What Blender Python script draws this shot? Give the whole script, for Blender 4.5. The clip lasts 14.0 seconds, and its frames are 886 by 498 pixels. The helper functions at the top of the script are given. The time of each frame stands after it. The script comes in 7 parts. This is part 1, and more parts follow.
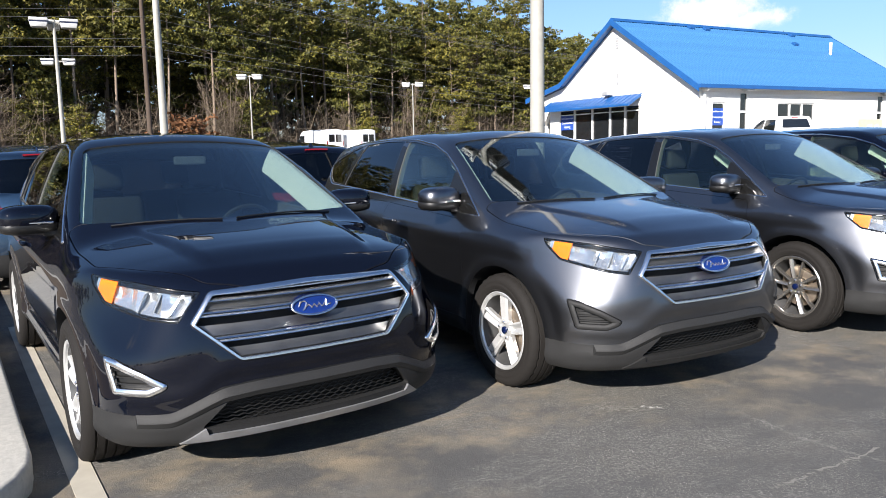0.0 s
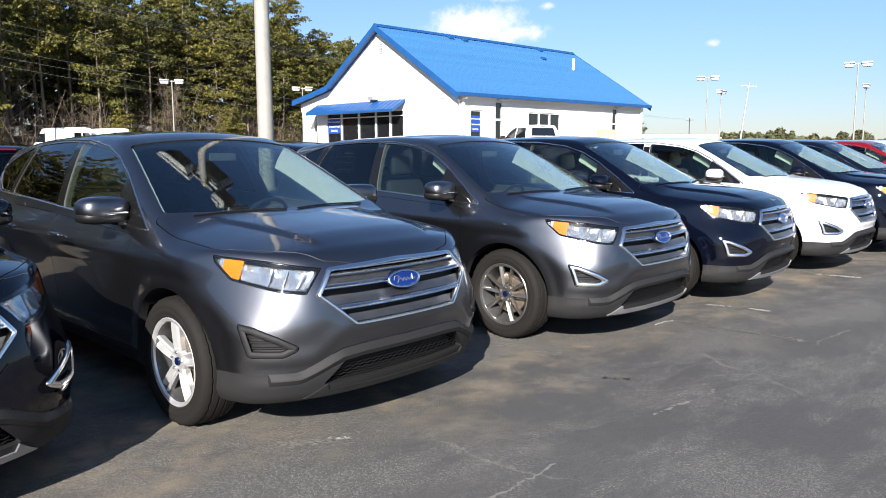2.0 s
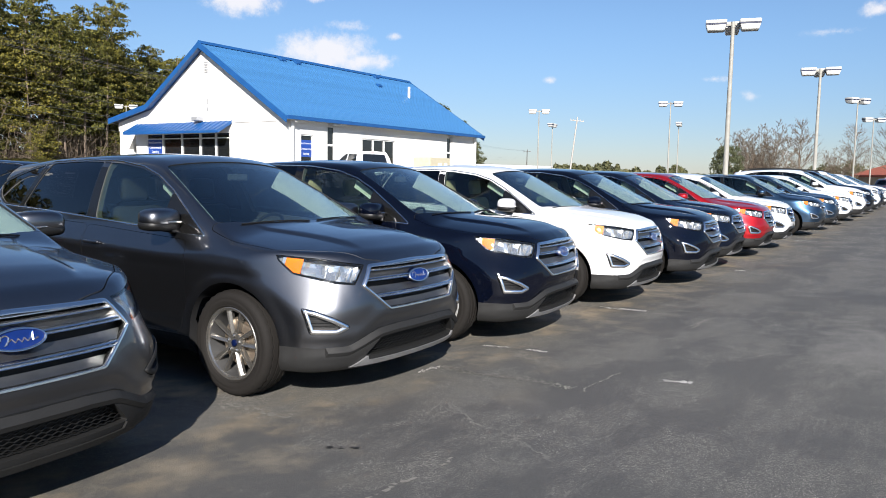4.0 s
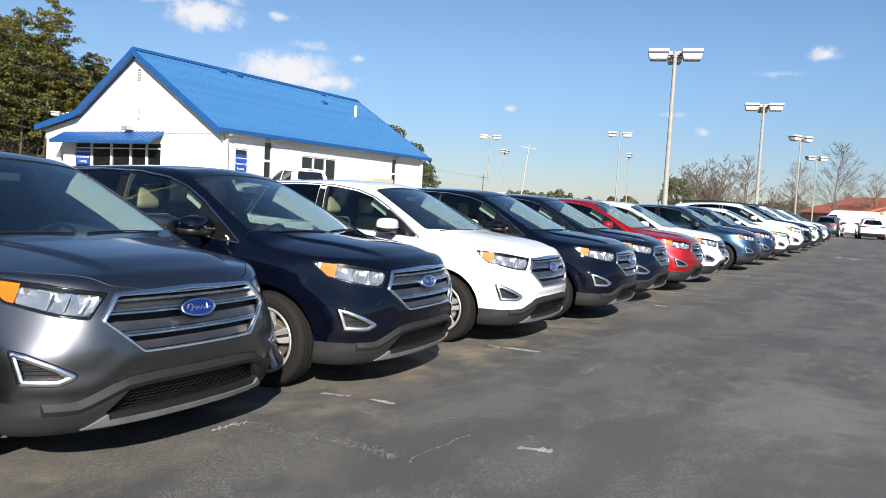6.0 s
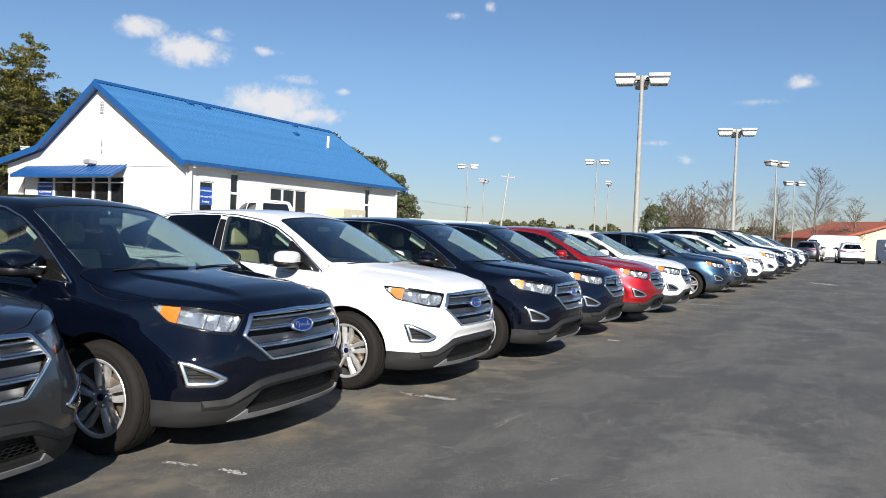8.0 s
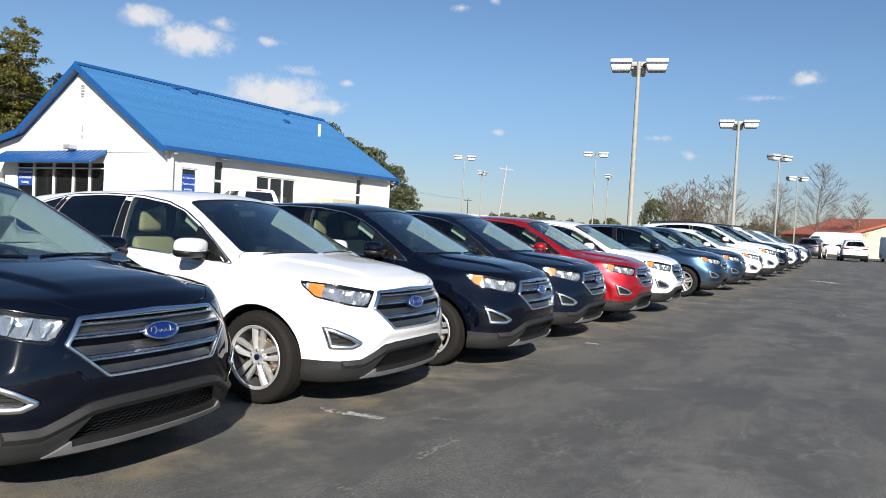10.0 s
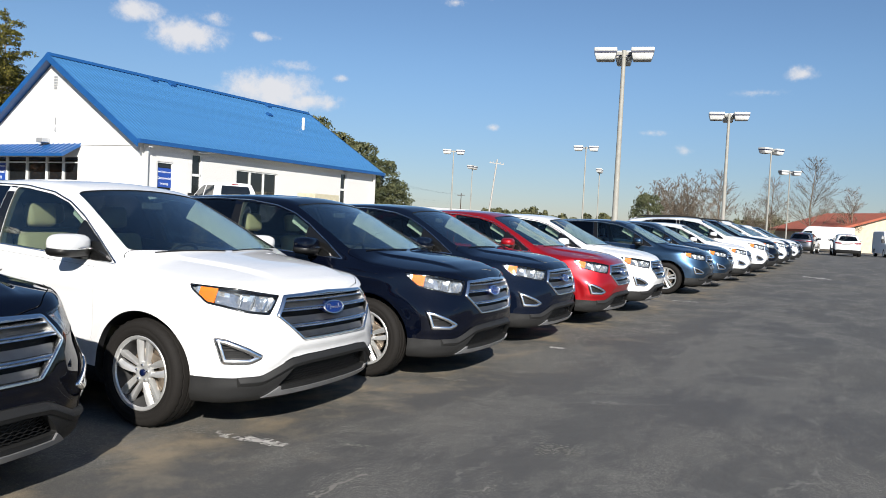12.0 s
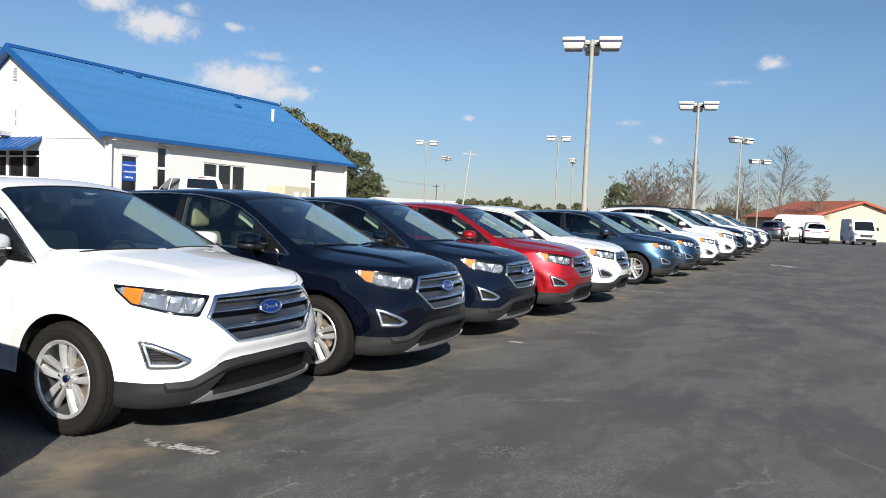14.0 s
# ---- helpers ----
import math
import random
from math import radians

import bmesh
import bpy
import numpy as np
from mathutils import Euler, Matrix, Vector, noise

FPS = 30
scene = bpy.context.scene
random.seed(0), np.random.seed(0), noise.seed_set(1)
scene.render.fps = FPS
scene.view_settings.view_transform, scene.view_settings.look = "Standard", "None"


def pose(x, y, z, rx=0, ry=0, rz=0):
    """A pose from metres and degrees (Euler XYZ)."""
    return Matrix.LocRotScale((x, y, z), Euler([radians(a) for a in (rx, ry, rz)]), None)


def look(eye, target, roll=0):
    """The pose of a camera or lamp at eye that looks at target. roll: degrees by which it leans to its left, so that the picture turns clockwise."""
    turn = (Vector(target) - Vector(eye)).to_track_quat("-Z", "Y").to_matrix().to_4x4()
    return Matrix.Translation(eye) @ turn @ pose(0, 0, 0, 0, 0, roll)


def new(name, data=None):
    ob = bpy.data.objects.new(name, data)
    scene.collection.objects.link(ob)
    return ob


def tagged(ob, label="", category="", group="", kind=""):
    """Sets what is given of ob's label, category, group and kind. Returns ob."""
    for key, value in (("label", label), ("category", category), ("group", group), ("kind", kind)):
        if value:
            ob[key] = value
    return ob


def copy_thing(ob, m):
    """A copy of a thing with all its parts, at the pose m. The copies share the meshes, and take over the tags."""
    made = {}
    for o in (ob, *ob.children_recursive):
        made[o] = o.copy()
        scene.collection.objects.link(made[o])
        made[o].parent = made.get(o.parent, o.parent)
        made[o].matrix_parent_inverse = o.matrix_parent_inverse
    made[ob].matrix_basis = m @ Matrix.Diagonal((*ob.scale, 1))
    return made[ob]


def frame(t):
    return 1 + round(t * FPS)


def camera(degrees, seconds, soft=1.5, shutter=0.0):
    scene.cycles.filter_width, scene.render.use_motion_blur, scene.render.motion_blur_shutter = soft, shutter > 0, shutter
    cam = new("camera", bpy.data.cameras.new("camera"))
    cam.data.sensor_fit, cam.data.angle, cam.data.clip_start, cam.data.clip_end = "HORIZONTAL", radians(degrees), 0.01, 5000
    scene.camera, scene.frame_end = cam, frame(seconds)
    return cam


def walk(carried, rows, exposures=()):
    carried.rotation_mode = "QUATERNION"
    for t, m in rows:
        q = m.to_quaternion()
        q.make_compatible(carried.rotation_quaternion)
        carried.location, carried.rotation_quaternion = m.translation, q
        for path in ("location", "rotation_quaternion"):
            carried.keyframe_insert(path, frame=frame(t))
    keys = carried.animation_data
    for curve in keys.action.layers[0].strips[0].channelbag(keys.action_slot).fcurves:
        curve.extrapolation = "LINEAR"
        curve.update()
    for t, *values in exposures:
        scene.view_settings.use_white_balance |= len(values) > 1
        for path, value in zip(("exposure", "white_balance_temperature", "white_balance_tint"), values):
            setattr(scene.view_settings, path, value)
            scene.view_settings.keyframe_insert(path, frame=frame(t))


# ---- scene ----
cam = camera(61.0, 14.0, 0.55)
PATH = [
    (0, (0.06, -0.253, 1.562), (-0.091, 1.724, 1.294), -1.1),
    (0.5, (0.249, -0.26, 1.572), (0.113, 1.72, 1.329), 0.3),
    (1, (0.402, -0.191, 1.568), (0.508, 1.787, 1.294), -1.7),
    (1.5, (0.506, 0.032, 1.569), (0.811, 1.991, 1.308), 0.3),
    (2, (0.662, 0.188, 1.566), (1.09, 2.123, 1.3), -0.2),
    (2.5, (0.93, 0.302, 1.574), (1.396, 2.237, 1.373), 1.3),
    (3, (1.187, 0.432, 1.556), (1.68, 2.363, 1.39), 0.4),
    (3.5, (1.443, 0.679, 1.558), (2.2, 2.521, 1.372), 1.1),
    (4, (1.703, 0.783, 1.548), (2.515, 2.601, 1.355), 1.0),
    (6.5, (3.325, 1.586, 1.496), (4.275, 3.343, 1.406), 3.1),
    (7, (3.58, 1.657, 1.523), (4.565, 3.397, 1.461), 2.3),
    (9.5, (4.932, 2.401, 1.518), (5.804, 4.2, 1.483), 2.3),
    (10, (5.163, 2.613, 1.493), (6.103, 4.377, 1.43), 2.9),
    (10.5, (5.353, 2.728, 1.518), (6.358, 4.457, 1.466), 1.8),
    (11, (5.597, 2.796, 1.52), (6.568, 4.544, 1.459), 1.7),
    (11.5, (5.829, 2.923, 1.513), (6.765, 4.69, 1.459), 2.4),
    (12, (6.033, 3.111, 1.505), (6.985, 4.868, 1.43), 2.8),
    (12.5, (6.175, 3.194, 1.518), (7.117, 4.955, 1.415), 2.8),
    (13, (6.298, 3.235, 1.532), (7.174, 5.029, 1.403), 2.1),
    (13.5, (6.365, 3.313, 1.536), (7.34, 5.056, 1.424), 2.9),
    (14, (6.347, 3.173, 1.54), (7.353, 4.898, 1.444), 2.3),
]
EXPOSURE = [(0, 1.20, 6400, 13), (1.5, 1.15, 6400, 13), (3.0, 0.97, 6400, 13), (4.0, 0.82, 6400, 12), (6.5, 0.77, 6500, 11), (7.0, 0.68, 6490, 11), (9.5, 0.61, 6450, 10), (14.0, 0.55, 6450, 10)]
walk(cam, [(t, look(eye, target, roll)) for t, eye, target, roll in PATH], EXPOSURE)

# ---------------------------------------------------------------- light
SUN_AZ, SUN_EL = 249.0, 27.0
SUN_WAY = Vector((math.cos(radians(SUN_AZ)) * math.cos(radians(SUN_EL)), math.sin(radians(SUN_AZ)) * math.cos(radians(SUN_EL)), math.sin(radians(SUN_EL))))
world = bpy.data.worlds.new("world")
scene.world = world
world.use_nodes = True
wn = world.node_tree.nodes
sky = wn.new("ShaderNodeTexSky")
sky.sky_type, sky.sun_disc = "NISHITA", False
sky.sun_elevation, sky.sun_rotation = radians(SUN_EL), radians(90 - SUN_AZ)
sky.air_density, sky.dust_density, sky.ozone_density = 0.95, 0.2, 4.0
tint = wn.new("ShaderNodeMix")
tint.data_type, tint.blend_type = "RGBA", "MULTIPLY"
tint.inputs[0].default_value, tint.inputs[7].default_value = 1.0, (0.965, 1.0, 1.03, 1)
world.node_tree.links.new(sky.outputs[0], tint.inputs[6])
world.node_tree.links.new(tint.outputs[2], wn["Background"].inputs[0])
wn["Background"].inputs[1].default_value = 0.067
sun = new("sun", bpy.data.lights.new("sun", "SUN"))
sun.data.energy, sun.data.angle, sun.data.color = 5.0, radians(0.55), (1.0, 0.95, 0.87)
sun.matrix_world = look(SUN_WAY * 80, (0, 0, 0))

# ---------------------------------------------------------------- materials
class Nodes:
    """A node material with a Principled shader, and short ways to add to it."""

    def __init__(self, name, color=(0.5, 0.5, 0.5), rough=0.5, metal=0.0, **more):
        self.mat = bpy.data.materials.new(name)
        self.mat.use_nodes = True
        self.tree = self.mat.node_tree
        self.bsdf = self.tree.nodes["Principled BSDF"]
        self.set(self.bsdf, **{"Base Color": (*color, 1), "Roughness": rough, "Metallic": metal})
        self.set(self.bsdf, **{k.replace("_", " "): v for k, v in more.items()})

    def set(self, node, **values):
        for k, v in values.items():
            node.inputs[k].default_value = v
        return node

    def add(self, kind, **values):
        return self.set(self.tree.nodes.new(kind), **{k.replace("_", " "): v for k, v in values.items()})

    def link(self, a, b):
        self.tree.links.new(a, b)

    def coords(self, kind="Object", scale=(1, 1, 1)):
        c = self.tree.nodes.new("ShaderNodeTexCoord")
        m = self.add("ShaderNodeMapping", Scale=scale)
        self.link(c.outputs[kind], m.inputs["Vector"])
        return m.outputs[0]

    def noise(self, scale, detail=4.0, vec=None, rough=0.55):
        n = self.add("ShaderNodeTexNoise", Scale=scale, Detail=detail, Roughness=rough)
        if vec is not None:
            self.link(vec, n.inputs["Vector"])
        return n.outputs["Fac"]

    def ramp(self, fac, stops):
        r = self.tree.nodes.new("ShaderNodeValToRGB")
        e = r.color_ramp.elements
        while len(e) < len(stops):
            e.new(0.5)
        for el, (pos, c) in zip(e, stops):
            el.position, el.color = pos, (*c, 1) if len(c) == 3 else c
        self.link(fac, r.inputs[0])
        return r.outputs[0]

    def mix(self, a, b, fac, kind="MIX"):
        m = self.tree.nodes.new("ShaderNodeMix")
        m.data_type, m.blend_type = "RGBA", kind
        for v, i in ((fac, 0), (a, 6), (b, 7)):
            if hasattr(v, "is_linked"):
                self.link(v, m.inputs[i])
            else:
                m.inputs[i].default_value = v if i == 0 else (*v, 1)
        return m.outputs[2]

    def base(self, out):
        self.link(out, self.bsdf.inputs["Base Color"])

    def bump(self, height, strength=0.3, distance=0.01):
        b = self.add("ShaderNodeBump", Strength=strength, Distance=distance)
        self.link(height, b.inputs["Height"])
        self.link(b.outputs[0], self.bsdf.inputs["Normal"])
        return b


def grey(v):
    return (v, v, v)


def paint(name, color, flake=0.55, rough=0.32, coat=1.5):
    """Clear-coated car paint with fine metal flake and a breath of dust."""
    n = Nodes(name, color, rough, flake, Coat_Weight=1.0, Coat_Roughness=0.03, Coat_IOR=coat, Specular_IOR_Level=0.0 if flake < 0.1 else 0.3)
    v = n.coords()
    fine = n.noise(900, 2, v)
    dust = n.noise(1.7, 5, v)
    dark, light = tuple(c * 0.85 for c in color), tuple(min(1, c * 1.15 + 0.0005) for c in color)
    flakes = n.ramp(fine, [(0.35, dark), (0.65, light)])
    n.base(n.mix(flakes, tuple(0.97 * c + 0.0006 for c in color), n.ramp(dust, [(0.45, grey(0.0)), (0.75, grey(0.5))])))
    n.link(n.ramp(dust, [(0.3, grey(0.015)), (0.8, grey(0.045))]), n.bsdf.inputs["Coat Roughness"])
    return n.mat


def plain(name, color, rough=0.5, metal=0.0, grain=0.0, size=60.0, **more):
    n = Nodes(name, color, rough, metal, **more)
    v = n.coords()
    f = n.noise(size, 5, v)
    n.base(n.ramp(f, [(0.3, tuple(c * 0.88 for c in color)), (0.7, tuple(min(1, c * 1.1) for c in color))]))
    if grain:
        n.bump(f, grain, 0.004)
    return n.mat


def pane(name, tint, gloss=1.0):
    """Thin glass: tinted see-through, with a mirror's share that grows at a slant."""
    n = Nodes(name)
    t = n.tree
    clear = t.nodes.new("ShaderNodeBsdfTransparent")
    clear.inputs[0].default_value = (*tint, 1)
    shine = t.nodes.new("ShaderNodeBsdfGlossy")
    shine.inputs["Roughness"].default_value = 0.015
    shine.inputs["Color"].default_value = (gloss, gloss, gloss, 1)
    slant = t.nodes.new("ShaderNodeLayerWeight")
    slant.inputs["Blend"].default_value = 0.5
    power = t.nodes.new("ShaderNodeMath")
    power.operation = "POWER"
    n.link(slant.outputs["Facing"], power.inputs[0])
    power.inputs[1].default_value = 3.0
    fres = t.nodes.new("ShaderNodeMath")
    fres.operation = "MULTIPLY_ADD"
    n.link(power.outputs[0], fres.inputs[0])
    fres.inputs[1].default_value, fres.inputs[2].default_value = 0.72, 0.040
    mix = t.nodes.new("ShaderNodeMixShader")
    n.link(fres.outputs[0], mix.inputs[0])
    n.link(clear.outputs[0], mix.inputs[1])
    n.link(shine.outputs[0], mix.inputs[2])
    n.link(mix.outputs[0], t.nodes["Material Output"].inputs["Surface"])
    t.nodes.remove(n.bsdf)
    return n.mat


PAINT = {
    "black": paint("paint_black", (0.0018, 0.0026, 0.0065), 0.0, 0.3, 1.55),
    "grey": paint("paint_magnetic_grey", (0.140, 0.144, 0.156), 1.0, 0.36, 1.6),
    "navy": paint("paint_navy", (0.0012, 0.0021, 0.0065), 0.0, 0.3),
    "white": paint("paint_white", (0.70, 0.70, 0.70), 0.0, 0.35),
    "red": paint("paint_red", (0.42, 0.008, 0.014), 0.6, 0.36),
    "blue": paint("paint_steel_blue", (0.030, 0.064, 0.115), 0.9, 0.38, 1.6),
    "charcoal": paint("paint_charcoal", (0.0028, 0.0055, 0.014), 0.0, 0.33),
}
M_CLAD = plain("moulded_plastic", grey(0.020), 0.58, 0.0, 0.25, 700, Specular_IOR_Level=0.25)
M_BLACK = plain("black_plastic", grey(0.006), 0.5, 0.0, 0.1, 400)
M_MIRRORGREY = plain("dim_mirror_back", (0.10, 0.11, 0.12), 0.4, 0.0, 0, 9)
M_GLOSSBLACK = plain("gloss_black_trim", grey(0.008), 0.12, 0.0)
M_CHROME = plain("chrome", grey(0.96), 0.22, 1.0, 0, 5)
M_SATIN = plain("satin_silver", (0.34, 0.335, 0.325), 0.40, 1.0, 0, 9)
M_SKID = plain("silver_skid_paint", (0.36, 0.36, 0.37), 0.38, 0.6, 0, 12)
M_BARCHROME = plain("bar_chrome", grey(0.95), 0.20, 1.0, 0, 5)
M_RUBBER = plain("tyre_rubber", (0.0145, 0.0130, 0.0118), 0.78, 0.0, 0.35, 160, Specular_IOR_Level=0.2)
M_ALLOY = plain("alloy_silver", (0.66, 0.66, 0.65), 0.30, 0.6, 0, 14)
# rim metal again, its dark colour holding the shade inside the barrel
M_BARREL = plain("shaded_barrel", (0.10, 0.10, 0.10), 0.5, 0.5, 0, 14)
M_ALLOYDARK = plain("machined_dark_alloy", (0.34, 0.325, 0.30), 0.22, 0.85, 0, 14)
M_DISC = plain("brake_iron", (0.34, 0.28, 0.22), 0.40, 0.8, 0.25, 40)
M_BADGE = plain("badge_blue", (0.005, 0.020, 0.125), 0.25, 0.0, 0, 30, Coat_Weight=0.3)
M_CAPBLUE = plain("dark_blue_cap", (0.004, 0.010, 0.05), 0.2, 0.2, 0, 30)
M_AMBER = plain("amber_lens", (0.92, 0.175, 0.004), 0.4, 0.0, 0.15, 300, Specular_IOR_Level=0.15)
M_REDLENS = plain("red_lens", (0.20, 0.005, 0.006), 0.12, 0.0, 0.1, 200, Coat_Weight=1.0)
M_REFLECTOR = plain("lamp_reflector", grey(0.80), 0.20, 0.85, 0.35, 26)
M_PROJECTOR = plain("projector_glass", (0.30, 0.31, 0.33), 0.05, 0.3, 0, 20, Coat_Weight=1.0)
M_GLASS = pane("door_glass", (0.76, 0.83, 0.79))
M_SCREEN = pane("windscreen_glass", (0.73, 0.80, 0.79))
M_PRIVACY = pane("privacy_glass", (0.17, 0.18, 0.20))
M_LENS = pane("clear_lamp_lens", (0.97, 0.98, 0.98), 0.45)
M_TRIMDARK = plain("charcoal_interior", (0.010, 0.010, 0.011), 0.75, 0.0, 0.2, 250)
M_PILLAR = plain("pale_pillar_trim", (0.78, 0.77, 0.68), 0.9, 0.0, 0.2, 300)
# pale lining darkened in its colour to keep the cabin dim
M_LINER = plain("dimmed_headlining", (0.085, 0.083, 0.076), 0.9, 0.0, 0.2, 300)
M_SEATDARK = plain("charcoal_seat_cloth", (0.016, 0.016, 0.018), 0.85, 0.0, 0.3, 200)
M_SEATTAN = plain("tan_seat_leather", (0.50, 0.40, 0.26), 0.6, 0.0, 0.2, 90)
M_PAPER = plain("white_paper", (0.75, 0.75, 0.73), 0.7, 0.0, 0, 8)
M_INK = plain("grey_print", (0.22, 0.22, 0.24), 0.8, 0.0, 0, 8)

# ---------------------------------------------------------------- small fair-weather clouds in the sky: way, half-width, half-height, density
CLOUDS = [
    ((0.261, 0.952, 0.156), 0.080, 0.030, 1.3), ((0.300, 0.940, 0.145), 0.055, 0.016, 1.1), ((0.155, 0.965, 0.211), 0.055, 0.024, 1.2), ((0.098, 0.969, 0.230), 0.038, 0.015, 1.1),
    ((0.183, 0.955, 0.233), 0.026, 0.015, 0.8), ((0.245, 0.945, 0.218), 0.024, 0.008, 0.8), ((0.282, 0.941, 0.187), 0.038, 0.010, 0.8), ((0.338, 0.924, 0.176), 0.014, 0.006, 0.7),
    ((0.459, 0.845, 0.276), 0.023, 0.008, 0.75), ((0.494, 0.821, 0.287), 0.012, 0.009, 0.6), ((0.521, 0.844, 0.125), 0.014, 0.006, 0.7), ((0.683, 0.720, 0.124), 0.026, 0.006, 0.55),
    ((0.713, 0.693, 0.103), 0.022, 0.008, 0.5), ((0.763, 0.623, 0.172), 0.040, 0.007, 0.5), ((0.788, 0.585, 0.193), 0.027, 0.012, 0.75),
]
# a few more round the rest of the sky
for k, turn in enumerate((180, 215, 265, 305, 340)):
    up_ = 0.28 + 0.07 * (k % 3)
    CLOUDS.append(((math.cos(radians(turn)) * math.sqrt(1 - up_ * up_), math.sin(radians(turn)) * math.sqrt(1 - up_ * up_), up_), 0.09 + 0.015 * k, 0.035, 0.8))


def lay_clouds():
    t = world.node_tree
    N, L = t.nodes, t.links

    def math_(op, a, b=None, clamp=False):
        n = N.new("ShaderNodeMath")
        n.operation, n.use_clamp = op, clamp
        for v, i in ((a, 0), (b, 1)):
            if v is None:
                continue
            if hasattr(v, "is_linked"):
                L.new(v, n.inputs[i])
            else:
                n.inputs[i].default_value = v
        return n.outputs[0]

    geo = N.new("ShaderNodeTexCoord")
    way = geo.outputs["Generated"]
    rough = N.new("ShaderNodeTexNoise")
    rough.inputs["Scale"].default_value, rough.inputs["Detail"].default_value, rough.inputs["Roughness"].default_value = 30.0, 8.0, 0.66
    L.new(way, rough.inputs["Vector"])
    total = None
    for (x, y, z), a, b, dens in CLOUDS:
        m = N.new("ShaderNodeMapping")
        m.vector_type = "TEXTURE"
        m.inputs["Location"].default_value = (x, y, z)
        m.inputs["Rotation"].default_value = (0, 0, math.atan2(y, x) + math.pi / 2)
        m.inputs["Scale"].default_value = (a * 1.12, 1.0, b * 1.15)
        L.new(way, m.inputs["Vector"])
        ln = N.new("ShaderNodeVectorMath")
        ln.operation = "LENGTH"
        L.new(m.outputs[0], ln.inputs[0])
        f = math_("MULTIPLY", math_("SUBTRACT", 1.0, ln.outputs["Value"], True), dens)
        total = f if total is None else math_("MAXIMUM", total, f)
    puff = math_("ADD", total, math_("MULTIPLY", math_("SUBTRACT", rough.outputs["Fac"], 0.5), 2.0))
    soft = N.new("ShaderNodeMapRange")
    soft.interpolation_type = "SMOOTHSTEP"
    soft.inputs["From Min"].default_value, soft.inputs["From Max"].default_value = 0.12, 0.95
    L.new(puff, soft.inputs["Value"])
    gate = N.new("ShaderNodeMapRange")
    gate.inputs["From Min"].default_value, gate.inputs["From Max"].default_value = 0.02, 0.30
    L.new(total, gate.inputs["Value"])
    amount = math_("MULTIPLY", math_("MULTIPLY", soft.outputs[0], gate.outputs[0]), 0.9)
    mix = N.new("ShaderNodeMix")
    mix.data_type = "RGBA"
    mix.inputs[7].default_value = (8.2, 8.1, 8.2, 1)
    L.new(amount, mix.inputs[0])
    # thin haze dims the sky towards the horizon
    parts = N.new("ShaderNodeSeparateXYZ")
    L.new(way, parts.inputs[0])
    low = N.new("ShaderNodeMapRange")
    low.interpolation_type = "SMOOTHSTEP"
    for key, value in (("From Min", 0.0), ("From Max", 0.22), ("To Min", 1.0), ("To Max", 0.0)):
        low.inputs[key].default_value = value
    L.new(parts.outputs["Z"], low.inputs["Value"])
    haze = N.new("ShaderNodeMix")
    haze.data_type, haze.blend_type = "RGBA", "MULTIPLY"
    haze.inputs[7].default_value = (0.74, 0.70, 0.75, 1)
    L.new(low.outputs[0], haze.inputs[0])
    L.new(tint.outputs[2], haze.inputs[6])
    L.new(haze.outputs[2], mix.inputs[6])
    L.new(mix.outputs[2], wn["Background"].inputs[0])


lay_clouds()

# ---------------------------------------------------------------- mesh tools
def part(name, bm, material, parent=None, label="", smooth=0.0):
    """One mesh object from a bmesh or a mesh, under a thing or a part."""
    if isinstance(bm, bmesh.types.BMesh):
        me = bpy.data.meshes.new(name)
        bm.to_mesh(me)
        bm.free()
    else:
        me = bm
        me.name = name
    if not me.materials:
        for m in (material if isinstance(material, (list, tuple)) else [material]):
            me.materials.append(m)
    if smooth:
        me.polygons.foreach_set("use_smooth", [True] * len(me.polygons))
        me.set_sharp_from_angle(angle=radians(smooth))
    ob = new(name, me)
    ob.parent = parent
    if label:
        ob["label"] = label
    return ob


def thing(name, label, category, group="", kind=""):
    ob = new(name)
    ob.empty_display_size = 0.2
    return tagged(ob, label, category, group, kind)


def mesh_of(verts, faces, name="m"):
    me = bpy.data.meshes.new(name)
    me.from_pydata([tuple(map(float, v)) for v in verts], [], [tuple(map(int, f)) for f in faces])
    return me


def boxes(*specs):
    """A bmesh of boxes, each (x0, x1, y0, y1, z0, z1)."""
    bm = bmesh.new()
    for x0, x1, y0, y1, z0, z1 in specs:
        m = Matrix.Translation(((x0 + x1) / 2, (y0 + y1) / 2, (z0 + z1) / 2)) @ Matrix.Diagonal((x1 - x0, y1 - y0, z1 - z0, 1))
        bmesh.ops.create_cube(bm, size=1, matrix=m)
    return bm


def rounded(x0, x1, y0, y1, z0, z1, r, seg=3):
    bm = boxes((x0, x1, y0, y1, z0, z1))
    bmesh.ops.bevel(bm, geom=bm.edges[:], offset=r, segments=seg, profile=0.5, affect="EDGES")
    return bm


def lathe(profile, n=32, axis="Y"):
    """A turned body from (radius, along) pairs, round the given axis."""
    verts, faces = [], []
    k = len(profile)
    for i in range(n):
        a = 2 * math.pi * i / n
        for r, h in profile:
            c, s = r * math.cos(a), r * math.sin(a)
            verts.append((c, h, s) if axis == "Y" else (c, s, h))
    for i in range(n):
        for j in range(k - 1):
            f = (i * k + j, i * k + j + 1, (i + 1) % n * k + j + 1, (i + 1) % n * k + j)
            faces.append(f if axis == "Y" else f[::-1])
    return mesh_of(verts, faces)


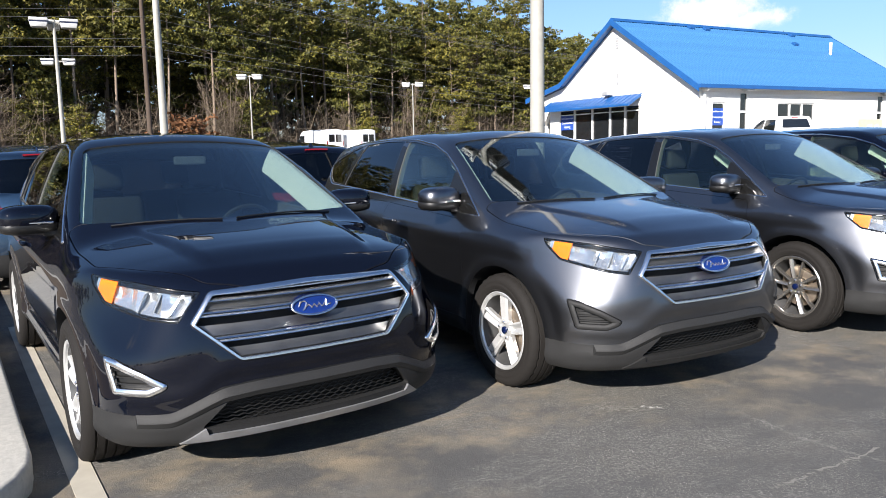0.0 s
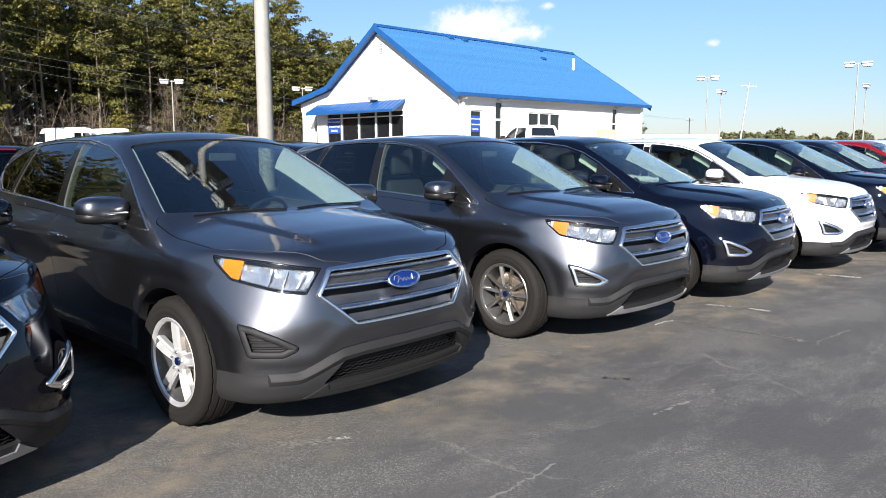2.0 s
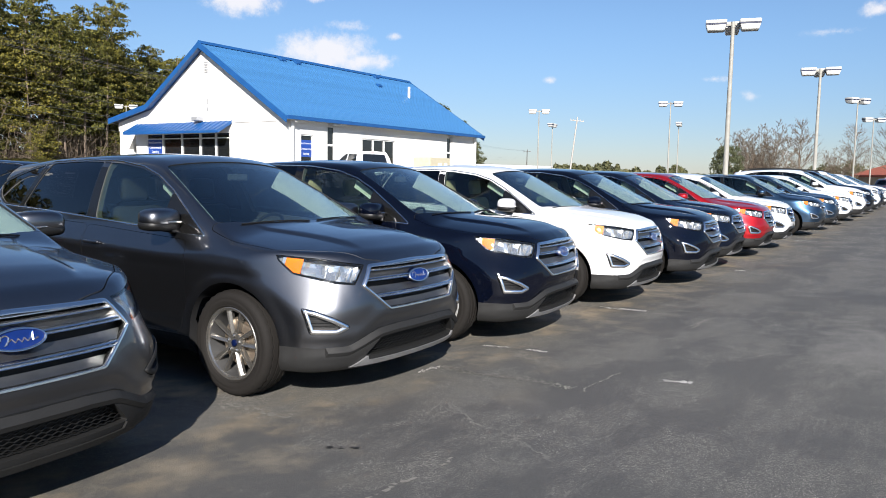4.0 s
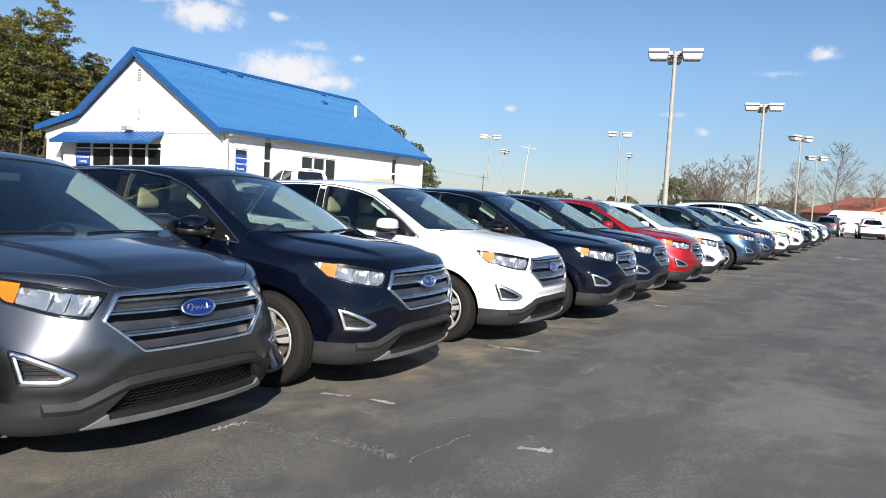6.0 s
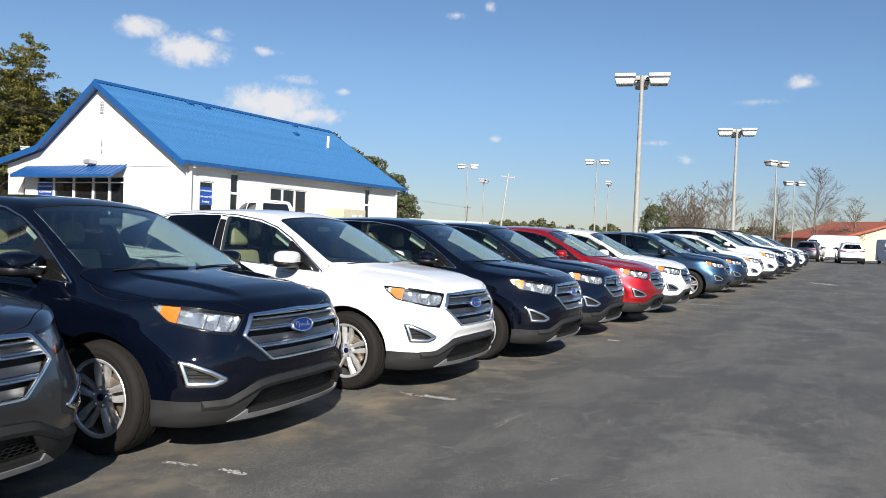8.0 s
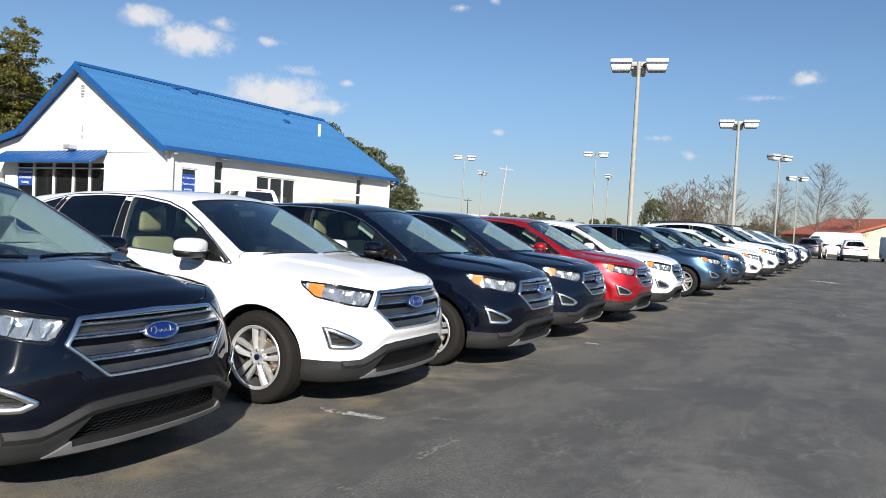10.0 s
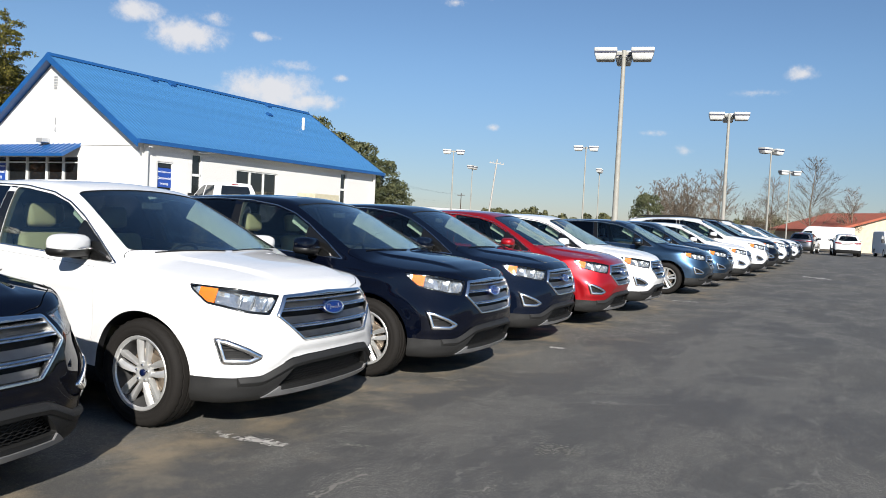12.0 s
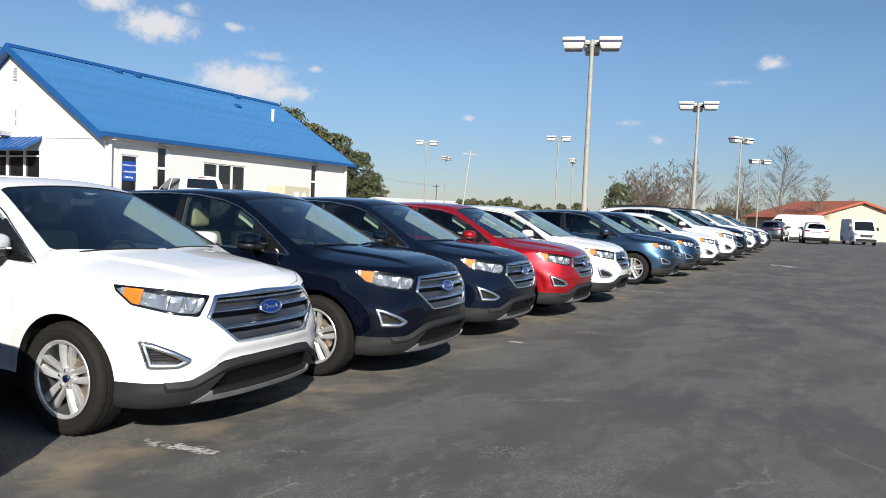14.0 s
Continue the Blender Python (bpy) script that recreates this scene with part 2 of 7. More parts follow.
def sweep(path, radius, sides=6, flat=1.0, closed=False, taper=1.0):
    """A rod of the given radius along a polyline; flat squeezes it across."""
    P = [Vector(p) for p in path]
    verts, faces = [], []
    n = len(P)
    for i, p in enumerate(P):
        a, b = (P[i - 1], P[(i + 1) % n]) if closed else (P[max(i - 1, 0)], P[min(i + 1, n - 1)])
        t = (b - a).normalized()
        u = t.cross(Vector((0, 0, 1)))
        u = u.normalized() if u.length > 1e-4 else Vector((1, 0, 0))
        v = u.cross(t)
        r = radius * (1 + (taper - 1) * i / max(n - 1, 1))
        for k in range(sides):
            g = 2 * math.pi * (k + 0.5) / sides
            verts.append(p + u * r * math.cos(g) + v * r * flat * math.sin(g))
    for i in range(n if closed else n - 1):
        for k in range(sides):
            faces.append((i * sides + k, i * sides + (k + 1) % sides, (i + 1) % n * sides + (k + 1) % sides, (i + 1) % n * sides + k))
    if not closed:
        faces += [tuple(range(sides))[::-1], tuple(range((n - 1) * sides, n * sides))]
    return mesh_of(verts, faces)


def join(*meshes):
    """Several meshes as one bmesh."""
    bm = bmesh.new()
    for me in meshes:
        if isinstance(me, bmesh.types.BMesh):
            tmp = bpy.data.meshes.new("t")
            me.to_mesh(tmp)
            me.free()
            me = tmp
        bm.from_mesh(me)
        bpy.data.meshes.remove(me)
    return bm


def cut(me, cutters, operation="DIFFERENCE"):
    """The mesh after one boolean with each cutter mesh in turn."""
    base = new("solid", me)
    temps = []
    for c in cutters:
        ob = new("cutter", c)
        mod = base.modifiers.new("cut", "BOOLEAN")
        mod.object, mod.operation, mod.solver = ob, operation, "MANIFOLD"
        temps.append(ob)
    deps = bpy.context.evaluated_depsgraph_get()
    out = bpy.data.meshes.new_from_object(base.evaluated_get(deps), preserve_all_data_layers=True, depsgraph=deps)
    for ob in (base, *temps):
        bpy.data.objects.remove(ob)
    return out


def copied(me):
    return me.copy()


def mirrored(me):
    """The mesh mirrored from the car's left to its right."""
    m = me.copy()
    m.transform(Matrix.Diagonal((1, -1, 1, 1)))
    m.flip_normals()
    return m

# ---------------------------------------------------------------- mid-size suv: x forward, y left, origin on the ground amid the axles
AXLE, WHEEL_R, WHEEL_Y = 1.425, 0.372, 0.825


def curve(t, xs, ys):
    """A smooth curve through the given knots."""
    xs, ys = np.asarray(xs, float), np.asarray(ys, float)
    d = np.gradient(ys, xs)
    t = np.clip(t, xs[0], xs[-1])
    i = np.clip(np.searchsorted(xs, t, side="right") - 1, 0, len(xs) - 2)
    h = xs[i + 1] - xs[i]
    s = (t - xs[i]) / h
    return ((2 * s**3 - 3 * s**2 + 1) * ys[i] + (s**3 - 2 * s**2 + s) * h * d[i] + (3 * s**2 - 2 * s**3) * ys[i + 1] + (s**3 - s**2) * h * d[i + 1])


def smax(a, b, k):
    h = np.maximum(k - np.abs(a - b), 0) / k
    return np.maximum(a, b) + h * h * k / 4


def step(x):
    x = np.clip(x, 0, 1)
    return x * x * (3 - 2 * x)


def suv_shape(x, y, z):
    """Below zero inside the body: lower body with bonnet, joined to the cabin."""
    y = np.abs(y)
    zs = z + 0.02 * x
    side = curve(zs, [0.2, 0.28, 0.34, 0.42, 0.55, 0.75, 0.88, 1.0, 1.08, 1.2], [0.82, 0.885, 0.918, 0.918, 0.922, 0.937, 0.947, 0.938, 0.90, 0.83])
    # crisp shoulder line along the doors, fading into the front wing
    side = side + 0.013 * np.clip(1 - np.abs(zs - 0.955) / 0.07, 0, 1) * step((1.25 - x) / 0.5)
    side = side - 0.010 * step((0.50 - z) / 0.05) * step((z - 0.36) / 0.04) * step((1.0 - np.abs(x)) / 0.2)
    side = side - 0.05 * np.clip((x - 1.3) / 1.0, 0, 2) ** 2 - 0.07 * np.clip((-1.2 - x) / 1.2, 0, 2) ** 2
    for a in (AXLE, -AXLE):
        r = np.hypot((x - a) * 0.95, z - 0.385)
        side = side + 0.016 * step((0.52 - r) / 0.09) * step((0.92 - z) / 0.14)
    nose = curve(z, [0.2, 0.27, 0.33, 0.41, 0.50, 0.55, 0.61, 0.66, 0.75, 0.84, 0.90, 0.945, 1.0, 1.1], [2.18, 2.295, 2.33, 2.352, 2.364, 2.367, 2.376, 2.378, 2.362, 2.335, 2.310, 2.285, 2.25, 2.17])
    # a crease under the grille, which drops to a flange below the fog lamps
    crest = 0.608 - 0.118 * step((y - 0.40) / 0.24)
    nose = nose + 0.013 * step(1 - np.abs(z - crest) / np.where(z > crest, 0.11, 0.05))
    # lower moulding stands proud below its stepped top line
    nose = nose + 0.018 * step((np.interp(y, [0.0, 0.30, 0.45, 0.50, 0.66, 0.80, 1.3], [0.530, 0.528, 0.515, 0.495, 0.418, 0.414, 0.43]) - z) / 0.07)
    nose = nose - curve(y, [0, 0.3, 0.5, 0.65, 0.75, 0.85, 0.95, 1.1], [0, 0.015, 0.05, 0.105, 0.165, 0.27, 0.43, 0.75])
    # the front corners taper more at lamp height than at the bumper
    nose = nose - 0.13 * step((z - 0.58) / 0.34) * np.clip((y - 0.53) / 0.30, 0, 1.6) ** 2
    tail = curve(z, [0.2, 0.3, 0.5, 0.7, 0.9, 1.05, 1.15], [2.25, 2.33, 2.39, 2.385, 2.36, 2.345, 2.32]) - 0.8 * curve(y, [0, 0.3, 0.5, 0.65, 0.75, 0.85, 0.95, 1.1], [0, 0.012, 0.04, 0.085, 0.135, 0.22, 0.38, 0.7])
    top = curve(x, [-2.4, -1.0, 0.9, 1.2, 1.6, 1.9, 2.1, 2.22, 2.32, 2.42], [1.17, 1.20, 1.200, 1.178, 1.138, 1.100, 1.062, 1.024, 0.972, 0.88])
    top = top - 0.085 * (y / 0.85) ** 2.6
    ridge = 0.40 + 0.20 * (2.2 - x) / 1.1
    top = top + 0.018 * (1 - step((y - ridge + 0.02) / 0.045)) * step((x - 0.8) / 0.3) * step((2.2 - x) / 0.25)
    body = smax(x - nose, z - top, 0.045)
    body = smax(body, -x - tail, 0.05)
    body = smax(body, y - side, 0.07)
    body = smax(body, 0.235 - z, 0.03)
    # the cabin
    gside = y - (0.895 - 0.27 * (z - 1.05) - 0.27 * np.clip(z - 1.05, 0, 2) ** 2 - 0.10 * np.clip((-0.9 - x) / 1.4, 0, 2) ** 2)
    roof = z - (curve(x, [-2.3, -2.0, -1.5, -0.8, -0.2, 0.2, 0.5, 0.9], [1.50, 1.59, 1.655, 1.695, 1.705, 1.685, 1.65, 1.58]) - 0.05 * (y / 0.65) ** 2)
    screen = (x + 0.16 * (y / 0.7) ** 2 - 1.36) * 0.4299 + (z - 1.180) * 0.9029
    rear = -(x + 2.05 - 0.15 * (y / 0.6) ** 2) * 0.85 + (z - 1.57) * 0.525
    cab = smax(smax(smax(gside, roof, 0.10), screen, 0.06), rear, 0.05)
    cab = smax(cab, 0.9 - z, 0.02)
    return -smax(-body, -cab, 0.03)


def cabin_shape(x, y, z, lo, hi):
    """The hollow inside the shell, between two heights."""
    f = suv_shape(x, y, z) + 0.05
    f = np.maximum(f, x - 1.10)
    return np.maximum(np.maximum(f, lo - z), z - hi)


def skin(shape, plate, target, counts):
    """A closed skin of the shape: rays from a flat plate inside it towards a gridded box round it."""
    (px, py, pz), (tx0, tx1, ty, tz0, tz1), (nx, ny, nz) = plate, target, counts
    index, verts, faces = {}, [], []

    def vid(i, j, k):
        if (i, j, k) not in index:
            index[i, j, k] = len(verts)
            verts.append((tx0 + (tx1 - tx0) * i / nx, -ty + 2 * ty * j / ny, tz0 + (tz1 - tz0) * k / nz))
        return index[i, j, k]

    for i in range(nx):
        for j in range(ny):
            faces.append((vid(i, j, nz), vid(i + 1, j, nz), vid(i + 1, j + 1, nz), vid(i, j + 1, nz)))
            faces.append((vid(i, j, 0), vid(i, j + 1, 0), vid(i + 1, j + 1, 0), vid(i + 1, j, 0)))
    for i in range(nx):
        for k in range(nz):
            faces.append((vid(i, 0, k), vid(i + 1, 0, k), vid(i + 1, 0, k + 1), vid(i, 0, k + 1)))
            faces.append((vid(i, ny, k), vid(i, ny, k + 1), vid(i + 1, ny, k + 1), vid(i + 1, ny, k)))
    for j in range(ny):
        for k in range(nz):
            faces.append((vid(nx, j, k), vid(nx, j + 1, k), vid(nx, j + 1, k + 1), vid(nx, j, k + 1)))
            faces.append((vid(0, j, k), vid(0, j, k + 1), vid(0, j + 1, k + 1), vid(0, j + 1, k)))
    T = np.array(verts)
    O = np.stack([np.clip(T[:, 0], px[0], px[1]), np.clip(T[:, 1], -py, py), np.full(len(T), pz)], 1)
    lo, hi = np.zeros(len(T)), np.full(len(T), 1.5)
    for _ in range(34):
        m = (lo + hi) / 2
        p = O + (T - O) * m[:, None]
        inside = shape(p[:, 0], p[:, 1], p[:, 2]) < 0
        lo, hi = np.where(inside, m, lo), np.where(inside, hi, m)
    return mesh_of(O + (T - O) * ((lo + hi) / 2)[:, None], faces)


ACTIVE = [suv_shape]


def onto(points, d, reach=(0.3, 2.9)):
    """Where lines along d, through the points, leave the body."""
    P = np.asarray(points, float)
    d = np.asarray(d, float)
    shape = ACTIVE[0]
    base = P - (P @ d)[:, None] * d
    lo, hi = np.full(len(P), reach[0]), np.full(len(P), reach[1])
    for _ in range(34):
        m = (lo + hi) / 2
        p = base + d * m[:, None]
        inside = shape(p[:, 0], p[:, 1], p[:, 2]) < 0
        lo, hi = np.where(inside, m, lo), np.where(inside, hi, m)
    return base + d * ((lo + hi) / 2)[:, None]


FRONT, SIDE, UP = (1.0, 0.0, 0.0), (0.0, 1.0, 0.0), (0.0, 0.0, 1.0)
CORNER = (math.cos(radians(38)), math.sin(radians(38)), 0.0)
REACH = {FRONT: (1.2, 2.9), SIDE: (0.3, 1.3), UP: (0.6, 2.2), CORNER: (1.4, 2.9)}


def basis(d):
    d = Vector(d)
    e1 = Vector((0, 1, 0)) if abs(d.z) > 0.9 else Vector((0, 0, 1)).cross(d).normalized()
    return e1, d.cross(e1)


def resample(poly, step_):
    out = []
    for a, b in zip(poly, poly[1:] + poly[:1]):
        a, b = Vector(a), Vector(b)
        n = max(1, math.ceil((b - a).length / step_))
        out += [a.lerp(b, i / n) for i in range(n)]
    return out


def inset(poly, w):
    """A polygon of the plane, drawn in by w (counter-clockwise)."""
    n, out = len(poly), []
    area = sum(a.x * b.y - b.x * a.y for a, b in zip(poly, poly[1:] + poly[:1]))
    sgn = 1 if area > 0 else -1
    for i in range(n):
        a, b, c = poly[i - 1], poly[i], poly[(i + 1) % n]
        u, v = (b - a).normalized(), (c - b).normalized()
        nu, nv = Vector((-u.y, u.x)) * sgn, Vector((-v.y, v.x)) * sgn
        k = nu + nv
        out.append(b + k * (w / max(0.35, 1 + nu.dot(nv))))
    return out


def plane2(points, d):
    e1, e2 = basis(d)
    return [Vector((Vector(p).dot(e1), Vector(p).dot(e2))) for p in points]


def lay(flat, d, off=0.0):
    """Points of the plane across d, laid on the body, off metres outside it."""
    e1, e2 = basis(d)
    P = np.array([tuple(e1 * q.x + e2 * q.y) for q in flat])
    return onto(P, d, REACH[d]) + np.asarray(d) * off


def rounded_poly(poly, r, seg=4):
    """Rounds the corners of a polygon of the plane."""
    out, n = [], len(poly)
    for i in range(n):
        a, b, c = poly[i - 1], poly[i], poly[(i + 1) % n]
        ra, rc = min(r, (a - b).length * 0.45), min(r, (c - b).length * 0.45)
        p, q = b + (a - b).normalized() * ra, b + (c - b).normalized() * rc
        for k in range(seg + 1):
            t = k / seg
            out.append(p * (1 - t) ** 2 + b * 2 * t * (1 - t) + q * t * t)
    return out


def drape(flat, d, top, bottom, grain=0.05):
    """A solid panel with this outline in the plane across d, which follows the body from bottom to top metres outside it."""
    from mathutils import geometry
    if sum(a.x * b.y - b.x * a.y for a, b in zip(flat, flat[1:] + flat[:1])) < 0:
        flat = flat[::-1]
    rim = resample(flat, grain)
    n = len(rim)
    xs, ys = [p.x for p in rim], [p.y for p in rim]
    inner = []
    gx = np.arange(min(xs) + grain / 2, max(xs), grain)
    gy = np.arange(min(ys) + grain / 2, max(ys), grain)
    for u in gx:
        for v in gy:
            odd, near = False, False
            for i in range(n):
                x1, y1, x2, y2 = xs[i], ys[i], xs[i - 1], ys[i - 1]
                if (y1 > v) != (y2 > v) and u < (x2 - x1) * (v - y1) / (y2 - y1) + x1:
                    odd = not odd
                if (x1 - u) ** 2 + (y1 - v) ** 2 < (0.4 * grain) ** 2:
                    near = True
            if odd and not near:
                inner.append(Vector((u, v)))
    vs, _, fs, *_ = geometry.delaunay_2d_cdt(rim + inner, [], [list(range(n))], 1, 1e-6)
    S = lay(vs, d)
    D = np.asarray(d)
    m = len(vs)
    edge = {}
    for f in fs:
        for a, b in zip(f, f[1:] + f[:1]):
            edge[a, b] = True
    faces = [tuple(f) for f in fs] + [tuple(i + m for i in f[::-1]) for f in fs]
    faces += [(b, a, a + m, b + m) for a, b in edge if (b, a) not in edge]
    return mesh_of(np.concatenate([S + D * top, S + D * bottom]), faces)


def band(flat, d, w, height, off=0.0, grain=0.04):
    """A raised frame of width w along a closed outline, on the body."""
    inner = inset(flat, w)
    n = len(flat)
    loops = [[], [], [], []]
    for i in range(n):
        a, b, c, e = flat[i], flat[(i + 1) % n], inner[i], inner[(i + 1) % n]
        k = max(1, math.ceil((b - a).length / grain))
        for s in range(k):
            o, q = a.lerp(b, s / k), c.lerp(e, s / k)
            loops[0].append(o), loops[1].append(o.lerp(q, 0.28)), loops[2].append(o.lerp(q, 0.72)), loops[3].append(q)
    m = len(loops[0])
    rows = [lay(loops[0], d, off - 0.02), lay(loops[0], d, off + height * 0.5), lay(loops[1], d, off + height), lay(loops[2], d, off + height), lay(loops[3], d, off + height * 0.5), lay(loops[3], d, off - 0.02)]
    faces = []
    for r in range(6):
        for i in range(m):
            faces.append((r * m + i, r * m + (i + 1) % m, (r + 1) % 6 * m + (i + 1) % m, (r + 1) % 6 * m + i))
    me = mesh_of(np.concatenate(rows), faces)
    bm = bmesh.new()
    bm.from_mesh(me)
    bmesh.ops.recalc_face_normals(bm, faces=bm.faces[:])
    bm.to_mesh(me)
    bm.free()
    return me


def prism(outline, axis, a, b):
    """A straight solid with the outline (pairs in the two other axes, in order) from a to b along the axis."""
    n = len(outline)
    put = {"x": lambda u, v, w: (w, u, v), "y": lambda u, v, w: (u, w, v), "z": lambda u, v, w: (u, v, w)}[axis]
    me = mesh_of([put(u, v, a) for u, v in outline] + [put(u, v, b) for u, v in outline], [tuple(range(n)), tuple(range(n, 2 * n))] + [(i, (i + 1) % n, n + (i + 1) % n, n + i) for i in range(n)])
    bm = bmesh.new()
    bm.from_mesh(me)
    bmesh.ops.recalc_face_normals(bm, faces=bm.faces[:])
    bm.to_mesh(me)
    bm.free()
    return me

# ---------------------------------------------------------------- ground
def ground_z(x, y):
    """Height of the lot: level where the cars stand, rising a little along the row and towards the building."""
    s = (x - 1.34) * 0.853 + (y - 4.32) * 0.522
    q = -(x - 1.34) * 0.522 + (y - 4.32) * 0.853

    def st(v):
        v = min(max(v, 0.0), 1.0)
        return v * v * (3 - 2 * v)

    return 0.30 * st((s - 12) / 45) + 0.75 * st((q - 11) / 13) * st((s + 6) / 14)


def asphalt():
    n = Nodes("worn_asphalt", grey(0.05), 0.86)
    v = n.coords()
    fine = n.noise(80, 5, v, 0.75)
    mid = n.noise(14, 5, v)
    broad = n.noise(0.33, 3, v, 0.5)
    sand = n.noise(1.3, 8, v, 0.66)
    grit = n.noise(240, 3, v, 0.7)
    # patches worn rough by tyres, drawn out along the lane
    lane = n.add("ShaderNodeMapping", Rotation=(0, 0, 0.549), Scale=(2.8, 1.3, 1.0))
    lane.vector_type = "TEXTURE"
    n.link(v, lane.inputs["Vector"])
    worn = n.ramp(n.noise(1.6, 11, lane.outputs[0], 0.72), [(0.455, grey(0.0)), (0.56, grey(1.0))])
    # how near the row's front bumpers, where sand gathers
    dot = n.tree.nodes.new("ShaderNodeVectorMath")
    dot.operation = "DOT_PRODUCT"
    dot.inputs[1].default_value = (-0.522, 0.853, 0.0)
    n.link(v, dot.inputs[0])
    near = n.tree.nodes.new("ShaderNodeMapRange")
    near.interpolation_type = "SMOOTHSTEP"
    for key, value in (("From Min", 1.9), ("From Max", 2.8), ("To Min", 0.0), ("To Max", 1.0)):
        near.inputs[key].default_value = value
    n.link(dot.outputs["Value"], near.inputs["Value"])
    drift = n.tree.nodes.new("ShaderNodeMapRange")
    drift.interpolation_type = "SMOOTHSTEP"
    for key, value in (("From Min", 2.75), ("From Max", 3.25), ("To Min", 0.0), ("To Max", 1.0)):
        drift.inputs[key].default_value = value
    n.link(dot.outputs["Value"], drift.inputs["Value"])
    # a stretch of the lane worn down to its stones
    turn = n.add("ShaderNodeMapping", Location=(8.35, 5.35, 0.0), Rotation=(0, 0, 0.75), Scale=(1.7, 0.9, 1.0))
    turn.vector_type = "TEXTURE"
    n.link(v, turn.inputs["Vector"])
    reach = n.tree.nodes.new("ShaderNodeVectorMath")
    reach.operation = "LENGTH"
    n.link(turn.outputs[0], reach.inputs[0])
    bare = n.ramp(n.mix(reach.outputs["Value"], n.noise(3.1, 9, v, 0.75), 0.74), [(0.44, grey(1.0)), (0.60, grey(0.0))])
    c = n.ramp(fine, [(0.32, grey(0.044)), (0.56, (0.072, 0.070, 0.066)), (0.64, (0.082, 0.079, 0.073)), (0.74, (0.30, 0.29, 0.26))])
    c = n.mix(c, n.ramp(fine, [(0.30, grey(0.055)), (0.57, (0.100, 0.096, 0.087)), (0.66, (0.12, 0.114, 0.10)), (0.75, (0.34, 0.32, 0.28))]), n.ramp(n.mix(broad, mid, 0.5), [(0.42, grey(0.0)), (0.62, grey(0.7))]))
    c = n.mix(c, (0.030, 0.031, 0.034), n.ramp(mid, [(0.55, grey(0.0)), (0.8, grey(0.5))]))
    c = n.mix(c, (0.235, 0.195, 0.135), n.mix((0, 0, 0), n.ramp(n.mix(sand, grit, 0.25), [(0.50, grey(0.0)), (0.64, grey(0.7))]), near.outputs[0]))
    c = n.mix(c, (0.27, 0.215, 0.14), n.mix((0, 0, 0), n.ramp(n.mix(n.noise(1.7, 6, v, 0.6), grit, 0.2), [(0.47, grey(0.0)), (0.60, grey(0.75))]), drift.outputs[0]))
    c = n.mix(c, (0.145, 0.142, 0.134), n.ramp(n.mix(sand, grit, 0.45), [(0.54, grey(0.0)), (0.66, grey(0.5))]))
    rough_patch = n.ramp(n.mix(fine, grit, 0.5), [(0.36, grey(0.035)), (0.48, (0.075, 0.072, 0.066)), (0.56, (0.115, 0.110, 0.098)), (0.62, (0.50, 0.48, 0.42))])
    c = n.mix(c, rough_patch, n.mix((0, 0, 0), worn, 0.85))
    c = n.mix(c, n.ramp(n.mix(fine, grit, 0.5), [(0.36, grey(0.060)), (0.48, (0.125, 0.120, 0.108)), (0.56, (0.20, 0.19, 0.17)), (0.62, (0.60, 0.58, 0.50))]), n.mix((0, 0, 0), bare, 0.65))
    c = n.mix(c, n.ramp(n.mix(grit, n.noise(120, 3, v, 0.7), 0.5), [(0.34, grey(0.5)), (0.5, grey(1.0)), (0.66, grey(1.7))]), 0.65, "MULTIPLY")
    # loose pale stones, thick in the worn patches
    stones = n.add("ShaderNodeTexVoronoi", Scale=95.0)
    n.link(v, stones.inputs["Vector"])
    pick = n.ramp(n.mix(stones.outputs["Color"], n.noise(5.0, 4, v), 0.25), [(0.60, grey(0.0)), (0.70, grey(1.0))])
    c = n.mix(c, (0.36, 0.345, 0.305), n.mix((0, 0, 0), pick, n.ramp(worn, [(0.0, grey(0.02)), (1.0, grey(0.20))])))
    # thin pale cracks, only in places
    warp = n.add("ShaderNodeTexNoise", Scale=2.2, Detail=10.0, Roughness=0.72)
    n.link(v, warp.inputs["Vector"])
    add = n.tree.nodes.new("ShaderNodeMix")
    add.data_type, add.blend_type = "RGBA", "ADD"
    add.inputs[0].default_value = 0.55
    n.link(v, add.inputs[6])
    n.link(warp.outputs["Color"], add.inputs[7])
    vor = n.add("ShaderNodeTexVoronoi", Scale=0.42)
    vor.feature = "DISTANCE_TO_EDGE"
    n.link(add.outputs[2], vor.inputs["Vector"])
    line = n.ramp(vor.outputs["Distance"], [(0.0, grey(1.0)), (0.006, grey(0.0))])
    where = n.ramp(n.noise(0.9, 3, v), [(0.53, grey(0.0)), (0.63, grey(0.6))])
    c = n.mix(c, (0.22, 0.21, 0.185), n.mix((0, 0, 0), line, where))
    n.base(n.mix(c, (1.06, 1.06, 1.06), 1.0, "MULTIPLY"))
    h = n.mix(fine, mid, 0.35)
    n.bump(h, 0.75, 0.006)
    n.link(n.ramp(broad, [(0.3, grey(0.78)), (0.7, grey(0.93))]), n.bsdf.inputs["Roughness"])
    return n.mat


M_ASPHALT = asphalt()
M_CONCRETE = plain("kerb_concrete", (0.46, 0.44, 0.39), 0.85, 0.0, 0.5, 30)
M_LITTER = plain("leaf_litter", (0.11, 0.08, 0.05), 0.95, 0.0, 0.8, 6)


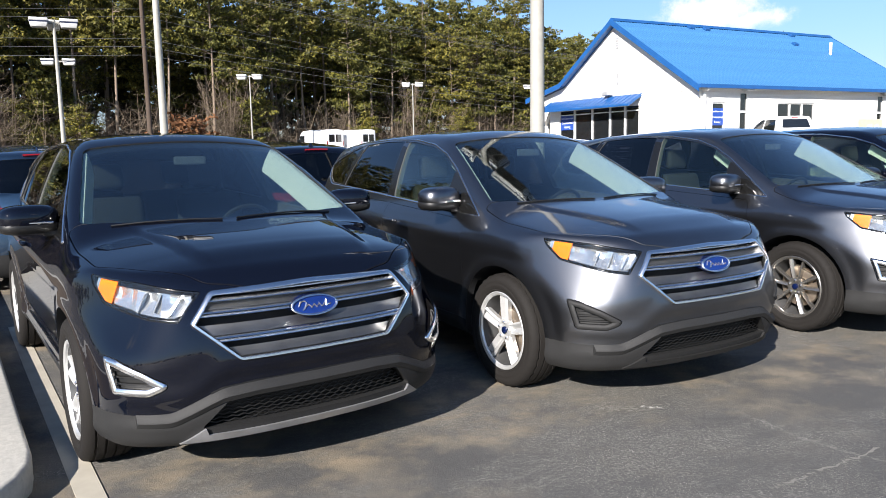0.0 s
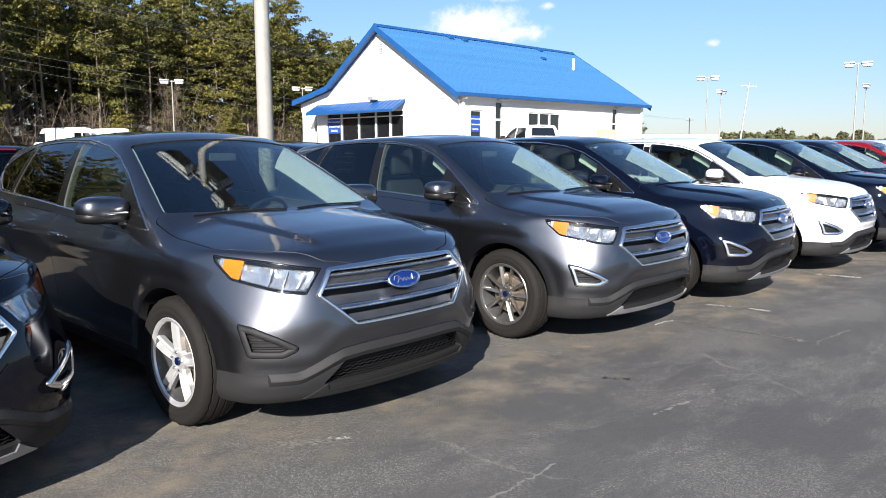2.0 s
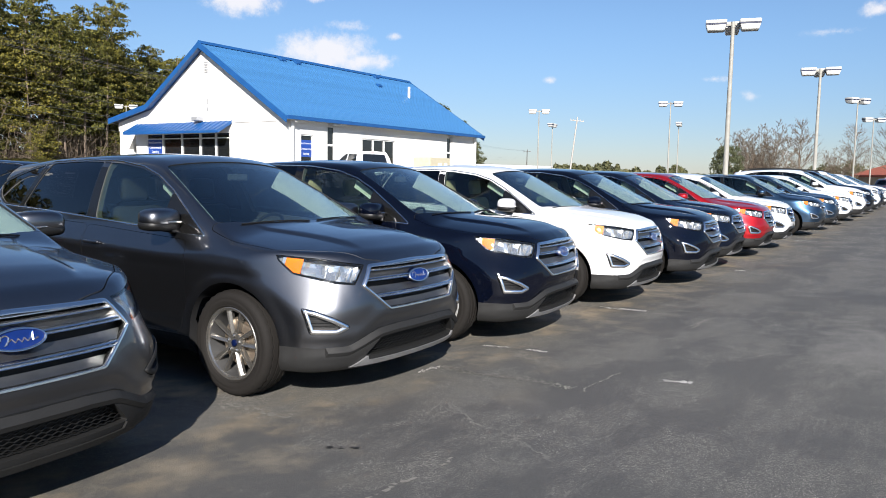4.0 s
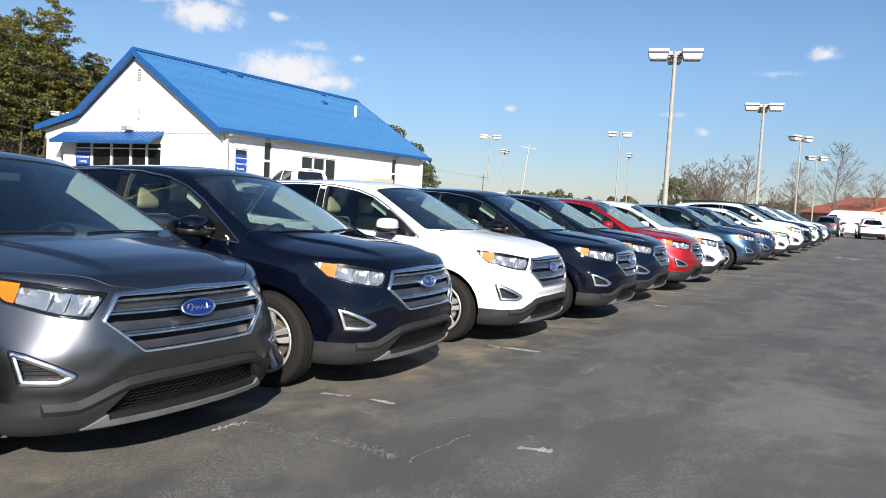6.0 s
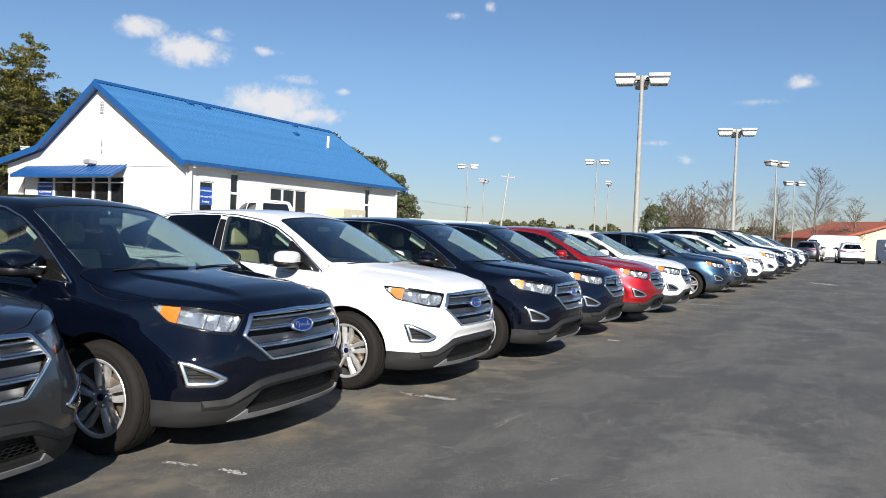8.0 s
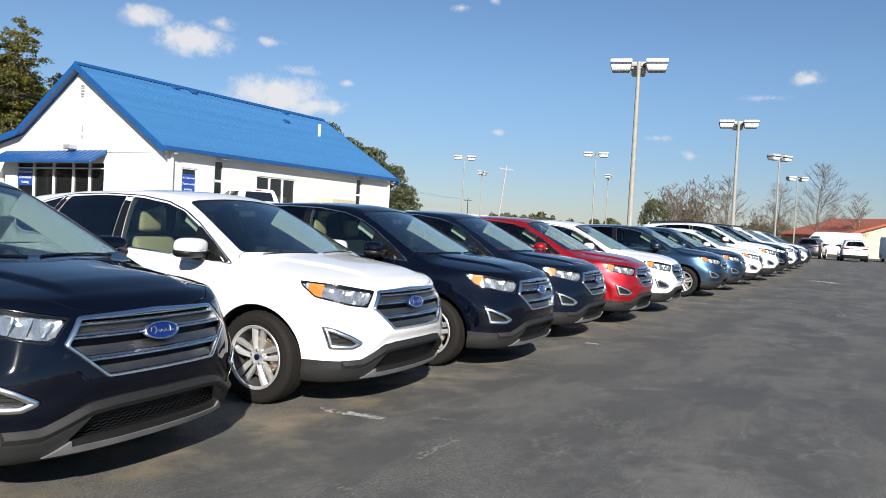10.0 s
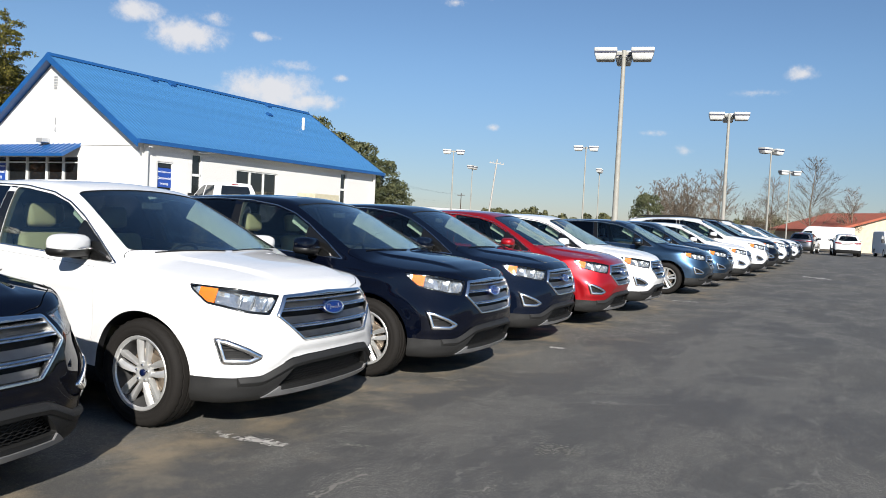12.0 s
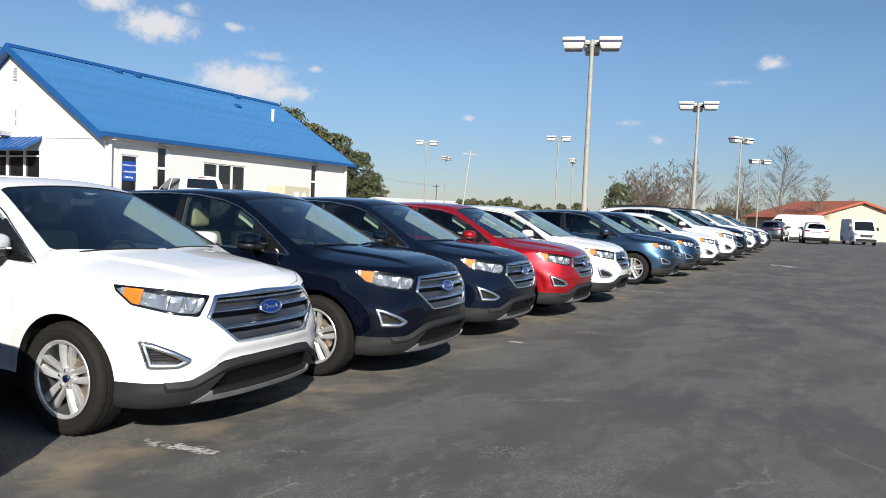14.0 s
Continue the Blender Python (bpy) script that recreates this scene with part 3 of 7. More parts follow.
def worn_paint():
    n = Nodes("worn_line_paint", (0.55, 0.54, 0.50), 0.8)
    v = n.coords("Object")
    w = n.noise(9, 8, v, 0.7)
    c = n.mix((0.16, 0.155, 0.145), (0.58, 0.56, 0.52), n.ramp(w, [(0.36, grey(0.0)), (0.52, grey(1.0))]))
    n.base(c)
    n.bump(n.noise(180, 3, v), 0.5, 0.004)
    return n.mat


M_LINE = worn_paint()


def faded_paint():
    n = Nodes("faded_line_paint", (0.2, 0.2, 0.18), 0.85)
    v = n.coords("Object")
    w = n.noise(7, 8, v, 0.7)
    n.base(n.mix((0.14, 0.135, 0.12), (0.26, 0.25, 0.215), n.ramp(w, [(0.40, grey(0.0)), (0.62, grey(1.0))])))
    n.bump(n.noise(180, 3, v), 0.5, 0.004)
    return n.mat


M_FADED = faded_paint()


def axis_steps(lo, hi, fine_lo, fine_hi, fine):
    """Grid lines: close in the middle, wider and wider outside it."""
    a = list(np.arange(fine_lo, fine_hi + 1e-6, fine))
    step_, x = fine, fine_hi
    while x < hi:
        step_ *= 1.5
        x += step_
        a.append(min(x, hi))
    step_, x = fine, fine_lo
    while x > lo:
        step_ *= 1.5
        x -= step_
        a.insert(0, max(x, lo))
    return a


gx, gy = axis_steps(-1500, 1500, -30, 80, 2.0), axis_steps(-1500, 1500, -20, 80, 2.0)
gv = [(x, y, ground_z(x, y)) for y in gy for x in gx]
gf = [(j * len(gx) + i, j * len(gx) + i + 1, (j + 1) * len(gx) + i + 1, (j + 1) * len(gx) + i) for j in range(len(gy) - 1) for i in range(len(gx) - 1)]
tagged(part("ground", mesh_of(gv, gf), M_ASPHALT, None, "", 60), "grey worn asphalt car park with sandy stains", "ground", kind="structure")

# worn paint: small ragged flakes left of the old lines
def flakes(rng_, path, width, cover, size):
    """Ragged flat chips strewn along a polyline on the ground."""
    verts, faces = [], []
    for (x0, y0), (x1, y1) in zip(path, path[1:]):
        ln = math.hypot(x1 - x0, y1 - y0)
        ux, uy = (x1 - x0) / ln, (y1 - y0) / ln
        for _ in range(max(1, int(ln * width * cover / (size * size)))):
            t, q = rng_.uniform(0, ln), rng_.normal() * width * 0.32
            cx, cy = x0 + ux * t - uy * q, y0 + uy * t + ux * q
            n_ = int(rng_.integers(5, 8))
            k = len(verts)
            r = size * rng_.uniform(0.35, 1.0)
            turn_ = rng_.uniform(0, 6.28)
            for j in range(n_):
                g = turn_ + 2 * math.pi * j / n_
                a_, b_ = r * rng_.uniform(0.6, 1.5) * math.cos(g), r * rng_.uniform(0.35, 0.8) * math.sin(g)
                px, py = cx + ux * a_ - uy * b_, cy + uy * a_ + ux * b_
                verts.append((px, py, ground_z(px, py) + 0.003 + 0.0004 * (k % 5)))
            faces.append(tuple(range(k, k + n_)))
    return mesh_of(verts, faces)


def crack(rng_, path, width):
    """A thin wandering strip of pale grit in a crack."""
    pts = []
    for (x0, y0), (x1, y1) in zip(path, path[1:]):
        n_ = max(2, int(math.hypot(x1 - x0, y1 - y0) / 0.018))
        pts += [(x0 + (x1 - x0) * i / n_, y0 + (y1 - y0) * i / n_) for i in range(n_)]
    verts, faces, drift = [], [], np.zeros(2)
    for i, (x, y) in enumerate(pts):
        drift = drift * 0.85 + rng_.normal(size=2) * 0.007
        w = width * max(0.15, rng_.normal(1.0, 0.5)) / 2
        verts += [(x + drift[0] - w, y + drift[1] + w, ground_z(x, y) + 0.003), (x + drift[0] + w, y + drift[1] - w, ground_z(x, y) + 0.003)]
        if i and rng_.random() < 0.86:
            faces.append((2 * i - 2, 2 * i - 1, 2 * i + 1, 2 * i))
    return mesh_of(verts, faces)


chip_rng = np.random.default_rng(91)
for path, wide, cover, strong in (
        ([(6.94, 8.45), (7.20, 8.13)], 0.09, 0.35, False), ([(7.12, 8.23), (7.30, 8.01)], 0.085, 0.9, True), ([(7.28, 8.04), (7.48, 7.81)], 0.085, 2.2, True),
        ([(9.27, 9.62), (9.50, 9.35)], 0.08, 0.5, False), ([(9.40, 9.45), (9.64, 9.18)], 0.08, 0.9, False), ([(11.41, 10.92), (11.68, 10.62)], 0.07, 0.6, False), ([(11.68, 10.62), (11.80, 10.50)], 0.09, 2.5, True),
        ([(13.6, 12.2), (13.95, 11.8)], 0.07, 0.9, False), ([(18.1, 15.1), (18.5, 14.6)], 0.08, 1.2, True), ([(2.40, 5.86), (2.72, 5.42)], 0.09, 0.6, False)):
    line_ = part("stall_line", flakes(chip_rng, path, wide, cover, 0.020), M_LINE if strong else M_FADED)
    tagged(line_, "worn white stall line on asphalt" if strong else "faded grey stall line on asphalt", "road marking", "stall lines", "structure")
for path, wide, cover, strong in (
        ([(5.60, 5.28), (5.76, 5.15)], 0.045, 2.6, True), ([(4.83, 6.83), (5.02, 6.71)], 0.05, 0.9, True), ([(5.14, 6.57), (5.25, 6.41)], 0.05, 1.6, True), ([(3.92, 6.17), (4.03, 6.23), (4.16, 6.28)], 0.035, 1.0, True),
        ([(4.16, 6.28), (4.33, 5.96), (4.52, 5.78), (4.71, 5.58), (4.80, 5.35)], 0.09, 0.6, False), ([(9.03, 7.20), (9.30, 7.03)], 0.22, 0.35, False),
        ([(6.66, 6.52), (6.72, 6.47)], 0.04, 1.2, False), ([(7.33, 6.90), (7.60, 7.05)], 0.03, 0.8, False), ([(0.62, 4.12), (1.02, 4.12)], 0.10, 0.5, False), ([(0.90, 4.15), (1.0, 4.13)], 0.03, 1.8, True), ([(30.5, 20.8), (30.0, 19.4)], 0.35, 1.0, True), ([(7.85, 7.70), (8.0, 7.58)], 0.06, 0.6, False)):
    scrap_ = part("paint_scrap", flakes(chip_rng, path, wide, cover, 0.014 if path[0][0] < 20 else 0.12), M_LINE if strong else M_FADED)
    tagged(scrap_, "scraps of worn white paint on asphalt", "road marking", "", "structure")
M_GRIT = plain("pale_crack_grit", (0.20, 0.19, 0.168), 0.9, 0.0, 0.4, 90)
for path, wide in (([(2.80, 4.08), (2.99, 4.20), (3.13, 4.26)], 0.014), ([(3.29, 4.36), (3.43, 4.45)], 0.012), ([(4.85, 5.25), (4.98, 5.36), (5.16, 5.49), (5.45, 5.60)], 0.010), ([(7.30, 6.83), (7.51, 6.99), (7.78, 7.11)], 0.014), ([(1.33, 3.11), (1.66, 3.34), (1.98, 3.55)], 0.010), ([(6.88, 5.61), (7.19, 5.70)], 0.010), ([(8.10, 6.75), (8.24, 6.66), (8.42, 6.70)], 0.010), ([(9.43, 7.97), (9.51, 7.77)], 0.008)):
    tagged(part("crack", crack(chip_rng, path, wide), M_GRIT), "thin crack filled with pale grit", "crack", kind="structure")
tar = part("tar_spot", flakes(chip_rng, [(2.80, 4.84), (2.98, 4.74)], 0.035, 0.8, 0.020), plain("black_tar", grey(0.016), 0.6, 0.0, 0.3, 40))
tagged(tar, "small black tar spot on asphalt", "stain", kind="structure")
# the line beside the kerb, and the kerbed island at the row's end
way = Matrix.Translation((-1.815, 2.88, 0)) @ Matrix.Rotation(radians(-52.2), 4, "Z")
edge_line = part("edge_line", boxes((-4.2, 0.9, -0.06, 0.06, 0.0, 0.005)), plain("pale_gutter_concrete", (0.40, 0.365, 0.295), 0.88, 0.0, 0.6, 5))
edge_line.matrix_basis = way
tagged(edge_line, "pale sandy concrete strip beside a kerb", "road marking", "", "structure")


def island_outline(grow):
    pts = [(-9.0, 0.12 - grow), (0.35, 0.12 - grow)]
    for k in range(1, 12):
        a = math.pi / 2 - math.pi * k / 12
        pts.append((0.35 + (0.62 + 0 * grow) * math.cos(a) * 1.0, -0.50 + (0.62 - grow) * math.sin(a)))
    pts += [(0.35, -1.12 + grow), (-9.0, -1.12 + grow)]
    return [(u, v - 0.36) for u, v in pts]


kerb_m = prism(island_outline(0.0), "z", -0.05, 0.145)
bm = bmesh.new()
bm.from_mesh(kerb_m)
bmesh.ops.bevel(bm, geom=[e for e in bm.edges if all(v.co.z > 0.1 for v in e.verts)], offset=0.025, segments=3, profile=0.5, affect="EDGES")
kerb = part("kerb", bm, M_CONCRETE, None, "", 40)
kerb.matrix_basis = Matrix.Translation((-2.245, 3.50, 0)) @ Matrix.Rotation(radians(-52.0), 4, "Z")
tagged(kerb, "pale concrete kerb of a parking island", "kerb", kind="structure")
soil_m = prism([(u * 0.97 - 0.15, (v + 0.86) * 0.55 - 0.86) for u, v in island_outline(0.0)], "z", 0.10, 0.16)
soil = part("island_soil", soil_m, M_LITTER)
soil.matrix_basis = kerb.matrix_basis
tagged(soil, "brown mulch inside a kerbed island", "ground", kind="structure")


def V2(*pairs):
    return [Vector(p) for p in pairs]


def marked(me, k):
    me.polygons.foreach_set("material_index", [k] * len(me.polygons))
    return me


def both(me):
    return [me, mirrored(me)]


def spoke_mesh(style, sgn):
    """One spoke of a rim; the wheel's outer side faces +y."""
    verts, faces = [], []
    for j in range(7):
        t = j / 6
        r = 0.036 + (0.238 - 0.036) * t
        face = 0.080 + 0.020 * t**2 + 0.010 * math.sin(math.pi * t)
        if style != "star":
            # two blades side by side, each falling away towards the slot between them
            near_, far_, bow, w0, w1 = (0.016, 0.037, 0.006, 0.029, 0.056) if style == "split" else (0.013, 0.060, 0.0, 0.022, 0.036)
            w = w0 + (w1 - w0) * t
            d = sgn * (near_ + (far_ - near_) * t + bow * math.sin(math.pi * t))
            rows = [(-0.5, face - 0.014), (-0.40, face - 0.001), (-0.22, face), (0.15, face - 0.007), (0.5, face - 0.022), (0.42, face - 0.045), (-0.42, face - 0.045)]
            verts += [(d - sgn * u * w, h, r) for u, h in rows]
            continue
        w = 0.072 + 0.016 * t**1.4
        for u, h in ((-0.5, -0.012), (-0.36, 0.0), (0.0, -0.020), (0.36, 0.0), (0.5, -0.012), (0.42, -0.046), (-0.42, -0.046)):
            verts.append((-u * w, face + h, r))
    for j in range(6):
        for k in range(7):
            faces.append((j * 7 + k, j * 7 + (k + 1) % 7, (j + 1) * 7 + (k + 1) % 7, (j + 1) * 7 + k))
    faces += [tuple(range(7)), tuple(range(42, 49))]
    return cleaned(mesh_of(verts, faces))


STYLES = ("star", "blade", "split")
RIMS = {}


def tyre_mesh(n=72, lean=False):
    half = [(0.252, 0.100), (0.268, 0.1195), (0.302, 0.1265), (0.342, 0.121), (0.365, 0.102), (0.3715, 0.076)] if lean else [(0.252, 0.100), (0.258, 0.112), (0.268, 0.1195), (0.271, 0.1175), (0.290, 0.1255), (0.302, 0.1265), (0.306, 0.1250), (0.318, 0.1245), (0.322, 0.1255), (0.342, 0.121), (0.356, 0.113), (0.365, 0.102), (0.3705, 0.088), (0.372, 0.076), (0.363, 0.074), (0.363, 0.066), (0.372, 0.064), (0.3725, 0.030), (0.363, 0.028), (0.363, 0.019), (0.3725, 0.017)]
    prof = half + [(r, -h) for r, h in half[::-1]]
    prof.append(prof[0])
    me = lathe(prof, n)
    # shoulder blocks: every other rib of the outer tread set in a little
    k = len(prof)
    co = np.empty(len(me.vertices) * 3)
    me.vertices.foreach_get("co", co)
    co = co.reshape(-1, 3)
    for i in range(0, n, 2):
        for j, (r, h) in enumerate(prof):
            if 0.03 < abs(h) < 0.116 and r > 0.345:
                co[i * k + j, 0] *= 0.978
                co[i * k + j, 2] *= 0.978
    me.vertices.foreach_set("co", co.ravel())
    return me


HUB = {}


def hub_meshes():
    HUB["rim"] = lathe([(0.230, 0.098), (0.236, 0.110), (0.252, 0.116), (0.257, 0.112), (0.256, 0.100), (0.230, 0.098)], 44)
    HUB["barrel"] = lathe([(0.231, 0.097), (0.222, 0.05), (0.214, -0.02), (0.218, -0.09), (0.252, -0.10), (0.254, -0.105), (0.254, 0.09), (0.231, 0.097)], 32)
    HUB["tyre"] = tyre_mesh()
    HUB["lean_tyre"] = tyre_mesh(32, True)
    HUB["lean_rim"] = lathe([(0.236, 0.110), (0.252, 0.116), (0.256, 0.102), (0.226, 0.05), (0.218, -0.06), (0.256, -0.105), (0.21, -0.095), (0.225, 0.085), (0.236, 0.110)], 24)
    HUB["hub"] = lathe([(0.0, 0.070), (0.034, 0.078), (0.060, 0.084), (0.073, 0.078), (0.076, 0.05), (0.0, 0.045)], 28)
    HUB["cap"] = lathe([(0.0, 0.093), (0.016, 0.092), (0.023, 0.088), (0.024, 0.07), (0.0, 0.07)], 20)
    HUB["nut"] = lathe([(0.0, 0.095), (0.006, 0.094), (0.0095, 0.090), (0.0095, 0.06), (0.0, 0.06)], 8)
    HUB["disc"] = lathe([(0.0, 0.035), (0.07, 0.04), (0.075, 0.022), (0.165, 0.022), (0.168, 0.018), (0.168, -0.004), (0.0, -0.004)], 40)
    HUB["caliper"] = bpy.data.meshes.new("caliper")
    bm = rounded(-0.15, -0.08, -0.02, 0.05, -0.10, 0.10, 0.012, 2)
    bm.to_mesh(HUB["caliper"])
    bm.free()
    for style in STYLES:
        RIMS[style, "rim"] = HUB["rim"].copy()
        HUB["hub" + style] = HUB["hub"].copy()
        for sgn in ((0,) if style == "star" else (-1, 1)):
            RIMS[style, sgn] = spoke_mesh(style, sgn)


def add_wheel(car, x, side, style, r=WHEEL_R, y=WHEEL_Y, k=1.0, detail=True):
    """A wheel with its spokes, tyre, hub and brake under a car."""
    if not HUB:
        hub_meshes()
    metal = M_ALLOYDARK if style == "blade" else M_ALLOY
    w = part("wheel", RIMS[style, "rim"] if detail else HUB["lean_rim"], metal, car, {"star": "broad five-spoke silver alloy wheel", "blade": "dark machined alloy wheel with thin spokes", "split": "silver alloy wheel with split spokes"}[style], 35)
    w.matrix_basis = pose(x, side * y, r, 0, 25 + 31 * x, 0 if side > 0 else 180) @ Matrix.Diagonal((k, k, k, 1))
    for i in range(5):
        for sgn in ((0,) if style == "star" else (-1, 1)):
            part("spoke", RIMS[style, sgn], metal, w, "", 35).matrix_basis = Matrix.Rotation(2 * math.pi * i / 5, 4, "Y")
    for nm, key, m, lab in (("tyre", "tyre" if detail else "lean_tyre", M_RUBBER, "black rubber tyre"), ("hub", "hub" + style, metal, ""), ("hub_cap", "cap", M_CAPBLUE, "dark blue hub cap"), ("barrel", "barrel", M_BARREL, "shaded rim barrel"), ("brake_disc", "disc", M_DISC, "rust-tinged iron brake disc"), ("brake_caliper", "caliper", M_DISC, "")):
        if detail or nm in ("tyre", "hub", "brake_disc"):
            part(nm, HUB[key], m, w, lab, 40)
    for i in range(5 if detail else 0):
        a = 2 * math.pi * i / 5 + 0.3
        part("wheel_nut", HUB["nut"], M_CHROME, w).matrix_basis = Matrix.Translation((0.054 * math.cos(a), 0, 0.054 * math.sin(a)))
    return w


def ledge(w, z, h, run, n=16):
    """A bright bar across the front, its face tilted a little upwards."""
    line = [(w * (2 * i / n - 1)) for i in range(n + 1)]
    rows = [lay(V2(*[(y, z + dz) for y in line]), FRONT, o) for dz, o in ((h / 2, 0.0), (-h / 2, run), (-h / 2, -0.03), (h / 2, -0.03))]
    m = n + 1
    faces = [(r * m + i, r * m + i + 1, (r + 1) % 4 * m + i + 1, (r + 1) % 4 * m + i) for r in range(4) for i in range(n)] + [(0, m, 2 * m, 3 * m), (n, m + n, 2 * m + n, 3 * m + n)]
    return cleaned(mesh_of(np.concatenate(rows), faces))


def louvre(hi, lo, lean_, n=20):
    """A broad band across the grille, hollowed a little, its lower edge proud of its upper one."""
    rows = []
    for z, o in ((hi, -0.034), (hi * 0.6 + lo * 0.4, -0.026), (hi * 0.25 + lo * 0.75, -0.012), (lo, lean_ - 0.022), (lo - 0.004, -0.022), (hi - 0.006, -0.050)):
        w = half_width(z) - 0.02
        rows.append(lay(V2(*[(w * (2 * i / n - 1), z) for i in range(n + 1)]), FRONT, o))
    m, k = n + 1, len(rows)
    faces = [(r * m + i, r * m + i + 1, (r + 1) % k * m + i + 1, (r + 1) % k * m + i) for r in range(k) for i in range(n)]
    faces += [tuple(r * m for r in range(k)), tuple(r * m + n for r in range(k))]
    return cleaned(mesh_of(np.concatenate(rows), faces))


def half_width(z):
    return float(np.interp(z, [0.638, 0.812, 0.948], [0.378, 0.568, 0.465]))


def build_suv(grid=(122, 76, 64), lean=False):
    car = thing("parked_suv", "", "suv")
    S = skin(suv_shape, ((-1.75, 1.75), 0.5, 0.8), (-2.5, 2.5, 1.1, -0.2, 1.8), grid)
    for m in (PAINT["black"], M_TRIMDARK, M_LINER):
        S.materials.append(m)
    # wheel houses and cabin
    wells = []
    for a in (AXLE, -AXLE):
        c = lathe([(0.0, 0.5), (0.418, 0.5), (0.418, 1.3), (0.0, 1.3)], 28 if lean else 56)
        c.transform(Matrix.Translation((a + 0.005, 0, 0.382)) @ Matrix.Diagonal((1.055, 1, 1, 1)))
        c = cleaned(c)
        wells += both(marked(c, 1))
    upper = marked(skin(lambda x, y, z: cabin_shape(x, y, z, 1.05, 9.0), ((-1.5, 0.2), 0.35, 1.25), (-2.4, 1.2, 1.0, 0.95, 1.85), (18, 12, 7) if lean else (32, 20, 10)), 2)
    lower = marked(skin(lambda x, y, z: cabin_shape(x, y, z, 0.42, 1.06), ((-1.7, 0.7), 0.5, 0.8), (-2.4, 1.3, 1.1, 0.3, 1.3), (12, 8, 5) if lean else (24, 14, 8)), 1)
    S = cut(S, wells + [upper, lower])
    # glass
    dlo = {
        "front_quarter_glass": [(1.07, 1.104), (0.86, 1.248), (0.628, 1.388), (0.606, 1.122)],
        "front_door_window": [(0.615, 1.126), (0.635, 1.378), (0.38, 1.505), (0.14, 1.566), (-0.20, 1.606), (-0.325, 1.612), (-0.235, 1.165)],
        "rear_door_window": [(-0.365, 1.178), (-0.42, 1.618), (-0.75, 1.620), (-1.18, 1.598), (-1.36, 1.222)],
        "rear_quarter_window": [(-1.44, 1.228), (-1.28, 1.588), (-1.50, 1.535), (-1.84, 1.435), (-1.92, 1.38), (-1.86, 1.30), (-1.72, 1.24)],
    }
    panes, cutters = [], []
    for nm, pts in dlo.items():
        flat = rounded_poly(plane2([(x, 0.8, z) for x, z in pts], SIDE), 0.03)
        if nm != "front_quarter_glass":
            cutters += both(marked(drape(flat, SIDE, 0.12, -0.16, 0.06), 2))
        pm = drape(inset(flat, -0.004), SIDE, *((0.003, -0.012) if nm == "front_quarter_glass" else (-0.006, -0.012)), 0.06)
        panes.append((nm, pm))
    screen = [(1.355, 0, 1.175), (1.305, 0.4, 1.175), (1.125, 0.802, 1.175), (0.355, 0.625, 1.60), (0.385, 0.3, 1.638), (0.395, 0, 1.648)]
    screen = screen + [(x, -y, z) for x, y, z in screen[4:0:-1]]
    sflat = rounded_poly(plane2(screen, SCREEN), 0.05)
    rear = [(-2.08, 0, 1.53), (-2.02, 0.50, 1.53), (-2.15, 0.66, 1.22), (-2.30, 0.3, 1.16)]
    rear = rear + [(x, -y, z) for x, y, z in rear[:0:-1]]
    rflat = rounded_poly(plane2(rear, REARWARD), 0.05)
    cutters += [marked(drape(sflat, SCREEN, 0.12, -0.16, 0.08), 1), marked(drape(rflat, REARWARD, 0.12, -0.16, 0.08), 2)]
    S = cut(S, cutters)
    # lower mouldings
    prof = [(0.0, 0.530), (0.30, 0.528), (0.45, 0.515), (0.50, 0.495), (0.66, 0.418), (0.80, 0.414), (1.3, 0.43)]
    front_p = prism([(-1.3, 0.1), (1.3, 0.1)] + prof[::-1] + [(-y, z) for y, z in prof[1:]], "x", 1.45, 2.8)
    rear_p = prism([(-1.3, 0.1), (1.3, 0.1), (1.3, 0.47), (0.6, 0.50), (-0.6, 0.50), (-1.3, 0.47)], "x", -2.8, -1.45)
    sill_p = [prism([(-1.08, 0.1), (1.08, 0.1), (1.08, 0.365), (-1.08, 0.365)], "y", s * 0.6, s * 1.3) for s in (1, -1)]
    clad = []
    for p in (front_p, rear_p, *sill_p):
        clad.append(cut(copied(S), [copied(p)], "INTERSECT"))
        S = cut(S, [p])
    # front openings
    grille = V2((-0.465, 0.948), (0.0, 0.962), (0.465, 0.948), (0.568, 0.812), (0.378, 0.638), (-0.378, 0.638), (-0.568, 0.812))
    gflat = rounded_poly(grille, 0.02)
    lamp = rounded_poly(plane2([(1.775, 0.856, 1.012), (2.02, 0.69, 0.990), (2.228, 0.488, 0.946), (2.228, 0.588, 0.818), (2.13, 0.69, 0.832), (1.915, 0.845, 0.888), (1.80, 0.862, 0.972)], CORNER), 0.012)
    fog = rounded_poly(plane2([(2.024, 0.881, 0.676), (2.09, 0.835, 0.664), (2.19, 0.745, 0.612), (2.252, 0.662, 0.556), (2.246, 0.672, 0.536), (2.20, 0.725, 0.508), (2.085, 0.862, 0.510)], CORNER), 0.016)
    S = cut(S, [marked(drape(gflat, FRONT, 0.15, -0.07), 1)] + both(marked(drape(lamp, CORNER, 0.12, -0.06), 1)) + both(marked(drape(inset(fog, -0.004), CORNER, 0.10, -0.045), 1)))
    mouth = rounded_poly(V2((-0.42, 0.472), (0.42, 0.472), (0.545, 0.338), (-0.545, 0.338)), 0.02)
    clad[0] = cut(clad[0], [marked(drape(mouth, FRONT, 0.15, -0.11), 1)])
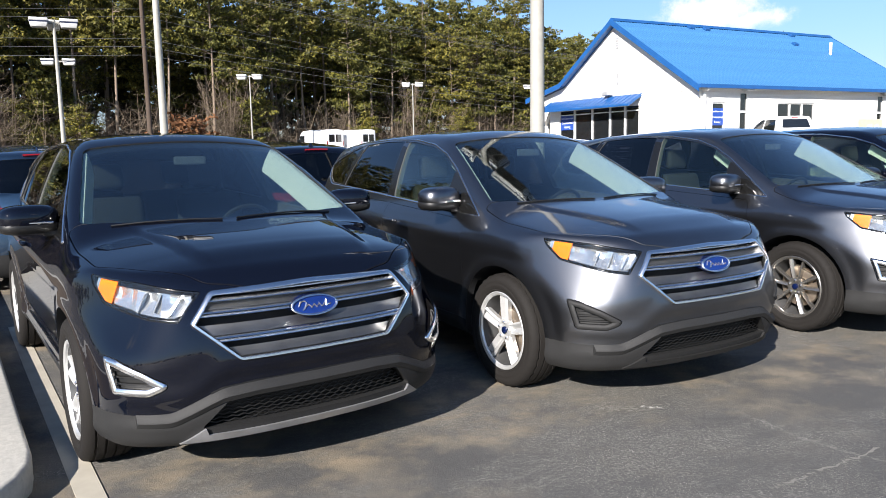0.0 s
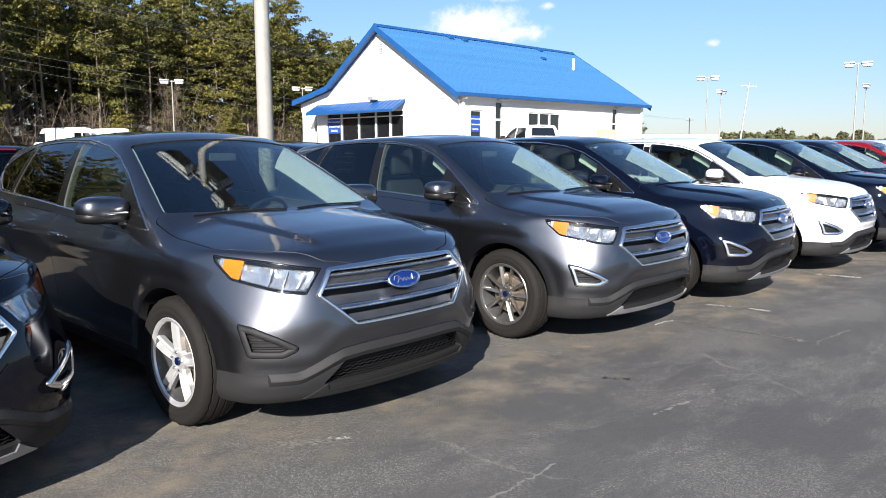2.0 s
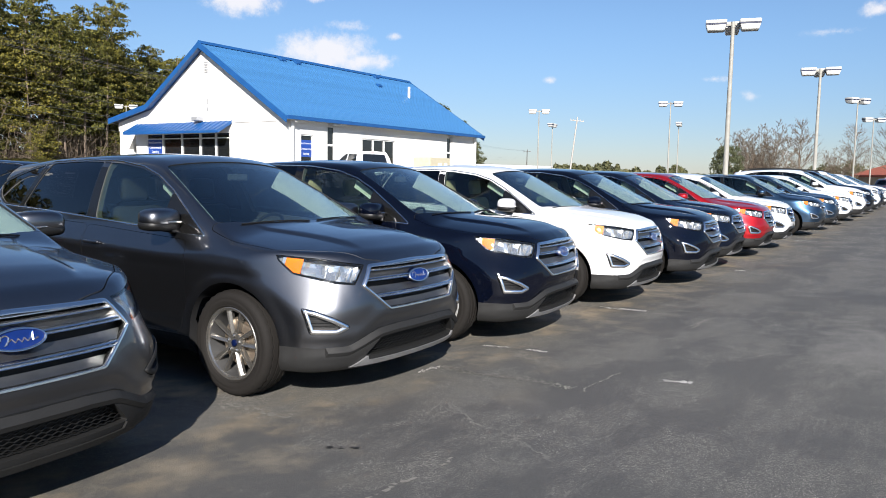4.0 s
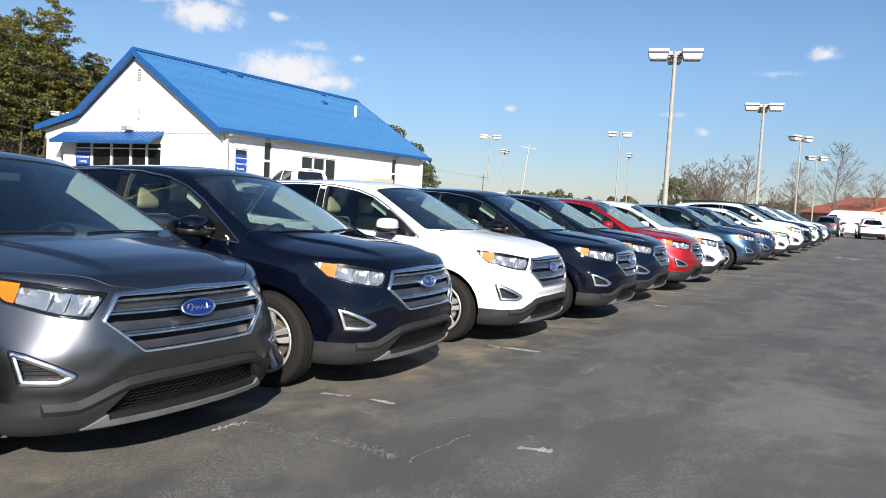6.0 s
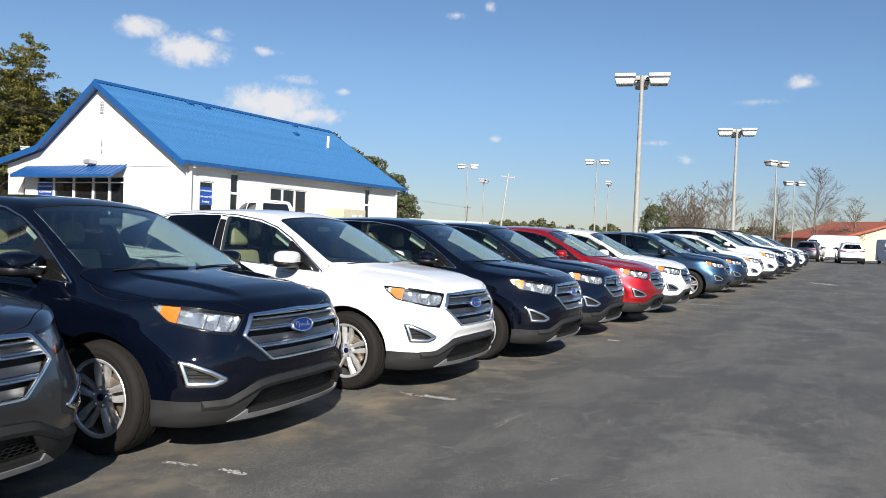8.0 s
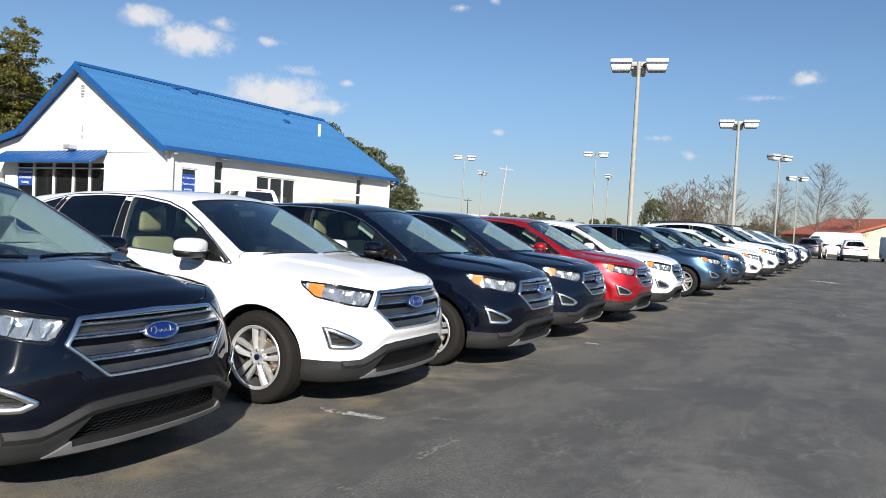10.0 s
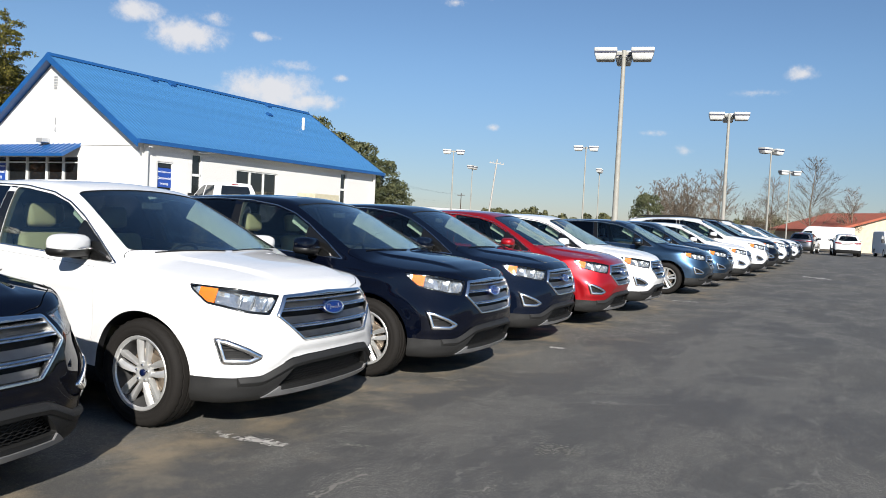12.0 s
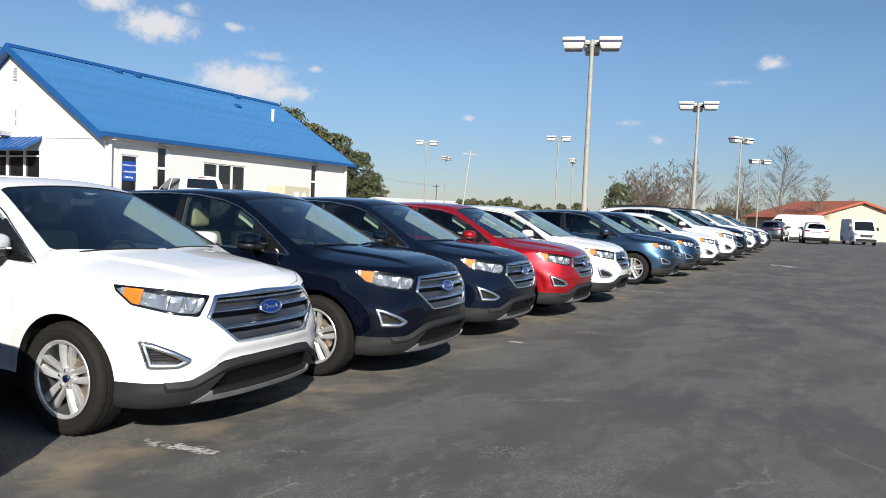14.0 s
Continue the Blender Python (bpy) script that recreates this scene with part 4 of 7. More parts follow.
    # bonnet and doors
    hood = [(1.33, 0, 1), (1.285, 0.42, 1), (1.135, 0.795, 1), (1.14, 0.862, 1), (1.42, 0.858, 1), (1.77, 0.842, 1), (2.02, 0.68, 1), (2.222, 0.48, 1), (2.284, 0.25, 1), (2.297, 0, 1)]
    hood = hood + [(x, -y, z) for x, y, z in hood[8:0:-1]]
    hflat = rounded_poly(plane2(hood, UP), 0.04)
    bonnet = cut(copied(S), [drape(inset(hflat, 0.005), UP, 0.15, -0.03, 0.06)], "INTERSECT")
    S = cut(S, [marked(drape(hflat, UP, 0.16, -0.034, 0.06), 1)])
    doors = []
    for nm, pts in (("front_door", [(0.945, 1.06), (0.965, 0.9), (0.94, 0.6), (0.88, 0.43), (0.82, 0.375), (-0.235, 0.375), (-0.285, 0.60), (-0.30, 1.118)]),
                    ("rear_door", [(-0.31, 1.118), (-0.295, 0.60), (-0.245, 0.375), (-0.82, 0.375), (-0.95, 0.48), (-1.03, 0.66), (-1.16, 0.82), (-1.23, 1.0), (-1.25, 1.142)])):
        flat = rounded_poly(plane2([(x, 0.9, z) for x, z in pts], SIDE), 0.05)
        d = cut(copied(S), [drape(inset(flat, 0.0025), SIDE, 0.12, -0.03, 0.08)], "INTERSECT")
        doors.append((nm, d, mirrored(d)))
        S = cut(S, both(marked(drape(flat, SIDE, 0.13, -0.034, 0.08), 1)))
    part("body", S, None, car, "", 32)
    part("bonnet", bonnet, None, car, "", 32)
    for nm, left, right in doors:
        for me, s in ((left, 1), (right, -1)):
            d = part(nm, me, None, car, "", 32)
            x = -0.13 if nm == "front_door" else -1.06
            y = float(onto([(x, 0.9, 0.985)], SIDE, REACH[SIDE])[0][1])
            grip = rounded(x - 0.10, x + 0.10, y - 0.004, y + 0.036, 0.972, 1.0, 0.012, 3)
            bmesh.ops.transform(grip, matrix=Matrix.Diagonal((1, s, 1, 1)), verts=grip.verts)
            part("door_handle", grip, PAINT["black"], d, "", 40)
    for nm, me in zip(("front_bumper_moulding", "rear_bumper_moulding", "sill_moulding", "sill_moulding"), clad):
        me.materials.clear()
        for m in (M_CLAD, M_BLACK, M_BLACK):
            me.materials.append(m)
        part(nm, me, None, car, "dark grey moulded plastic", 32)
    for nm, pm in panes:
        m = M_GLASS if nm.startswith("front_door") else M_GLOSSBLACK if "front_quarter" in nm else M_PRIVACY
        for me in both(pm):
            part(nm if m is not M_GLOSSBLACK else "mirror_sail", me, m, car, "", 30)
    part("windscreen", drape(inset(sflat, -0.004), SCREEN, -0.006, -0.012, 0.08), M_SCREEN, car, "", 30)
    part("rear_window", drape(inset(rflat, -0.004), REARWARD, -0.006, -0.012, 0.08), M_PRIVACY, car, "", 30)
    for pts in ([(-0.240, 1.163), (-0.329, 1.614), (-0.415, 1.620), (-0.360, 1.176)], [(-1.366, 1.222), (-1.186, 1.600), (-1.274, 1.590), (-1.434, 1.228)]):
        for me in both(drape(plane2([(x, 0.8, z) for x, z in pts], SIDE), SIDE, 0.002, -0.02, 0.06)):
            part("pillar_cover", me, M_GLOSSBLACK, car, "gloss black pillar cover")
    rim = rounded_poly(plane2([(x, 0.8, z) for x, z in [(1.115, 1.090), (0.86, 1.262), (0.62, 1.408), (0.40, 1.512), (0.15, 1.583), (-0.23, 1.628), (-0.74, 1.637), (-1.20, 1.616), (-1.49, 1.555), (-1.86, 1.447), (-1.96, 1.38), (-1.89, 1.285), (-1.74, 1.222), (-0.93, 1.198), (-0.1, 1.155), (0.8, 1.108)]], SIDE), 0.03)
    for me in both(sweep(lay(resample(rim, 0.2 if lean else 0.08), SIDE, 0.001), 0.0065, 5, closed=True)):
        part("window_trim", me, M_CHROME, car, "bright window trim", 40)
    # grille: bright frame, three satin bands, bright bars
    part("grille_frame", band(gflat, FRONT, 0.021, 0.016), M_CHROME, car, "chrome grille frame", 40)
    for k, (hi, lo) in enumerate(((0.903, 0.868), (0.797, 0.758), (0.694, 0.661))):
        part("grille_band", louvre(hi, lo, 0.020), M_SATIN, car, "satin grey grille band", 30)
        rods = []
        for z in ((hi + 0.006,) if k == 0 else ()) + ((lo - 0.007, lo - 0.022) if k < 2 else ()):
            rods.append(ledge(half_width(z) - 0.022, z, 0.0125, 0.011))
        if rods:
            part("grille_bar", join(*rods), M_BARCHROME, car, "chrome grille bar", 50)
    part("grille_rim", ledge(0.445, 0.932, 0.008, 0.006), M_BARCHROME, car, "thin chrome strip along the grille's top", 50)
    oval = [(0.120 * math.cos(a), 0.841 + 0.048 * math.sin(a)) for a in np.linspace(0, 2 * math.pi, 33)[:-1]]
    badge = part("badge", drape(V2(*oval), FRONT, 0.012, -0.05, 0.05), M_BADGE, car, "blue oval badge", 30)
    part("badge_rim", band(V2(*oval), FRONT, 0.010, 0.010, 0.010), M_CHROME, badge, "", 50)
    wave = [(-0.082, -0.004), (-0.070, 0.018), (-0.050, 0.021), (-0.040, 0.012), (-0.052, -0.014), (-0.064, -0.020), (-0.050, -0.006), (-0.030, 0.004), (-0.018, -0.012), (-0.004, 0.004), (0.008, -0.012), (0.022, 0.004), (0.034, -0.012), (0.050, 0.002), (0.060, 0.020), (0.058, -0.010), (0.080, -0.004)]
    mark = [sweep(lay(V2(*[(u, 0.841 + v) for u, v in wave]), FRONT, 0.013), 0.0038, 5)]
    part("badge_mark", join(*mark), M_CHROME, badge)
    # lower mouth: mesh of zigzag bars
    part("intake_backing", drape(inset(mouth, 0.004), FRONT, -0.100, -0.106, 0.08), M_BLACK, car)
    lat = []
    for r in range(0 if lean else 7):
        z = 0.350 + 0.0180 * r
        w = 0.545 - 0.125 * (z - 0.338) / 0.134 - 0.012
        lat.append(sweep(lay(V2(*[(w * (i / 20 - 1), z + (0.0046 if (i + r) % 2 else -0.0046)) for i in range(41)]), FRONT, -0.045), 0.0034, 4))
    if lat:
        part("intake_mesh", join(*lat), M_BLACK, car, "black intake mesh")
    # the moulding's lip: a shelf that faces up, with a sharp edge
    across_ = np.linspace(-0.79, 0.79, 33 if lean else 67)
    edge_ = V2(*zip(across_, np.interp(np.abs(across_), [p[0] for p in prof], [p[1] for p in prof])))
    ring = [lay([Vector((q.x, q.y + dz)) for q in edge_], FRONT, o) for dz, o in ((0.004, -0.015), (0.003, 0.004), (-0.024, 0.026), (-0.033, 0.026), (-0.058, 0.006), (-0.062, -0.02))]
    m_ = len(edge_)
    lip = [(r * m_ + i, r * m_ + i + 1, (r + 1) % 6 * m_ + i + 1, (r + 1) % 6 * m_ + i) for r in range(6) for i in range(m_ - 1)] + [tuple(r * m_ for r in range(6)), tuple(r * m_ + m_ - 1 for r in range(6))]
    part("bumper_lip", cleaned(mesh_of(np.concatenate(ring), lip)), M_CLAD, car, "dark plastic lip along the bumper", 28)
    seam = [Vector((y, z + 0.003)) for y, z in [(-a, b) for a, b in prof[3:0:-1]] + prof[:4]]
    part("bumper_seam", sweep(lay(seam, FRONT, 0.0), 0.007, 5), M_BLACK, car)
    skid = V2((-0.628, 0.266), (-0.528, 0.338), (-0.515, 0.304), (0.515, 0.304), (0.528, 0.338), (0.628, 0.266), (0.56, 0.266), (-0.56, 0.266))
    part("skid_strip", drape(skid, FRONT, 0.016, -0.02, 0.05), M_SKID, car, "silver skid strip", 40)
    # headlamps and fog bezels
    u0, u1 = max(p.x for p in lamp), min(p.x for p in lamp)
    span = u0 - u1
    for s in (1, -1):
        def sided(me):
            return me if s > 0 else mirrored(me)
        h = part("headlamp", sided(drape(inset(lamp, 0.003), CORNER, -0.046, -0.055, 0.04)), M_REFLECTOR, car, "clear headlamp with amber marker", 30)
        def slice_(grow, lo, hi):
            """The part of the lamp between two slanting cuts, as shares of its length."""
            sheared = [Vector((p.x + 0.30 * (p.y - 0.93), p.y)) for p in inset(lamp, grow)]
            cut_ = clip_poly(clip_poly(sheared, u0 - span * hi, True), u0 - span * lo, False)
            return [Vector((p.x - 0.30 * (p.y - 0.93), p.y)) for p in cut_]
        part("marker_guide", sided(drape(slice_(0.013, 0.045, 0.080), CORNER, -0.010, -0.05, 0.03)), M_REFLECTOR, h, "", 40)
        part("amber_marker", sided(drape(slice_(0.013, 0.080, 0.27), CORNER, -0.0065, -0.05, 0.03)), M_AMBER, h, "amber marker lens", 40)
        # bright bowls, folded into facets
        turned = [Vector((p.y, p.x)) for p in inset(lamp, 0.014)]
        rows, deal, m_ = [], random.Random(31), 13
        for i in range(m_):
            u = u0 - span * (0.265 + 0.665 * i / (m_ - 1))
            zs = sorted(cross_at(turned, u))
            for j in range(5):
                o = -0.018 - 0.024 * math.sin(math.pi * j / 4) * abs(math.sin(math.pi * (i / 4))) ** 0.5 - deal.uniform(0.0, 0.008)
                rows.append(lay(V2((u, zs[0] + (zs[-1] - zs[0]) * j / 4)), CORNER, o)[0])
        bowls = mesh_of(rows, [(i * 5 + j, i * 5 + j + 1, i * 5 + j + 6, i * 5 + j + 5) for i in range(m_ - 1) for j in range(4)])
        part("inner_reflector", sided(bowls), M_REFLECTOR, h, "faceted bright reflector", 12)
        part("lamp_brow", sided(drape(V2(*[(u0 - span * a, z) for a, z in ((0.30, 0.985), (0.62, 0.968), (0.96, 0.945), (0.96, 0.930), (0.62, 0.950), (0.30, 0.970))]), CORNER, -0.012, -0.03, 0.04)), M_GLOSSBLACK, h, "", 40)
        guides = [drape(V2((u0 - span * a, 0.925 - 0.03 * (a - 0.6)), (u0 - span * (a + 0.02), 0.925 - 0.03 * (a - 0.6)), (u0 - span * (a - 0.05), 0.852), (u0 - span * (a - 0.07), 0.852)), CORNER, -0.010, -0.05, 0.06) for a in (0.84, 0.93)]
        part("light_guide", sided_join(guides, s), M_REFLECTOR, h, "", 40)
        for a in (0.56, 0.70):
            split = drape(V2((u0 - span * a, 0.958 - 0.03 * a), (u0 - span * a - 0.005, 0.958 - 0.03 * a), (u0 - span * (a - 0.05) - 0.005, 0.862), (u0 - span * (a - 0.05), 0.862)), CORNER, -0.008, -0.04, 0.06)
            part("lamp_divider", sided(split), M_PROJECTOR, h)
        part("lamp_bezel", sided(band(lamp, CORNER, 0.012, 0.004, -0.014)), M_GLOSSBLACK, h, "", 50)
        part("lamp_lens", sided(drape(inset(lamp, 0.0015), CORNER, -0.002, -0.006, 0.04)), M_LENS, h, "clear lamp lens", 40)
        f = part("fog_lamp_bezel", sided(band(fog, CORNER, 0.030, 0.012)), M_CHROME, car, "chrome-edged fog lamp surround", 50)
        part("fog_lamp_insert", sided(drape(inset(fog, 0.014), CORNER, -0.028, -0.04, 0.04)), M_BLACK, f)
        bars = []
        fi = inset(fog, 0.026)
        for k in range(4):
            z = 0.555 + 0.030 * k
            xs = sorted(cross_at(fi, z))
            if len(xs) >= 2:
                bars.append(sweep(lay(V2(*[(xs[0] + (xs[-1] - xs[0]) * i / 6, z) for i in range(7)]), CORNER, -0.020), 0.006, 5))
        if not lean:
            part("fog_lamp_slat", sided_join(bars, s), M_BLACK, f)
        edge = plane2([(1.105 - 0.735 * i / 8, 0.778 - 0.170 * i / 8, 1.185 + 0.41 * i / 8) for i in range(9)], SCREEN)
        rows = [lay(edge, SCREEN, o) - (0, dy, 0) for o, dy in ((-0.02, 0.004), (-0.11, 0.035), (-0.19, 0.045), (-0.19, 0.0), (-0.02, -0.02))]
        tf = [(r * 9 + i, r * 9 + i + 1, (r + 1) % 5 * 9 + i + 1, (r + 1) % 5 * 9 + i) for r in range(5) for i in range(8)] + [(0, 9, 18, 27, 36), (8, 17, 26, 35, 44)]
        part("pillar_trim", sided(cleaned(mesh_of(np.concatenate(rows), tf))), M_PILLAR, car, "pale inner pillar trim", 50)
        # mirrors
        cap = ellipsoid(0.105, 0.155, 0.076, 18, 10, 3.0)
        cap.transform(pose(0.770, 1.005, 1.212, 0, 0, -12))
        mir = part("door_mirror", sided(cap), PAINT["black"], car, "door mirror with painted cap", 60)
        lowr = ellipsoid(0.107, 0.157, 0.048, 18, 8, 3.0)
        lowr.transform(pose(0.767, 1.005, 1.168, 0, 0, -12))
        part("mirror_base", sided(lowr), M_BLACK, mir, "", 60)
        arm = rounded(0.69, 0.82, 0.84, 0.94, 1.105, 1.150, 0.015, 2)
        bmesh.ops.transform(arm, matrix=Matrix.Diagonal((1, s, 1, 1)), verts=arm.verts)
        part("mirror_arm", arm, M_BLACK, mir)
        strip = sweep([(0.862, 0.890, 1.187), (0.877, 0.95, 1.190), (0.867, 1.03, 1.190), (0.837, 1.11, 1.190)], 0.006, 6)
        part("mirror_trim", sided(strip), M_CHROME, mir)
        t = V2((0.44, 0.945), (0.60, 0.93), (0.86, 0.96), (0.86, 1.06), (0.44, 1.03))
        part("tail_lamp", sided(drape([Vector((-p.x, p.y)) for p in t], TAIL, 0.006, -0.02, 0.05)), M_REDLENS, car, "red tail lamp", 40)
    part("tail_strip", drape(V2((-0.44, 0.985), (0.44, 0.985), (0.44, 1.01), (-0.44, 1.01)), TAIL, 0.006, -0.02, 0.05), M_REDLENS, car, "", 40)
    part("brake_light", drape(rounded_poly(plane2([(-2.07, 0.16, 1.575), (-2.07, -0.16, 1.575), (-2.05, -0.16, 1.59), (-2.05, 0.16, 1.59)], REARWARD), 0.004), REARWARD, 0.02, -0.01, 0.05), M_REDLENS, car)
    for y0, y1, h in ((0.62, -0.02, 0.0), (-0.10, -0.66, 0.0)):
        ends = plane2([(1.375 - 0.32 * y0 * y0, y0, 1.178), (1.375 - 0.32 * y1 * y1, y1, 1.178)], SCREEN)
        line = [ends[0].lerp(ends[1], i / 8) for i in range(9)]
        part("wiper", sweep(lay(line, SCREEN, 0.006), 0.005, 5), M_BLACK, car, "black windscreen wiper")
    fin = lathe([(0.05, 0.0), (0.035, 0.03), (0.012, 0.06), (0.0, 0.065)], 12, "Z")
    fin.transform(Matrix.Translation((-1.85, 0, 1.60)) @ Matrix.Diagonal((1.6, 0.5, 1, 1)))
    part("aerial_fin", fin, PAINT["black"], car, "", 50)
    # cabin fittings
    dash = prism([(1.095, 0.70), (1.095, 1.14), (0.80, 1.125), (0.55, 1.06), (0.50, 0.98), (0.56, 0.70)], "y", -0.80, 0.80)
    part("dashboard", dash, M_TRIMDARK, car, "charcoal dashboard")
    wheel = sweep([(0.06 * math.sin(a), 0.185 * math.cos(a), 0.175 * math.sin(a)) for a in np.linspace(0, 2 * math.pi, 25)[:-1]], 0.016, 6, closed=True)
    spokes = boxes((-0.01, 0.03, -0.18, 0.18, -0.02, 0.02), (-0.01, 0.05, -0.06, 0.06, -0.06, 0.05))
    bm = join(wheel, spokes)
    bmesh.ops.transform(bm, matrix=pose(0.42, 0.37, 1.03, 0, 12, 0), verts=bm.verts)
    part("steering_wheel", bm, M_TRIMDARK, car, "", 50)
    for x, ys in ((-0.22, (0.37, -0.37)), (-1.15, (0.40, -0.40))):
        for y in () if lean and x < -1 else ys:
            w = 0.25 if x > -1 else 0.34
            cushion = rounded(x - 0.05, x + 0.48, y - w, y + w, 0.50, 0.70, 0.06)
            back = rounded(-0.07, 0.07, -w, w, 0.0, 0.60, 0.06)
            bmesh.ops.transform(back, matrix=pose(x - 0.03, y, 0.66, 0, -14, 0), verts=back.verts)
            bs = [cushion, back]
            seat = part("seat", join(*bs), M_SEATDARK, car, "seat", 50)
            rest = rounded(-0.05, 0.05, -0.13, 0.13, 0.0, 0.20, 0.045)
            bmesh.ops.transform(rest, matrix=pose(x - 0.20, y, 1.29, 0, -10, 0), verts=rest.verts)
            part("headrest", rest, M_SEATDARK, seat, "", 50)
    glass_m = rounded(0.455, 0.475, -0.105, 0.105, 1.48, 1.535, 0.008, 2)
    part("rear_view_mirror", glass_m, M_MIRRORGREY, car)
    return car


SCREEN, REARWARD, TAIL = (0.4299, 0.0, 0.9029), (-0.8508, 0.0, 0.5255), (-1.0, 0.0, 0.0)
REACH.update({SCREEN: (1.1, 2.4), REARWARD: (1.9, 3.3), TAIL: (1.2, 2.9)})


def cleaned(me):
    bm = bmesh.new()
    bm.from_mesh(me)
    bmesh.ops.remove_doubles(bm, verts=bm.verts[:], dist=1e-5)
    bmesh.ops.recalc_face_normals(bm, faces=bm.faces[:])
    bm.to_mesh(me)
    bm.free()
    return me


def sided_join(meshes, s):
    bm = join(*meshes)
    if s < 0:
        bmesh.ops.transform(bm, matrix=Matrix.Diagonal((1, -1, 1, 1)), verts=bm.verts)
        bmesh.ops.reverse_faces(bm, faces=bm.faces[:])
    return bm


def clip_poly(poly, u, keep_above):
    """The part of a polygon of the plane beyond u."""
    out = []
    for a, b in zip(poly, poly[1:] + poly[:1]):
        ia, ib = (a.x >= u) == keep_above, (b.x >= u) == keep_above
        if ia:
            out.append(a)
        if ia != ib:
            out.append(a.lerp(b, (u - a.x) / (b.x - a.x)))
    return out


def cross_at(poly, v):
    """Where the level line v crosses a polygon of the plane."""
    return [a.x + (b.x - a.x) * (v - a.y) / (b.y - a.y) for a, b in zip(poly, poly[1:] + poly[:1]) if (a.y > v) != (b.y > v)]


def ellipsoid(a, b, c, n=16, m=10, power=2.0):
    """A full, boxy ellipsoid with the given half-lengths."""
    verts, faces = [(0, 0, -c)], []
    q = 2 / power

    def s_(t):
        return math.copysign(abs(t) ** q, t)

    for i in range(1, m):
        p = -math.pi / 2 + math.pi * i / m
        for j in range(n):
            t = 2 * math.pi * j / n
            verts.append((a * s_(math.cos(p)) * s_(math.cos(t)), b * s_(math.cos(p)) * s_(math.sin(t)), c * s_(math.sin(p))))
    verts.append((0, 0, c))
    for j in range(n):
        faces.append((0, 1 + (j + 1) % n, 1 + j))
        faces.append((len(verts) - 1, len(verts) - 1 - n + j, len(verts) - 1 - n + (j + 1) % n))
    for i in range(m - 2):
        for j in range(n):
            faces.append((1 + i * n + j, 1 + i * n + (j + 1) % n, 1 + (i + 1) * n + (j + 1) % n, 1 + (i + 1) * n + j))
    return mesh_of(verts, faces)

# ---------------------------------------------------------------- the row of suvs


def dress(car, colour, style, seats, bright_fog, skid, label, detail=True):
    """Gives a copy its paint, wheels, seats and trim."""
    if label:
        tagged(car, label, "suv", "row of parked suvs")
    for o in car.children_recursive:
        base = o.name.split(".")[0]
        want = None
        if base in ("body", "bonnet", "front_door", "rear_door", "door_handle", "door_mirror", "aerial_fin"):
            want = PAINT[colour]
        elif base in ("seat", "headrest"):
            want = seats
        elif base == "fog_lamp_bezel":
            want = M_CHROME if bright_fog else M_CLAD
            o["label"] = "chrome-edged fog lamp surround" if bright_fog else "dark plastic fog lamp surround"
        elif base == "skid_strip":
            want = M_SKID if skid else M_CLAD
            o["label"] = "silver skid strip" if skid else "dark skid strip"
        if want:
            o.material_slots[0].link = "OBJECT"
            o.material_slots[0].material = want
    if style:
        for x in (AXLE, -AXLE):
            for side in (1, -1):
                add_wheel(car, x, side, style, detail=detail)
    return car


def spot(bx, by, head):
    """The pose of a car whose badge is over the point bx, by."""
    return pose(bx, by, ground_z(bx, by), 0, 0, head) @ Matrix.Translation((-2.335, 0, 0))


ROW = [
    (-0.819, 3.178, -51.3, "black", "split", M_SEATDARK, True, True, "glossy black suv with chrome grille beside a concrete kerb"),
    (1.346, 4.321, -55.7, "grey", "star", M_SEATDARK, False, False, "magnetic grey suv with broad-spoked wheels on asphalt"),
    (3.738, 5.776, -56.8, "grey", "blade", M_SEATDARK, True, True, "dark grey suv with thin-spoked wheels and a window sticker"),
    (5.754, 6.981, -52.3, "navy", "split", M_SEATTAN, True, True, "dark navy suv with tan seats and paper on its dashboard"),
    (7.959, 8.315, -54.9, "white", "split", M_SEATTAN, True, True, "white suv with tan seats and silver wheels"),
    (10.067, 9.45, -54.0, "navy", "split", M_SEATTAN, True, True, "blue-black suv with silver wheels beside a white suv"),
    (12.114, 10.961, -54.4, "charcoal", "split", M_SEATDARK, True, True, "dark blue-grey suv parked beside a red one"),
    (14.206, 12.204, -55.1, "red", "split", M_SEATDARK, True, True, "bright red suv in a row of parked suvs"),
    (16.2, 13.42, -54.0, "white", "split", M_SEATDARK, True, True, "white suv parked beside a red suv"),
    (20.35, 15.95, -54.0, "blue", "split", M_SEATDARK, True, True, "steel blue suv beside an empty stall"),
    (22.8, 17.45, -54.0, "blue", "split", M_SEATDARK, True, True, "steel blue suv beside a white one"),
]
template = build_suv()
plainer = build_suv((50, 32, 28), True)


def parked(m, *look_):
    """Another suv of the kind, dressed."""
    return dress(copy_thing(template, m), *look_)


def parked_far(m, *look_):
    """The same kind with the small parts that distance hides left off."""
    return dress(copy_thing(plainer, m), *look_, detail=False)


for bx, by, turn, *look_ in ROW:
    if bx < 0:
        first_spot, first_look = spot(bx, by, turn), look_
    else:
        (parked if bx < 15 else parked_far)(spot(bx, by, turn), *look_)
template.matrix_basis = first_spot
dress(template, *first_look)

# ---------------------------------------------------------------- second row, vans, pickup
def backed(x, y, head, colour, label, scale=(1, 1, 1), style="split"):
    """A further suv; x, y is the middle of the car."""
    c = parked_far(pose(x, y, ground_z(x, y), 0, 0, head), colour, style, M_SEATDARK, True, True, "")
    c.matrix_basis = c.matrix_basis @ Matrix.Diagonal((*scale, 1))
    return tagged(c, label, "suv", "further parked suvs")


